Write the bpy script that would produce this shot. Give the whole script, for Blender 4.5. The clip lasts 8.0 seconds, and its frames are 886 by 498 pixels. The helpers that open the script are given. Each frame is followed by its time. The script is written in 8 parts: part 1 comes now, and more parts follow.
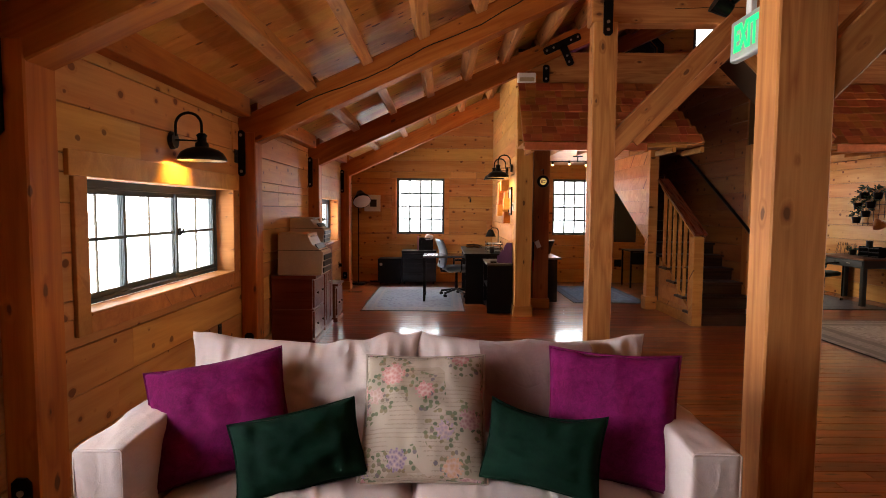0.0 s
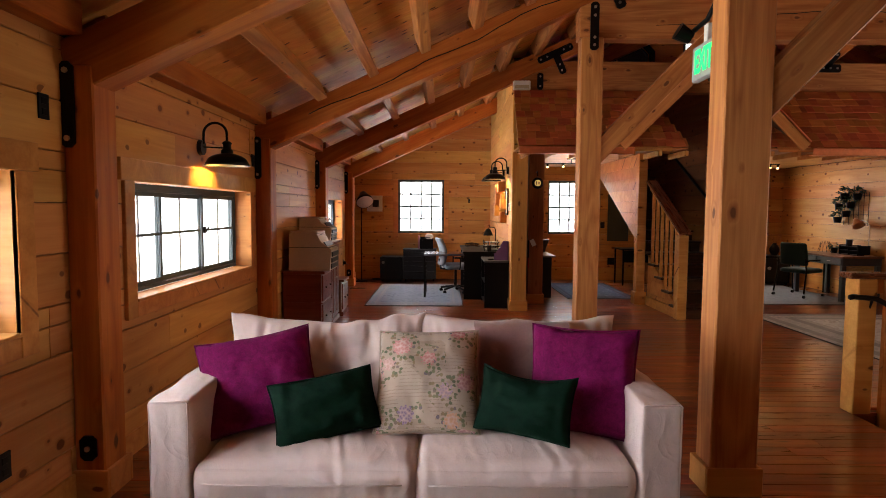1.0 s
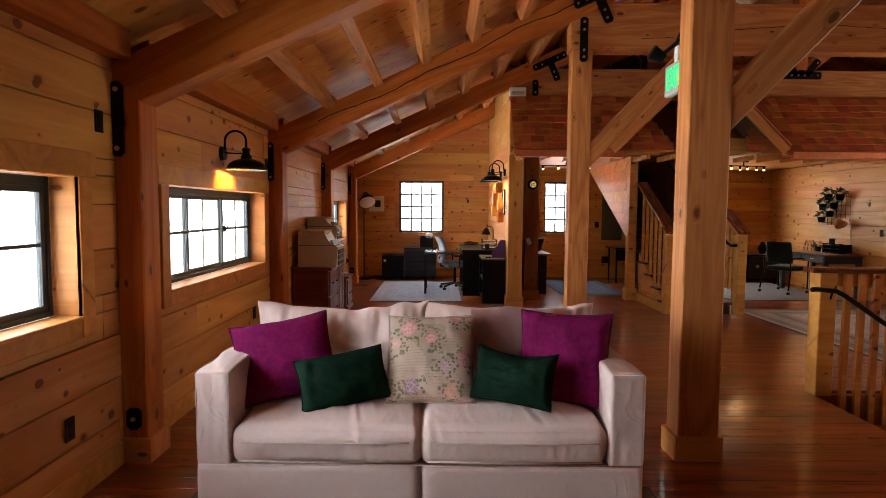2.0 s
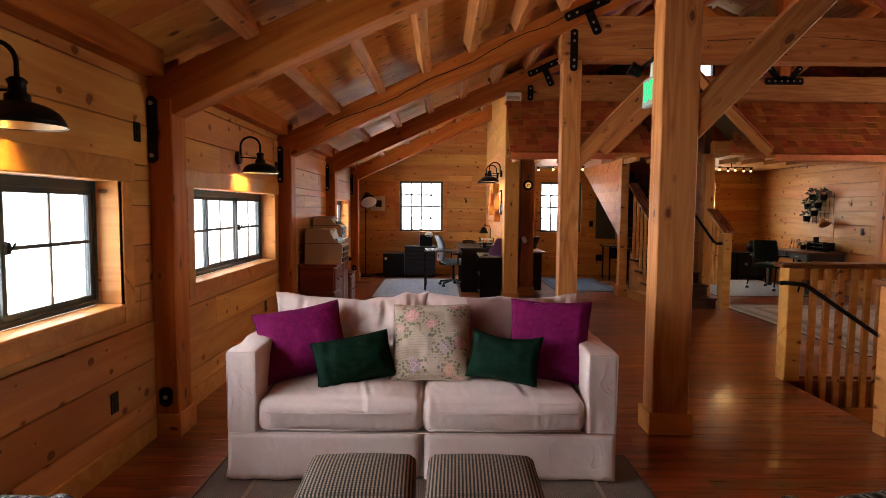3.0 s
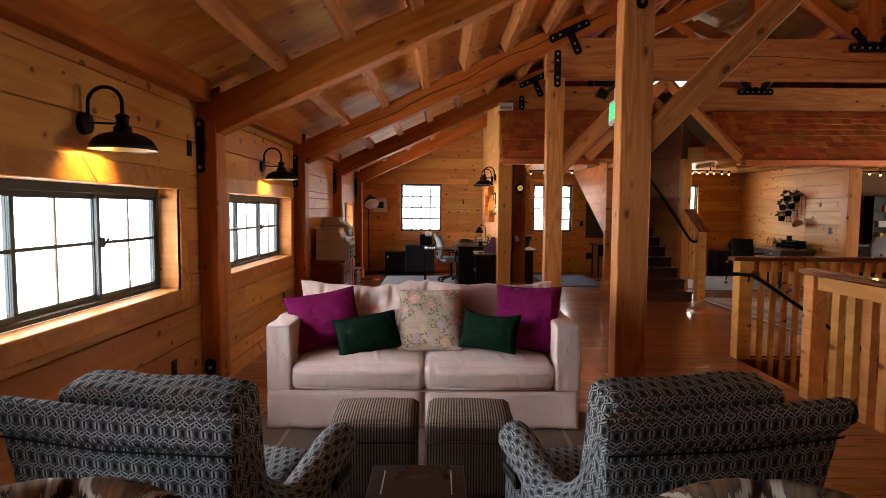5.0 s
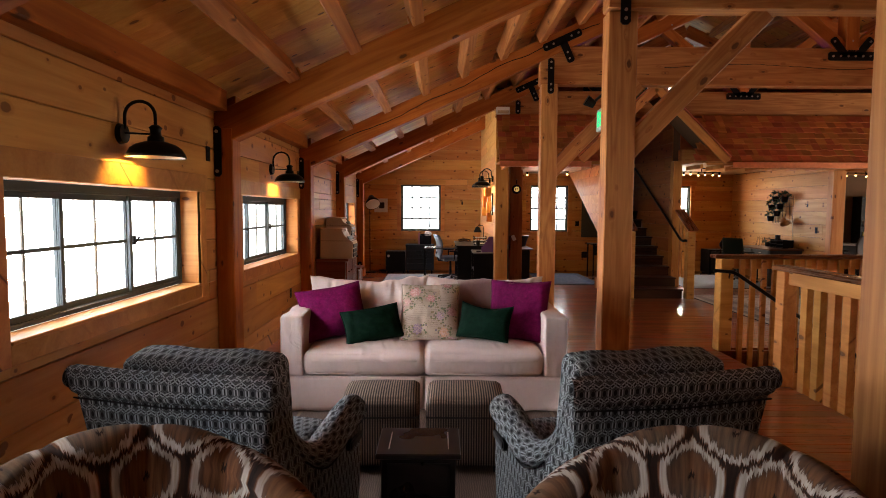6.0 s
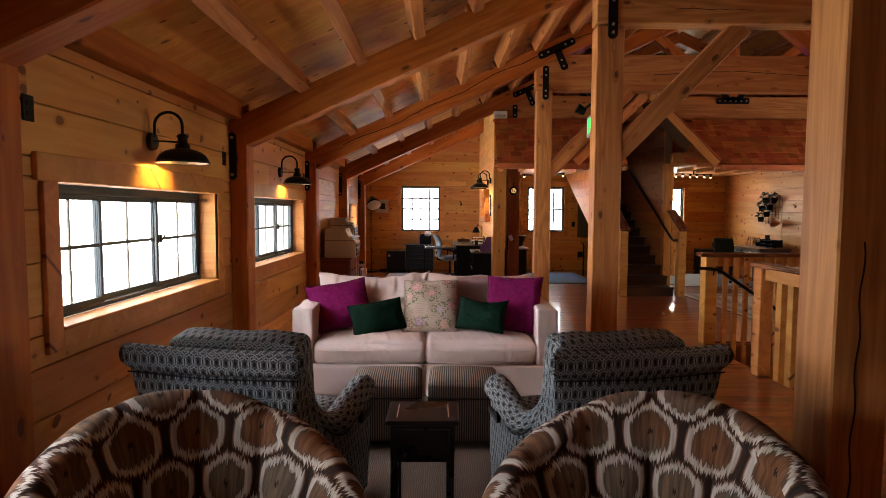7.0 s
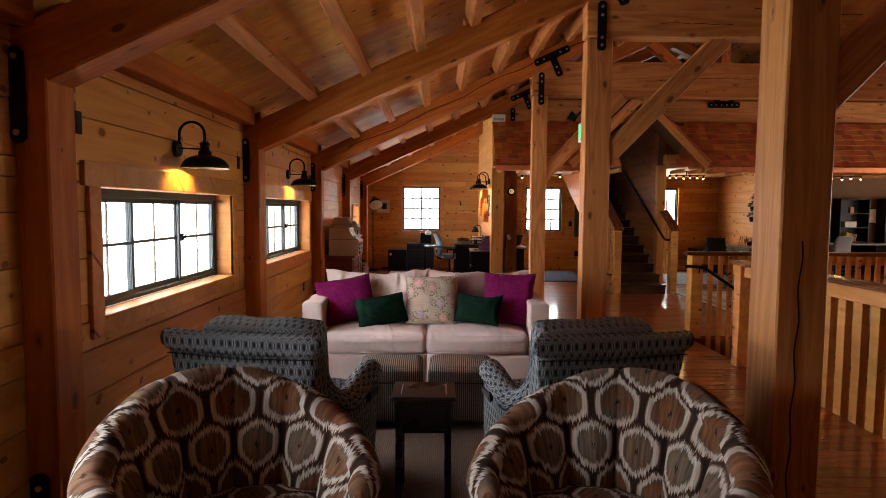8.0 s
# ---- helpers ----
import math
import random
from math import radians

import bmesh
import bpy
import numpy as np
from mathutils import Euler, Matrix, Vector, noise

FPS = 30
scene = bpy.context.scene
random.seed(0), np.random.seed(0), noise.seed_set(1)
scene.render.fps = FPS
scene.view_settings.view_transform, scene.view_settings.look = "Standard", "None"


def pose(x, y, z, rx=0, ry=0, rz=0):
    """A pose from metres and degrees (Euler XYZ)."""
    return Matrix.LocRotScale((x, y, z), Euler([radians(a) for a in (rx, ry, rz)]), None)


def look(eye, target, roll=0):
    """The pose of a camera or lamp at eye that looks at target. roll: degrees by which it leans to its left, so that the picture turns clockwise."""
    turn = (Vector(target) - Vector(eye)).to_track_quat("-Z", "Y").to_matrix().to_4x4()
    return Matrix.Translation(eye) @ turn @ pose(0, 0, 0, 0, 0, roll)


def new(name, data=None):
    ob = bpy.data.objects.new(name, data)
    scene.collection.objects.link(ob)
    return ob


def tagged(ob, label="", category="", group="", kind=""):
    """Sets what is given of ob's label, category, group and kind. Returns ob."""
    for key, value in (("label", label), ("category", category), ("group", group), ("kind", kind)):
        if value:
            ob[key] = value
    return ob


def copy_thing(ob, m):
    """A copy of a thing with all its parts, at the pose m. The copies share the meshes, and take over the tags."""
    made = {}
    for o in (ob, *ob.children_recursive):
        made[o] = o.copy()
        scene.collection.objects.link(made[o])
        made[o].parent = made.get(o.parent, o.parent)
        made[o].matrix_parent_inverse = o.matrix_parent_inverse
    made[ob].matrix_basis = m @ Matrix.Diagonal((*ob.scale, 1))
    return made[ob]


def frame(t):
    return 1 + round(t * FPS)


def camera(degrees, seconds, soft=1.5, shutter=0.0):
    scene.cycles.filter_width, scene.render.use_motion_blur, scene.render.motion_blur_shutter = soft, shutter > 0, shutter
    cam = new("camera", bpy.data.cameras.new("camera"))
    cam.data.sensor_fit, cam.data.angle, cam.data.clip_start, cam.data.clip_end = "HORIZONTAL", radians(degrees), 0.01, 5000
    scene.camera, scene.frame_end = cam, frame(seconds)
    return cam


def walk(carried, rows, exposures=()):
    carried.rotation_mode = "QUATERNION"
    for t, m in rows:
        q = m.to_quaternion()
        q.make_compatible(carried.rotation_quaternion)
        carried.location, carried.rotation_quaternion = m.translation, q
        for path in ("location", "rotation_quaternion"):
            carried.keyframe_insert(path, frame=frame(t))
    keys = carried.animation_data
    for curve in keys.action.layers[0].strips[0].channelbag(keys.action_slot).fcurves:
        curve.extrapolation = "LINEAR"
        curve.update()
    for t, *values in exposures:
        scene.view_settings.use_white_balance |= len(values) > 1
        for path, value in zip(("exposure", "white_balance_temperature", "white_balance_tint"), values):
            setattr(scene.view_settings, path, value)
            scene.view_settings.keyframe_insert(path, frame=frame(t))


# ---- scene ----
cam = camera(75.0, 8.0, soft=0.9)
PATH = [
    (0, (0.098, 0.033, 1.501), (0.099, 2.028, 1.364), 0.4),
    (0.5, (0.09, -0.197, 1.497), (0.093, 1.798, 1.361), 0.4),
    (1, (0.092, -0.434, 1.499), (0.095, 1.561, 1.363), 0.4),
    (1.5, (0.084, -0.654, 1.501), (0.088, 1.341, 1.365), 0.4),
    (3, (0.085, -1.276, 1.512), (0.093, 0.719, 1.373), 0.4),
    (3.5, (0.089, -1.472, 1.512), (0.098, 0.523, 1.375), 0.3),
    (4, (0.095, -1.67, 1.516), (0.105, 0.325, 1.38), 0.3),
    (4.5, (0.098, -1.87, 1.52), (0.108, 0.126, 1.383), 0.3),
    (6, (0.103, -2.431, 1.529), (0.115, -0.435, 1.392), 0.3),
    (6.5, (0.106, -2.615, 1.533), (0.118, -0.62, 1.396), 0.2),
    (7, (0.094, -2.784, 1.529), (0.109, -0.788, 1.395), 0.3),
    (7.5, (0.096, -2.96, 1.539), (0.11, -0.965, 1.403), 0.3),
    (8, (0.099, -3.146, 1.546), (0.113, -1.151, 1.409), 0.4),
]
walk(cam, [(t, look(eye, target, roll)) for t, eye, target, roll in PATH], exposures=[(0.0, 0.25, 6450.0, 11.5), (8.0, 0.25, 6450.0, 11.5)])

# ---- world and light ----
world = bpy.data.worlds.new("sky")
scene.world = world
world.use_nodes = True
wn = world.node_tree.nodes
sky = wn.new("ShaderNodeTexSky")
sky.sky_type, sky.sun_disc = "NISHITA", False
sky.sun_elevation, sky.sun_rotation = radians(52), radians(100)
world.node_tree.links.new(sky.outputs[0], wn["Background"].inputs[0])
wn["Background"].inputs[1].default_value = 0.12


def sun_lamp():
    data = bpy.data.lights.new("sun", "SUN")
    data.energy, data.angle, data.color = 3.0, radians(0.5), (1.0, 0.95, 0.88)
    ob = new("sun", data)
    ob.matrix_world = look((30, 5, 40), (0, 0, 0))
    return ob


sun_lamp()


def window_or_fill_light(name, place, target, width, height, watts, colour=(0.95, 0.97, 1.0), spread=180.0):
    """An area lamp: daylight in a window's opening, and fill where no window stands."""
    data = bpy.data.lights.new(name, "AREA")
    data.shape, data.size, data.size_y, data.energy, data.color = "RECTANGLE", width, height, watts, colour
    data.spread = radians(spread)
    ob = new(name, data)
    ob.matrix_world = look(place, target)
    return ob


def point_lamp(name, place, watts, colour=(1.0, 0.62, 0.24), radius=0.025):
    data = bpy.data.lights.new(name, "POINT")
    data.energy, data.color, data.shadow_soft_size = watts, colour, radius
    ob = new(name, data)
    ob.location = place
    return ob


def hooded_lamp(name, place, target, watts, colour):
    """A bulb deep in a metal hood, which throws a short cone of light."""
    data = bpy.data.lights.new(name, "SPOT")
    data.energy, data.color, data.shadow_soft_size = watts, colour, 0.012
    data.spot_size, data.spot_blend = radians(112), 0.7
    ob = new(name, data)
    ob.matrix_world = look(place, target)
    return ob


# each knee-wall window: cool light down from the sky, warmer light up from the sunlit ground
for wy, sky_w, ground_w in ((-1.93, 30, 3), (1.08, 40, 17), (4.12, 27, 38), (9.46, 36, 36)):
    wide = 2.25 if wy < 9 else 1.8
    if wy < 0:
        window_or_fill_light("window_daylight", (-2.30, wy, 1.42), (-0.8, wy, 0.30), wide, 0.72, sky_w, (0.89, 0.93, 1.0), 82.0)
    else:
        window_or_fill_light("window_daylight", (-2.06, wy, 1.29), (0, wy, 1.05), wide, 0.72, sky_w, (0.89, 0.93, 1.0), 150.0)
    window_or_fill_light("window_ground_light", (-2.26, wy, 1.20), (0, wy, 2.36), wide, 0.72, ground_w, (1.0, 0.93, 0.78), 130.0)
# end wall: level light in the opening and sky light from over its head
for wx, level, high in ((-0.37, 16, 84), (2.83, 15, 28), (5.88, 50, 60)):
    tint = (1.0, 0.92, 0.76) if wx > 5 else (0.95, 0.97, 1.0)
    window_or_fill_light("window_daylight", (wx, 12.26, 1.56), (wx, 5, 1.4), 0.98, 1.14, level, tint)
    window_or_fill_light("window_sky_light", (wx, 12.52, 2.50), (wx, 11.0, 1.55), 1.1, 0.35, high, tint)
window_or_fill_light("window_daylight", (5.7, 12.28, 4.9), (5.7, 5, 4.2), 1.1, 0.95, 5)
# added fill lamp high before the closed south wall, which has no window
window_or_fill_light("window_daylight", (5.6, -6.9, 4.6), (4.0, 5, 3.4), 2.2, 0.8, 4, (1.0, 0.84, 0.62))
# fill lamps added along the east knee wall, where no openings are built
for wy, watts in ((2.0, 40), (5.5, 240), (10.0, 60)):
    window_or_fill_light("window_daylight", (12.9, wy, 1.5), (6, wy, 3.4), 1.95, 0.9, watts, (1.0, 0.88, 0.72))

# ---- materials ----
def nodes_of(name):
    m = bpy.data.materials.new(name)
    m.use_nodes = True
    return m, m.node_tree.nodes, m.node_tree.links, m.node_tree.nodes["Principled BSDF"]


def math_node(n, l, op, a, b=None, clamp=False):
    q = n.new("ShaderNodeMath")
    q.operation, q.use_clamp = op, clamp
    for i, v in enumerate((a, b)):
        if v is None:
            continue
        if isinstance(v, (int, float)):
            q.inputs[i].default_value = v
        else:
            l.new(v, q.inputs[i])
    return q.outputs[0]


def mix_colour(n, l, fac, a, b, mode="MIX"):
    q = n.new("ShaderNodeMix")
    q.data_type, q.blend_type = "RGBA", mode
    for i, v in ((0, fac), (6, a), (7, b)):
        if isinstance(v, (int, float)):
            q.inputs[i].default_value = v
        elif isinstance(v, tuple):
            q.inputs[i].default_value = (*v, 1) if len(v) == 3 else v
        else:
            l.new(v, q.inputs[i])
    return q.outputs[2]


def ramp(n, l, fac, stops):
    q = n.new("ShaderNodeValToRGB")
    e = q.color_ramp.elements
    while len(e) < len(stops):
        e.new(0.5)
    for el, (p, c) in zip(e, stops):
        el.position, el.color = p, (*c, 1)
    l.new(fac, q.inputs[0])
    return q.outputs[0]


def place_coords(n, l, scale, shift=None, which="Object"):
    tc = n.new("ShaderNodeTexCoord")
    mp = n.new("ShaderNodeVectorMath")
    mp.operation = "MULTIPLY_ADD"
    l.new(tc.outputs[which], mp.inputs[0])
    mp.inputs[1].default_value = scale
    if shift is not None:
        l.new(shift, mp.inputs[2])
    return mp.outputs[0]


def noise_tex(n, l, vec, scale, detail=4.0, rough=0.55, distort=0.0):
    q = n.new("ShaderNodeTexNoise")
    q.inputs["Scale"].default_value, q.inputs["Detail"].default_value = scale, detail
    q.inputs["Roughness"].default_value, q.inputs["Distortion"].default_value = rough, distort
    l.new(vec, q.inputs["Vector"])
    return q.outputs["Fac"]


def bump(n, l, b, height, strength, distance=0.01):
    q = n.new("ShaderNodeBump")
    q.inputs["Strength"].default_value, q.inputs["Distance"].default_value = strength, distance
    l.new(height, q.inputs["Height"])
    l.new(q.outputs[0], b.inputs["Normal"])


def wood(name, light, dark, knot=(0.085, 0.026, 0.010), rough=0.5, knots=1.0, island=False, vary=0.22, ring=7.0, coat=0.0, cells=(3.6, 6.0), hue=0.02, flat=False, spec=0.22):
    """Sawn timber; its length runs along the local x axis. flat: its face lies in the xy plane."""
    m, n, l, b = nodes_of(name)
    if island:
        rnd = n.new("ShaderNodeNewGeometry").outputs["Random Per Island"]
    else:
        rnd = n.new("ShaderNodeObjectInfo").outputs["Random"]
    shift = math_node(n, l, "MULTIPLY", rnd, 91.0)
    comb = n.new("ShaderNodeCombineXYZ")
    for i in range(3):
        l.new(shift, comb.inputs[i])
    sh = comb.outputs[0]
    broad = noise_tex(n, l, place_coords(n, l, (0.45, 4.6, 4.6), sh), 1.0, 3, 0.5, 0.5)
    core = halo = None
    if knots > 0:
        tc = n.new("ShaderNodeTexCoord")
        sep = n.new("ShaderNodeSeparateXYZ")
        l.new(tc.outputs["Object"], sep.inputs[0])
        across = sep.outputs[1] if flat else math_node(n, l, "ADD", sep.outputs[1], sep.outputs[2])
        uv = n.new("ShaderNodeCombineXYZ")
        l.new(math_node(n, l, "ADD", math_node(n, l, "MULTIPLY", sep.outputs[0], cells[0]), shift), uv.inputs[0])
        l.new(math_node(n, l, "ADD", math_node(n, l, "MULTIPLY", across, cells[1]), shift), uv.inputs[1])
        v = n.new("ShaderNodeTexVoronoi")
        v.voronoi_dimensions = "2D"
        l.new(uv.outputs[0], v.inputs["Vector"])
        v.inputs["Scale"].default_value = 1.0
        wob = noise_tex(n, l, place_coords(n, l, (22.0, 22.0, 22.0), sh), 1.0, 2)
        dist = math_node(n, l, "ADD", v.outputs["Distance"], math_node(n, l, "MULTIPLY", math_node(n, l, "SUBTRACT", wob, 0.5), 0.07))
        # only some cells hold a knot, and its size differs
        rgb = n.new("ShaderNodeSeparateColor")
        l.new(v.outputs["Color"], rgb.inputs[0])
        size = math_node(n, l, "MULTIPLY", math_node(n, l, "SUBTRACT", rgb.outputs[0], 0.38), 0.25 * knots)
        near = math_node(n, l, "SUBTRACT", size, dist)
        core = math_node(n, l, "MULTIPLY", near, 30.0, clamp=True)
        halo = math_node(n, l, "MULTIPLY", math_node(n, l, "ADD", near, 0.10), 7.0, clamp=True)
        broad = math_node(n, l, "ADD", broad, math_node(n, l, "MULTIPLY", halo, 0.16))
    lines = math_node(n, l, "PINGPONG", math_node(n, l, "MULTIPLY", broad, ring), 1.0)
    fine = noise_tex(n, l, place_coords(n, l, (2.2, 60.0, 60.0), sh), 1.0, 4, 0.65)
    grain = math_node(n, l, "ADD", math_node(n, l, "MULTIPLY", lines, 0.42), math_node(n, l, "MULTIPLY", fine, 0.66))
    col = ramp(n, l, grain, [(0.22, dark), (0.80, light)])
    # slow tone shifts along the piece
    slow = noise_tex(n, l, place_coords(n, l, (0.9, 2.5, 2.5), sh), 1.0, 4, 0.6)
    col = mix_colour(n, l, math_node(n, l, "MULTIPLY", slow, 0.42), col, tuple(c * 0.62 for c in dark))
    if knots > 0:
        col = mix_colour(n, l, math_node(n, l, "MULTIPLY", halo, 0.40), col, tuple(0.6 * a + 0.4 * c for a, c in zip(dark, knot)))
        col = mix_colour(n, l, math_node(n, l, "MULTIPLY", core, 0.82), col, knot)
    hsv = n.new("ShaderNodeHueSaturation")
    l.new(col, hsv.inputs["Color"])
    l.new(math_node(n, l, "ADD", math_node(n, l, "MULTIPLY", rnd, vary), 1.0 - vary * 0.5), hsv.inputs["Value"])
    r2 = math_node(n, l, "FRACT", math_node(n, l, "MULTIPLY", rnd, 17.3))
    l.new(math_node(n, l, "ADD", math_node(n, l, "MULTIPLY", r2, hue), 0.5 - hue * 0.5), hsv.inputs["Hue"])
    l.new(hsv.outputs[0], b.inputs["Base Color"])
    l.new(math_node(n, l, "ADD", math_node(n, l, "MULTIPLY", fine, 0.18), rough - 0.09), b.inputs["Roughness"])
    b.inputs["Specular IOR Level"].default_value = spec
    b.inputs["Coat Weight"].default_value = coat
    b.inputs["Coat Roughness"].default_value = 0.10
    bump(n, l, b, grain, 0.3, 0.002)
    return m


def plain(name, colour, rough=0.5, metal=0.0, grain=0.0, scale=60.0, vary=0.12, bumpy=0.15, spec=0.4):
    """A surface of one colour with fine mottling."""
    m, n, l, b = nodes_of(name)
    vec = place_coords(n, l, (1, 1, 1))
    f = noise_tex(n, l, vec, scale, 4, 0.6)
    g = noise_tex(n, l, vec, scale * 0.06, 3, 0.6)
    both = math_node(n, l, "ADD", math_node(n, l, "MULTIPLY", f, 0.5), math_node(n, l, "MULTIPLY", g, 0.5))
    lo, hi = tuple(c * (1 - vary) for c in colour), tuple(min(1, c * (1 + vary)) for c in colour)
    l.new(ramp(n, l, both, [(0.3, lo), (0.7, hi)]), b.inputs["Base Color"])
    l.new(math_node(n, l, "ADD", math_node(n, l, "MULTIPLY", g, 0.16), rough - 0.08), b.inputs["Roughness"])
    b.inputs["Metallic"].default_value = metal
    b.inputs["Specular IOR Level"].default_value = spec
    bump(n, l, b, f, bumpy, 0.002)
    return m


def glowing(name, colour, strength):
    m, n, l, b = nodes_of(name)
    b.inputs["Base Color"].default_value = (*colour, 1)
    b.inputs["Emission Color"].default_value = (*colour, 1)
    b.inputs["Emission Strength"].default_value = strength
    return m


def glass(name, tint=(0.95, 0.98, 0.97), rough=0.0):
    m, n, l, b = nodes_of(name)
    b.inputs["Base Color"].default_value = (*tint, 1)
    b.inputs["Transmission Weight"].default_value = 1.0
    b.inputs["Roughness"].default_value = rough
    b.inputs["IOR"].default_value = 1.05
    return m


M_PLANK = wood("pine_plank", (0.68, 0.335, 0.100), (0.50, 0.195, 0.046), knot=(0.13, 0.036, 0.010), rough=0.46, vary=0.28, knots=1.0, cells=(4.4, 6.0))
M_DECK = wood("pine_deck", (0.76, 0.40, 0.105), (0.57, 0.245, 0.050), rough=0.55, island=True, vary=0.16, knots=1.0, cells=(4.0, 6.5), flat=True)
M_BEAM = wood("fir_timber", (0.55, 0.175, 0.030), (0.34, 0.082, 0.012), rough=0.5, knots=0.7, ring=9.0, vary=0.10, cells=(2.2, 4.6), hue=0.004)
M_POST = wood("orange_fir", (0.60, 0.258, 0.078), (0.345, 0.112, 0.029), rough=0.5, knots=0.75, ring=13.0, vary=0.10, cells=(2.4, 4.8), hue=0.006)
M_TRIM = wood("pine_trim", (0.66, 0.305, 0.085), (0.47, 0.18, 0.042), rough=0.42, knots=0.8, vary=0.18, cells=(2.6, 6.0))
M_REDBEAM = wood("red_timber", (0.42, 0.150, 0.054), (0.26, 0.078, 0.026), rough=0.45, knots=0.6, ring=10.0, vary=0.15, cells=(2.0, 5.0))
M_FLOOR = wood("floor_board", (0.44, 0.098, 0.022), (0.16, 0.028, 0.007), rough=0.30, knots=0.7, vary=0.36, ring=8.0, coat=1.0, cells=(2.0, 8.0))
M_FLOORJ = wood("floor_board_joined", (0.42, 0.105, 0.026), (0.15, 0.030, 0.008), rough=0.30, knots=0.7, vary=0.36, ring=8.0, coat=1.0, cells=(2.0, 8.0), island=True, flat=True)
M_DARKWOOD = wood("charred_stair_board", (0.085, 0.035, 0.016), (0.022, 0.011, 0.007), rough=0.38, knots=0.5, vary=0.3)
M_CAP = wood("burnt_rail_cap", (0.30, 0.10, 0.035), (0.06, 0.02, 0.009), rough=0.28, knots=0.8, ring=16.0, vary=0.15, coat=0.3)
M_SHINGLE = wood("cedar_shingle", (0.62, 0.20, 0.055), (0.40, 0.105, 0.028), rough=0.7, knots=0.0, vary=0.5, island=True, ring=5.0, hue=0.03)
M_CHERRY = wood("cherry_veneer", (0.24, 0.052, 0.024), (0.145, 0.026, 0.012), rough=0.3, knots=0.0, vary=0.08, ring=6.0, coat=0.2)
# darker copy of the plank pine: the stair wall's shade is in the colour
M_PLANK_SHADED = wood("shaded_pine_plank", (0.42, 0.165, 0.050), (0.27, 0.088, 0.024), knot=(0.09, 0.026, 0.010), rough=0.5, vary=0.24, cells=(4.0, 6.0))
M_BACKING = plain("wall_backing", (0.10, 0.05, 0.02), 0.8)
M_IRON = plain("black_steel", (0.010, 0.009, 0.009), 0.42, 0.4, bumpy=0.08, spec=0.15)
M_BOLT = plain("bolt_steel", (0.42, 0.38, 0.33), 0.35, 0.9)
M_COPPER = plain("copper_sheet", (0.85, 0.34, 0.17), 0.38, 1.0, vary=0.2, scale=18, bumpy=0.05)
M_SASH = plain("dark_grey_sash", (0.045, 0.055, 0.06), 0.45, 0.2, bumpy=0.05)
M_MUNTIN = plain("bronze_bar", (0.16, 0.135, 0.10), 0.5, 0.2, bumpy=0.05)
M_GLASS = glass("window_glass")
M_BLACK = plain("black_laminate", (0.008, 0.008, 0.009), 0.35, bumpy=0.05, spec=0.15)
M_WHITE = plain("white_plastic", (0.72, 0.70, 0.66), 0.45, bumpy=0.05)
M_OUTSIDE = glowing("bright_overcast", (0.93, 1.0, 0.97), 1.0)


# ---- building helpers ----
def mesh_object(name, bm, material, parent=None, label="", m=None, smooth=False):
    me = bpy.data.meshes.new(name)
    bm.normal_update()
    bm.to_mesh(me)
    bm.free()
    mats = material if isinstance(material, (list, tuple)) else [material]
    for mt in mats:
        me.materials.append(mt)
    if smooth:
        me.polygons.foreach_set("use_smooth", [True] * len(me.polygons))
    ob = new(name, me)
    if parent is not None:
        ob.parent = parent
    if m is not None:
        ob.matrix_local = m
    if label:
        ob["label"] = label
    return ob


def part(name, bm, material, parent, label="", m=None, smooth=False):
    return mesh_object(name, bm, material, parent, label, m, smooth)


def thing(name, label, category, m=None, group="", kind=""):
    """An Empty that carries the parts of one thing."""
    ob = new(name)
    ob.empty_display_size = 0.1
    if m is not None:
        ob.matrix_world = m
    return tagged(ob, label, category, group, kind)


def box(sx, sy, sz, bevel=0.0, at=(0, 0, 0), seg=1):
    """A box of those sizes whose middle is at that place."""
    bm = bmesh.new()
    bmesh.ops.create_cube(bm, size=1)
    bmesh.ops.scale(bm, vec=(sx, sy, sz), verts=bm.verts)
    if bevel:
        bmesh.ops.bevel(bm, geom=bm.edges[:], offset=min(bevel, 0.45 * min(sx, sy, sz)), segments=seg, affect="EDGES", profile=0.5)
    bmesh.ops.translate(bm, vec=at, verts=bm.verts)
    return bm


def span(x0, x1, y0, y1, z0, z1, bevel=0.0, seg=1):
    return box(x1 - x0, y1 - y0, z1 - z0, bevel, ((x0 + x1) / 2, (y0 + y1) / 2, (z0 + z1) / 2), seg)


def join(*bms):
    """All of these meshes in one."""
    out = bmesh.new()
    for b in bms:
        me = bpy.data.meshes.new("tmp")
        b.to_mesh(me)
        b.free()
        out.from_mesh(me)
        bpy.data.meshes.remove(me)
    return out


def moved(bm, m):
    bmesh.ops.transform(bm, matrix=m, verts=bm.verts)
    return bm


def cylinder(r0, r1, h, at=(0, 0, 0), seg=20, axis="Z", caps=True):
    bm = bmesh.new()
    bmesh.ops.create_cone(bm, cap_ends=caps, segments=seg, radius1=r0, radius2=r1, depth=h)
    if axis == "X":
        bmesh.ops.rotate(bm, matrix=Matrix.Rotation(math.pi / 2, 3, "Y"), verts=bm.verts)
    if axis == "Y":
        bmesh.ops.rotate(bm, matrix=Matrix.Rotation(-math.pi / 2, 3, "X"), verts=bm.verts)
    bmesh.ops.translate(bm, vec=at, verts=bm.verts)
    return bm


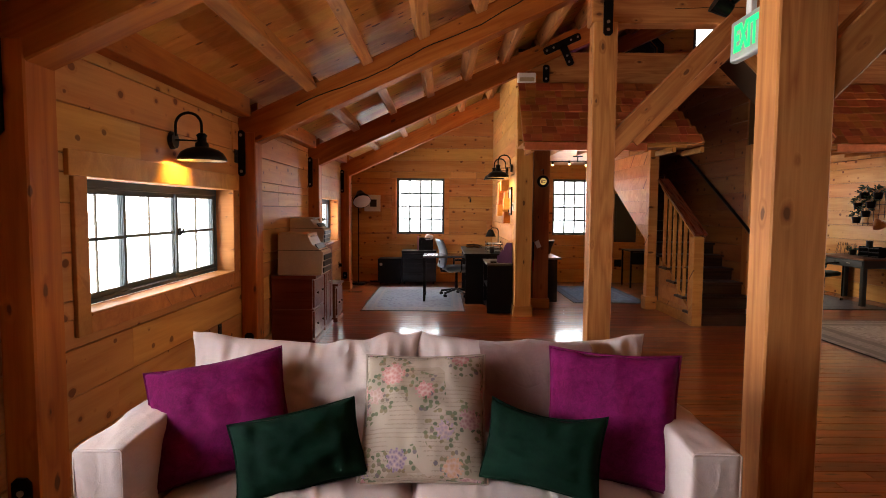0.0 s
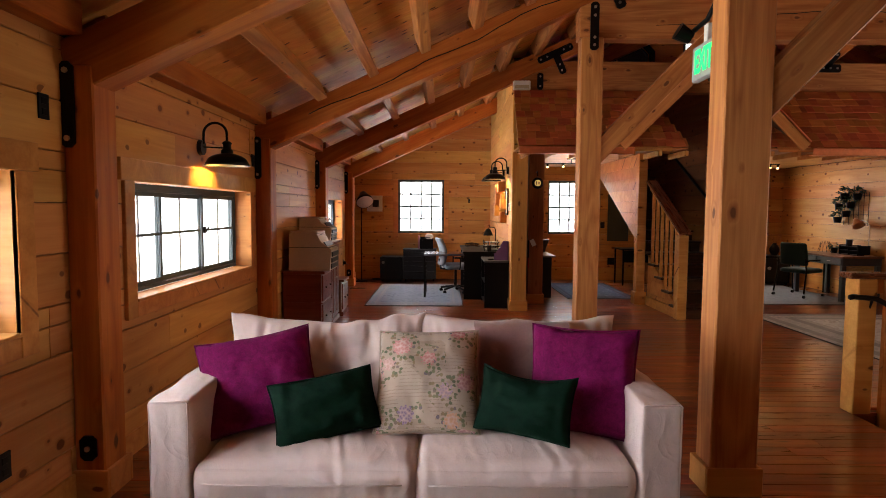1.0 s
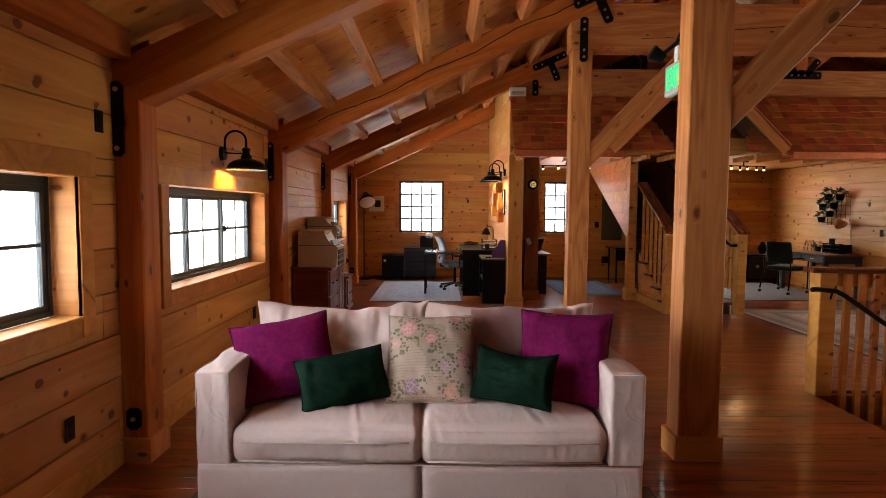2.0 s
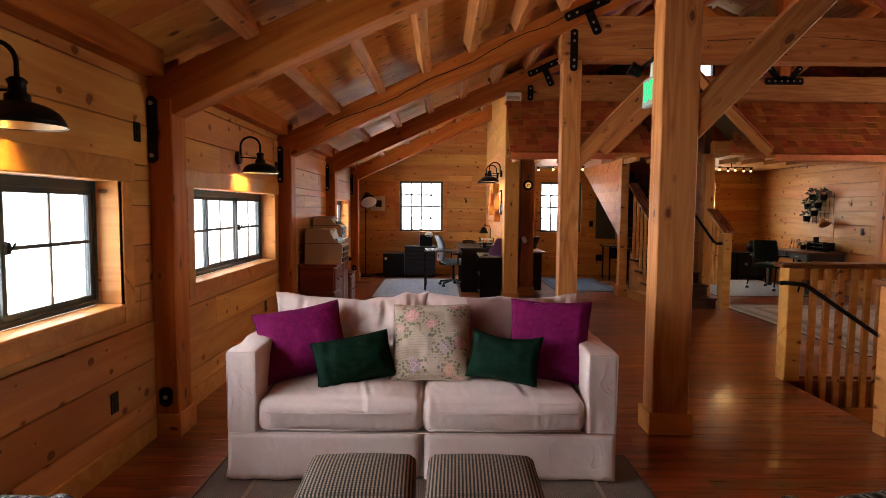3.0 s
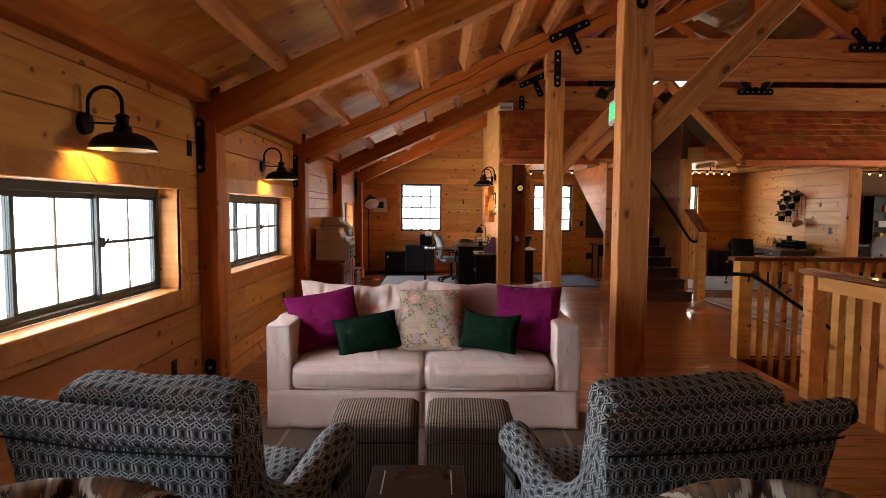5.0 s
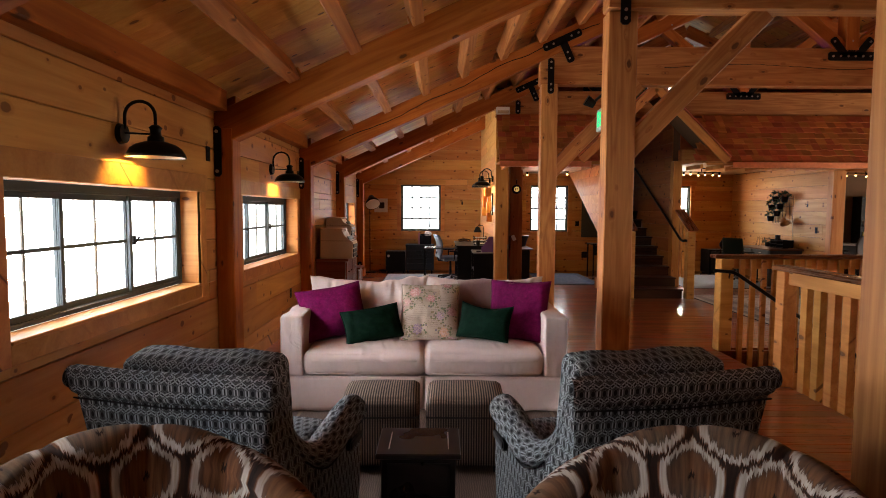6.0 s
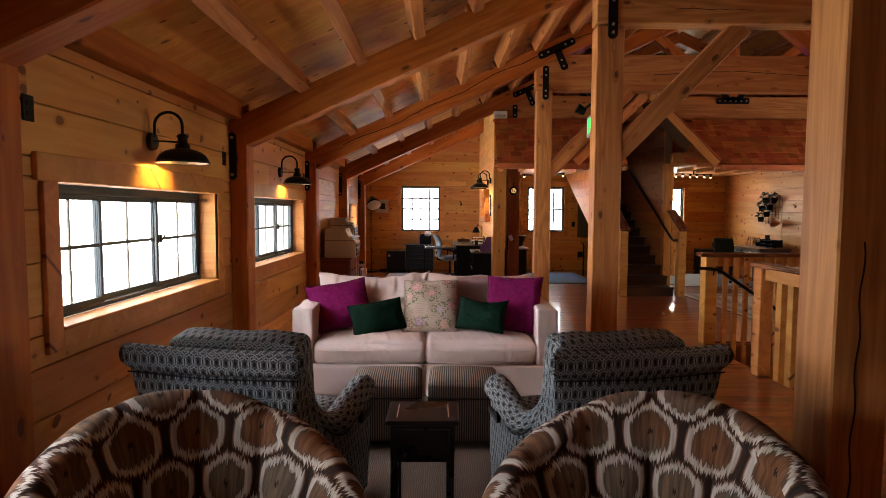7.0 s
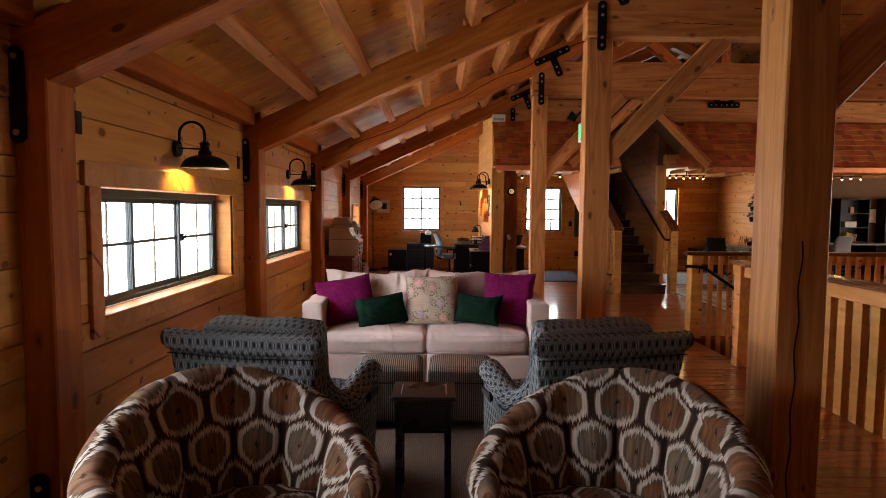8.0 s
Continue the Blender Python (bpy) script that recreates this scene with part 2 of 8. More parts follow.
def lathe(profile, seg=28):
    """A surface turned round the z axis from (radius, height) pairs."""
    bm = bmesh.new()
    rings = []
    for r, z in profile:
        rings.append([bm.verts.new((r * math.cos(2 * math.pi * k / seg), r * math.sin(2 * math.pi * k / seg), z)) for k in range(seg)])
    for a, b in zip(rings, rings[1:]):
        for k in range(seg):
            bm.faces.new((a[k], a[(k + 1) % seg], b[(k + 1) % seg], b[k]))
    bmesh.ops.remove_doubles(bm, verts=bm.verts, dist=1e-5)
    return bm


def tube(points, radius, seg=10):
    """A round bar along a line of points."""
    bm = bmesh.new()
    pts = [Vector(p) for p in points]
    rings, up = [], None
    for i, p in enumerate(pts):
        d = (pts[min(i + 1, len(pts) - 1)] - pts[max(i - 1, 0)]).normalized()
        if up is None:
            up = d.orthogonal().normalized()
        up = (up - d * up.dot(d)).normalized()
        side = d.cross(up)
        rings.append([bm.verts.new(p + radius * (math.cos(2 * math.pi * k / seg) * up + math.sin(2 * math.pi * k / seg) * side)) for k in range(seg)])
    for a, b in zip(rings, rings[1:]):
        for k in range(seg):
            bm.faces.new((a[k], a[(k + 1) % seg], b[(k + 1) % seg], b[k]))
    bm.faces.new(rings[0][::-1])
    bm.faces.new(rings[-1])
    return bm


def prism(outline, y0, y1):
    """A flat outline of (x, z) pairs, drawn out along y."""
    bm = bmesh.new()
    a = [bm.verts.new((x, y0, z)) for x, z in outline]
    b = [bm.verts.new((x, y1, z)) for x, z in outline]
    bm.faces.new(a)
    bm.faces.new(b[::-1])
    for i in range(len(a)):
        j = (i + 1) % len(a)
        bm.faces.new((a[j], a[i], b[i], b[j]))
    bmesh.ops.recalc_face_normals(bm, faces=bm.faces)
    return bm


def axes(a, b, up=(0, 0, 1)):
    """A pose at the middle of a and b whose x runs from a to b."""
    a, b = Vector(a), Vector(b)
    x = (b - a).normalized()
    y = Vector(up).cross(x)
    if y.length < 1e-4:
        y = Vector((0, 1, 0)).cross(x)
    y.normalize()
    z = x.cross(y)
    m = Matrix((x, y, z)).transposed().to_4x4()
    m.translation = (a + b) / 2
    return m


def timber(name, a, b, wide, deep, material, parent=None, label="", up=(0, 0, 1), bevel=0.008):
    """A squared timber from a to b (its axis); wide across, deep along up."""
    length = (Vector(b) - Vector(a)).length
    return mesh_object(name, box(length, wide, deep, bevel), material, parent, label, axes(a, b, up))


def board_mesh(length, height, thick, ch=0.005):
    """A board with its face towards -y and eased long edges; x along it, z up."""
    x, z, t = length / 2, height / 2, thick
    v = []
    for s in (-x, x):
        v += [(s, 0, -z), (s, -t + ch, -z), (s, -t, -z + ch), (s, -t, z - ch), (s, -t + ch, z), (s, 0, z)]
    f = [(0, 1, 2, 3, 4, 5), (11, 10, 9, 8, 7, 6)]
    for i in range(6):
        j = (i + 1) % 6
        f.append((j, i, i + 6, j + 6))
    me = bpy.data.meshes.new("board")
    me.from_pydata(v, [], f)
    me.update()
    return me


def free_spans(u0, u1, z0, z1, holes):
    """The parts of u0..u1 that no hole covers between z0 and z1."""
    spans = [(u0, u1)]
    for h0, h1, k0, k1 in holes:
        if k0 < z1 - 1e-4 and k1 > z0 + 1e-4:
            out = []
            for s0, s1 in spans:
                if h1 <= s0 or h0 >= s1:
                    out.append((s0, s1))
                else:
                    if h0 > s0:
                        out.append((s0, h0))
                    if h1 < s1:
                        out.append((h1, s1))
            spans = out
    return [s for s in spans if s[1] - s[0] > 0.01]


def plank_face(parent, origin, along, length, z0, z1, holes, material, rng, pitch=0.25, first=0.02, thick=0.022, reach=(2.2, 4.2), top=None):
    """Boards laid flat on a wall's face. along: unit direction of the wall seen from the front, left to right; holes: (u0, u1, z0, z1)."""
    o, d = Vector(origin), Vector(along)
    turn = Matrix((d, Vector((0, 0, 1)).cross(d), Vector((0, 0, 1)))).transposed().to_4x4()
    edges = sorted({z0, z1, *(z for z in (first + pitch * k for k in range(-2, 30)) if z0 + 0.03 < z < z1 - 0.03)})
    for lo, hi in zip(edges, edges[1:]):
        cut = [lo, hi] + [z for h in holes for z in h[2:] if lo + 0.02 < z < hi - 0.02]
        cut = sorted(set(cut))
        joints = []
        u = rng.uniform(0.3, reach[1])
        while u < length:
            joints.append(u)
            u += rng.uniform(*reach)
        for c0, c1 in zip(cut, cut[1:]):
            for s0, s1 in free_spans(0, length, c0, c1, holes):
                if top:
                    s1 = min(s1, top((c0 + c1) / 2))
                    if s1 - s0 < 0.03:
                        continue
                stops = [s0] + [j for j in joints if s0 + 0.15 < j < s1 - 0.15] + [s1]
                for a, b in zip(stops, stops[1:]):
                    me = board_mesh(b - a - 0.003, c1 - c0 - 0.004, thick + rng.uniform(-0.002, 0.003), 0.005)
                    me.materials.append(material)
                    ob = new("plank", me)
                    ob.parent = parent
                    p = o + d * ((a + b) / 2)
                    m = turn.copy()
                    m.translation = (p.x, p.y, (c0 + c1) / 2)
                    ob.matrix_local = m


def structure(name, bm, material, label, category):
    ob = mesh_object(name, bm, material)
    return tagged(ob, label, category, kind="structure")

# ---- the large structure ----
LEFT, RIGHT, BACK, FRONT, RIDGE = -1.79, 12.99, 12.0, -7.0, 5.6
PITCH = 0.455
BENTS = (-3.55, -0.55, 2.46, 5.40, 8.15, 10.72)


def under_rafter(x):
    """The height of a principal rafter's lower edge."""
    return 2.11 + PITCH * (min(x, 2 * RIDGE - x) + 1.62)


def deck_height(x):
    return under_rafter(x) + 0.29 + 0.13


# ground outside
structure("ground", span(-3000, 3000, -3000, 3000, -3.4, -3.2), plain("field_grass", (0.10, 0.14, 0.05), 0.9, scale=2.0, vary=0.4), "mown green field round the barn", "ground")

# floor of the storey, open over the stairwell; joists and boards
WELL = (3.16, 6.6, -1.6, 3.80)
floor = structure("floor", join(span(LEFT - 0.3, WELL[0], FRONT, BACK, -0.25, -0.022), span(WELL[1], RIGHT + 0.3, FRONT, BACK, -0.25, -0.022),
                                span(WELL[0], WELL[1], FRONT, WELL[2], -0.25, -0.022), span(WELL[0], WELL[1], WELL[3], BACK, -0.25, -0.022)),
                  M_BACKING, "varnished reddish brown pine board floor", "floor")

# left wall with its long slider openings
LEFT_WINDOWS = ((-2.94, -0.92), (0.066, 2.092), (3.07, 5.18), (8.62, 10.30))
SILL, HEAD = 0.942, 1.657
wall_west = tagged(new("wall_west"), "knee wall of wide knotty pine boards", "wall", kind="structure")


def wall_core(parent, name, pieces, material):
    for p in pieces:
        part(name, span(*p), material, parent)


ys = [FRONT]
for a, b in LEFT_WINDOWS:
    ys += [a - 0.021, b + 0.021]
ys.append(BACK)
core = [(LEFT - 0.165, LEFT - 0.0225, FRONT, BACK, -0.25, SILL - 0.02), (LEFT - 0.165, LEFT - 0.0225, FRONT, BACK, HEAD + 0.02, 2.55)]
core += [(LEFT - 0.165, LEFT - 0.0225, a, b, SILL - 0.02, HEAD + 0.02) for a, b in zip(ys[::2], ys[1::2])]
wall_core(wall_west, "wall_core", core, M_BACKING)

# back wall: three sash windows and a gable
BACK_WINDOWS = ((-0.86, 0.125), (2.36, 3.30), (5.40, 6.36))
BSILL, BHEAD = 0.99, 2.135
wall_north = tagged(new("wall_north"), "end wall of knotty pine boards under the gable", "wall", kind="structure")
xs = [LEFT - 0.26]
for a, b in BACK_WINDOWS:
    xs += [a, b]
xs.append(RIGHT + 0.26)
core = [(LEFT - 0.26, RIGHT + 0.26, BACK + 0.0225, BACK + 0.20, -0.25, BSILL), (LEFT - 0.26, RIGHT + 0.26, BACK + 0.0225, BACK + 0.20, BHEAD, 2.42)]
core += [(a, b, BACK + 0.0225, BACK + 0.20, BSILL, BHEAD) for a, b in zip(xs[::2], xs[1::2])]
wall_core(wall_north, "wall_core", core, M_BACKING)
GABLE_WINDOW = (5.15, 6.25, 4.40, 5.35)
gx0, gx1, gz0, gz1 = GABLE_WINDOW
part("gable", prism([(LEFT - 0.26, 2.42), (gx0, 2.42), (gx0, deck_height(gx0) + 0.1), (LEFT - 0.26, 2.5)], BACK + 0.0225, BACK + 0.20), M_BACKING, wall_north)
part("gable", prism([(gx1, 2.42), (RIGHT + 0.26, 2.42), (RIGHT + 0.26, 2.5), (gx1, deck_height(gx1) + 0.1)], BACK + 0.0225, BACK + 0.20), M_BACKING, wall_north)
part("gable", prism([(gx0, 2.42), (gx1, 2.42), (gx1, gz0), (gx0, gz0)], BACK + 0.0225, BACK + 0.20), M_BACKING, wall_north)
part("gable", prism([(gx0, gz1), (gx1, gz1), (gx1, deck_height(gx1) + 0.1), (RIDGE, deck_height(RIDGE) + 0.1), (gx0, deck_height(gx0) + 0.1)], BACK + 0.0225, BACK + 0.20), M_BACKING, wall_north)

# walls that close the barn behind and to the far side
structure("wall_south", prism([(LEFT - 0.26, -0.25), (RIGHT + 0.26, -0.25), (RIGHT + 0.26, 2.5), (RIDGE, deck_height(RIDGE) + 0.1), (LEFT - 0.26, 2.5)], FRONT - 0.25, FRONT), M_PLANK, "plain pine end wall", "wall")
structure("wall_east", span(RIGHT, RIGHT + 0.26, FRONT, BACK, -0.25, 2.55), M_PLANK, "plain pine knee wall", "wall")


# roof deck: one mesh of boards on each slope
def roof_slope(name, side):
    bms = bmesh.new()
    x0, x1 = (LEFT - 0.3, RIDGE) if side < 0 else (RIDGE, RIGHT + 0.3)
    y = FRONT - 0.2
    while y < BACK + 0.25:
        w = 0.185
        g = 0.0008
        za, zb = deck_height(x0), deck_height(x1)
        p = [(x0, y + g, za), (x0, y + w - g, za), (x1, y + w - g, zb), (x1, y + g, zb)]
        lo = [bms.verts.new(c) for c in p]
        hi = [bms.verts.new((u, v, z + 0.05)) for u, v, z in p]
        bms.faces.new(lo)
        bms.faces.new(hi[::-1])
        for i in range(4):
            j = (i + 1) % 4
            bms.faces.new((lo[j], lo[i], hi[i], hi[j]))
        y += w
    za, zb = deck_height(x0) + 0.051, deck_height(x1) + 0.051
    bmesh.ops.recalc_face_normals(bms, faces=bms.faces)
    sheet = prism([(x0, za), (x1, zb), (x1, zb + 0.12), (x0, za + 0.12)], FRONT - 0.2, BACK + 0.26)
    return tagged(mesh_object(name, join(bms, sheet), M_DECK), "pale knotty pine roof deck", "ceiling", kind="structure")


roof_slope("ceiling_west", -1)
roof_slope("ceiling_east", 1)


# ---- timber frame ----
def steel_plate(name, outline_parts, bolts, m, label, axis="Y"):
    """A black plate of straps with bolt heads; its face towards -y."""
    t = thing(name, label, "steel plate", m, "black steel joint plates")
    part("strap", join(*outline_parts), M_IRON, t)
    for p in bolts:
        part("bolt", cylinder(0.015, 0.012, 0.016, p, 8, "Y"), M_BOLT, t)
    return t


def strap(length, wide=0.085, at=(0, 0), angle=0.0, thick=0.012):
    """A strap with clipped ends, flat in the xz plane, along x before it turns."""
    c, x, z = 0.022, length / 2, wide / 2
    o = [(-x, -z + c), (-x + c, -z), (x - c, -z), (x, -z + c), (x, z - c), (x - c, z), (-x + c, z), (-x, z - c)]
    bm = prism(o, -thick, 0)
    return moved(bm, Matrix.Translation((at[0], 0, at[1])) @ Matrix.Rotation(-angle, 4, "Y"))


M_CRACK = plain("open_crack", (0.02, 0.008, 0.004), 0.9)


def base_block(post, x0, x1, y0, y1, tall=0.15, grow=0.022):
    b = part("base_trim", join(span(x0 - grow, x1 + grow, y0 - grow, y0, 0, tall, 0.004), span(x0 - grow, x1 + grow, y1, y1 + grow, 0, tall, 0.004),
                               span(x0 - grow, x0, y0, y1, 0, tall, 0.003), span(x1, x1 + grow, y0, y1, 0, tall, 0.003)), M_TRIM, post)
    return b


def upright(name, x0, x1, y0, y1, z0, z1, material, label, base=True, group="timber frame posts"):
    t = thing(name, label, "post", None, group)
    ob = part("shaft", box(z1 - z0, x1 - x0, y1 - y0, 0.008), material, t, "", axes(((x0 + x1) / 2, (y0 + y1) / 2, z0), ((x0 + x1) / 2, (y0 + y1) / 2, z1), (0, 1, 0)))
    if base:
        base_block(t, x0, x1, y0, y1)
    return t


for y in BENTS:
    upright("wall_post", LEFT + 0.001, LEFT + 0.155, y, y + 0.20, 0, under_rafter(LEFT + 0.1) + 0.12, M_BEAM, "orange-brown fir wall post with a pine base block")
    if y > -1:
        steel_plate("joint_plate", [strap(0.42, 0.07, (0, 0), math.pi / 2)], [(0, -0.014, 0.165), (0, -0.014, -0.165)], pose(LEFT + 0.030, y - 0.001, 2.036 if y < 0 else 2.003), "black steel strap bolted down a wall post")
        steel_plate("joint_plate", [strap(0.13, 0.085, (0, 0), math.pi / 2)], [(0, -0.014, 0.0)], pose(LEFT + 0.075, y - 0.0235 if y < 0 else y - 0.001, 0.265), "small black steel plate low on a wall post")

# free-standing posts of the frame
AISLE = {-0.55: (1.575, 1.795, -0.66), 2.46: (1.515, 1.765, 2.53), 5.40: (1.452, 1.668, 5.36)}
for y, (x0, x1, y0) in AISLE.items():
    upright("aisle_post", x0, x1, y0, y0 + (0.23 if y < 0 else 0.175), 0, 3.20, M_POST, "square fir post of the timber frame with a pine base")
upright("corner_post", 1.115, 1.345, 8.10, 8.30, 0, 3.20, M_TRIM, "pale pine corner post of the inner room")
upright("red_post", 1.47, 1.71, 8.80, 9.00, 0, 2.42, M_REDBEAM, "dark reddish timber post inside the open room")
upright("facade_post", 4.32, 4.475, 8.02, 8.18, 0, 2.42, M_TRIM, "pale pine post beside the staircase", False)
upright("facade_post", 7.22, 7.45, 8.02, 8.18, 0, 2.42, M_TRIM, "pale pine post at the end of the plank wall", False)



NEAR_POST = [o for o in bpy.data.objects if o.name.startswith("aisle_post")][0]


def crack(beam, m, points, thick=0.0055):
    """A dark drying crack on the face of a timber whose pose is m."""
    back = m.inverted()
    part("crack", tube([back @ Vector(p) for p in points], thick, 5), M_CRACK, beam, "dark drying crack")


def wander(x0, x1, y, z, seed, sway=0.02):
    r = random.Random(seed)
    n = int((x1 - x0) / 0.09)
    return [(x0 + (x1 - x0) * k / n, y, z + sway * math.sin(k * 0.21 + seed) + r.uniform(-0.006, 0.006)) for k in range(n + 1)]


crack(NEAR_POST, Matrix.Identity(4), [(1.672 + 0.006 * math.sin(k * 0.9) - 0.0006 * k, -0.661, 1.42 - 0.04 * k) for k in range(30)], 0.0035)

for y in BENTS:
    y1 = y + 0.19
    # principal rafters, left and right
    for s in (-1, 1):
        xa = LEFT + 0.02 if s < 0 else RIGHT - 0.02
        za, zb = under_rafter(xa) + 0.145, under_rafter(RIDGE) + 0.145
        ob = timber("principal_rafter", (xa, y + 0.10, za), (RIDGE, y + 0.10, zb), 0.19, 0.265, M_BEAM)
        if s < 0:
            left_rafter, left_axes = ob, axes((xa, y + 0.10, za), (RIDGE, y + 0.10, zb))
        tagged(ob, "long fir rafter with drying cracks" if y == 5.40 else "long fir rafter of the timber frame", "rafter", "principal rafters")
    if y == 5.40:
        # long drying crack that wanders along the rafter
        r = random.Random(6)
        pts = []
        for k in range(34):
            x = -1.25 + k * 0.105
            pts.append((x, y + 0.004, under_rafter(x) + 0.155 + 0.016 * math.sin(k * 0.7) + r.uniform(-0.008, 0.008) - 0.02 * math.sin(k * 0.19)))
        crack(left_rafter, left_axes, pts)
    if y > -1 and y < 8.2:
        ob = timber("tie_beam", ({-0.55: 1.56, 2.46: 1.50, 5.40: 1.445}.get(y, 1.12), y + 0.12, 3.46), (9.9, y + 0.12, 3.46), 0.185, 0.50 if y < 8 else 0.44, M_POST)
        tagged(ob, "deep horizontal fir tie beam", "beam", "tie beams")
        m = axes(({-0.55: 1.56, 2.46: 1.50, 5.40: 1.445}.get(y, 1.12), y + 0.12, 3.46), (9.9, y + 0.12, 3.46))
        if 0 < y < 6:
            crack(ob, m, wander(3.1, 6.4, y + 0.0275, 3.46, y, 0.03), 0.004)
            crack(ob, m, wander(2.2, 2.9, y + 0.0275, 3.34, y + 1, 0.01), 0.003)
    if y > 5 and y < 8.5:
        ob = timber("king_post", (RIDGE, y + 0.10, 3.68), (RIDGE, y + 0.10, under_rafter(RIDGE)), 0.17, 0.20, M_BEAM, up=(0, 1, 0))
        tagged(ob, "upright king post of a roof truss", "post", "truss members")
        for s in (-1, 1):
            ob = timber("truss_strut", (RIDGE + s * 0.12, y + 0.10, 3.72), (RIDGE + s * 1.45, y + 0.10, under_rafter(RIDGE - 1.45) + 0.05), 0.15, 0.17, M_BEAM)
            tagged(ob, "slanting strut of a roof truss", "strut", "truss members")

# knee braces of the aisle posts
for y, (x0, x1, y0) in AISLE.items():
    ob = timber("knee_brace", (x1 - 0.06, y0 + 0.085, 2.04), (x1 + 1.09, y0 + 0.085, 3.22), 0.135, 0.185, M_POST)
    tagged(ob, "slanting fir knee brace from post to tie beam", "brace", "knee braces")

# purlins between the rafters
for a, b in zip((FRONT,) + BENTS, BENTS + (BACK,)):
    for k in range(13):
        for s in (-1, 1):
            x = -1.14 + k * 0.515
            x = x if s < 0 else 2 * RIDGE - x
            if s > 0 and a < 2:
                continue
            lo = deck_height(x) - 0.09
            ob = timber("purlin", (x, a + (0.19 if a > FRONT else 0) + 0.003, lo), (x, b - 0.003, lo), 0.105, 0.17, M_POST, up=(-PITCH * (1 if s < 0 else -1), 0, 1))
            tagged(ob, "pine purlin under the roof deck", "purlin", "purlins")
# wall plate along the head of the knee wall
for a, b in zip((FRONT,) + BENTS, BENTS + (BACK,)):
    ob = timber("wall_plate", (LEFT + 0.05, a + (0.2 if a > FRONT else 0) + 0.002, 2.42), (LEFT + 0.05, b - 0.002, 2.42), 0.14, 0.17, M_BEAM)
    tagged(ob, "fir plate along the head of the knee wall", "beam", "wall plates")

# plates on the joints of the frame
for x, y, z in ((1.565, 5.361, 3.295), (1.64, 2.53, 3.30)):
    steel_plate("joint_plate", [strap(0.46, 0.085, (0, 0), math.pi / 2)], [(0, -0.014, 0.18), (0, -0.014, 0.10), (0, -0.014, -0.11), (0, -0.014, -0.18)], pose(x, y - 0.028 if y > 3 else 2.484, z), "long black steel strap with four bolts")
for y, dx in ((5.40, 0.0), (8.15, 0.0), (2.46, 0.0)):
    x = 1.72
    z = under_rafter(x) + 0.15
    ang = math.atan(PITCH)
    steel_plate("joint_plate", [strap(0.55, 0.10, (0, 0), ang), strap(0.30, 0.10, (0.07, -0.15), ang - math.pi / 2)],
                [(c * math.cos(ang), -0.016, c * math.sin(ang)) for c in (-0.23, -0.13, 0.13, 0.23)] + [(0.07 + 0.0, -0.016, -0.16), (0.10, -0.016, -0.24)], pose(x, y - 0.002, z), "black steel T plate where rafter meets post")
steel_plate("joint_plate", [strap(0.24, 0.09, (0, 0), math.pi / 2)], [(0, -0.014, 0.07), (0, -0.014, -0.07)], pose(1.51, 8.16, 3.38), "short black steel strap with two bolts")
for y in (5.40, 8.15):
    steel_plate("truss_plate", [strap(0.62, 0.115, (0, 0), 0), strap(0.30, 0.10, (-0.17, 0.12), math.pi * 0.72), strap(0.30, 0.10, (0.17, 0.12), math.pi * 0.28), strap(0.26, 0.09, (0, 0.13), math.pi / 2)],
                [(dx, -0.016, dz) for dx, dz in ((-0.25, 0), (-0.15, 0), (-0.05, 0), (0.05, 0), (0.15, 0), (0.25, 0), (-0.24, 0.19), (0.24, 0.19), (0, 0.2))], pose(RIDGE, y + 0.024, 3.60), "black steel fan plate at the foot of the king post")
    for s in (-1, 1):
        steel_plate("joint_plate", [strap(0.42, 0.09, (0, 0), s * -0.93)], [(c * math.cos(0.93), -0.016, -s * c * math.sin(0.93)) for c in (-0.16, 0.16)], pose(RIDGE + s * 1.25, y + 0.02, 4.98), "black steel strap on a truss strut")

# ---- inner walls, openings, stairs ----
# side wall of the inner room, facing the lounge's back corner
wall_inner = tagged(new("wall_inner"), "light knotty pine side wall of the inner room", "wall", kind="structure")
part("wall_core", span(1.142, 1.27, 8.30, BACK, 0, 3.75), M_BACKING, wall_inner)
# far right plank wall
wall_office = tagged(new("wall_office"), "light knotty pine office wall", "wall", kind="structure")
part("wall_core", span(7.432, 7.55, 8.18, BACK, 0, 2.43), M_BACKING, wall_office)
# staircase side wall
wall_stair = tagged(new("wall_stair"), "pine board wall beside the staircase, shade put into its colour", "wall", kind="structure")
part("wall_core", span(4.362, 4.48, 8.18, BACK, 0, 3.66), M_BACKING, wall_stair)

# loft floor over the rooms
for x0, x1 in ((1.12, 3.28), (4.48, 12.9)):
    structure("ceiling_loft", span(x0, x1, 8.16, BACK, 2.43, 2.62), M_TRIM, "pine boarded ceiling under the loft", "ceiling")


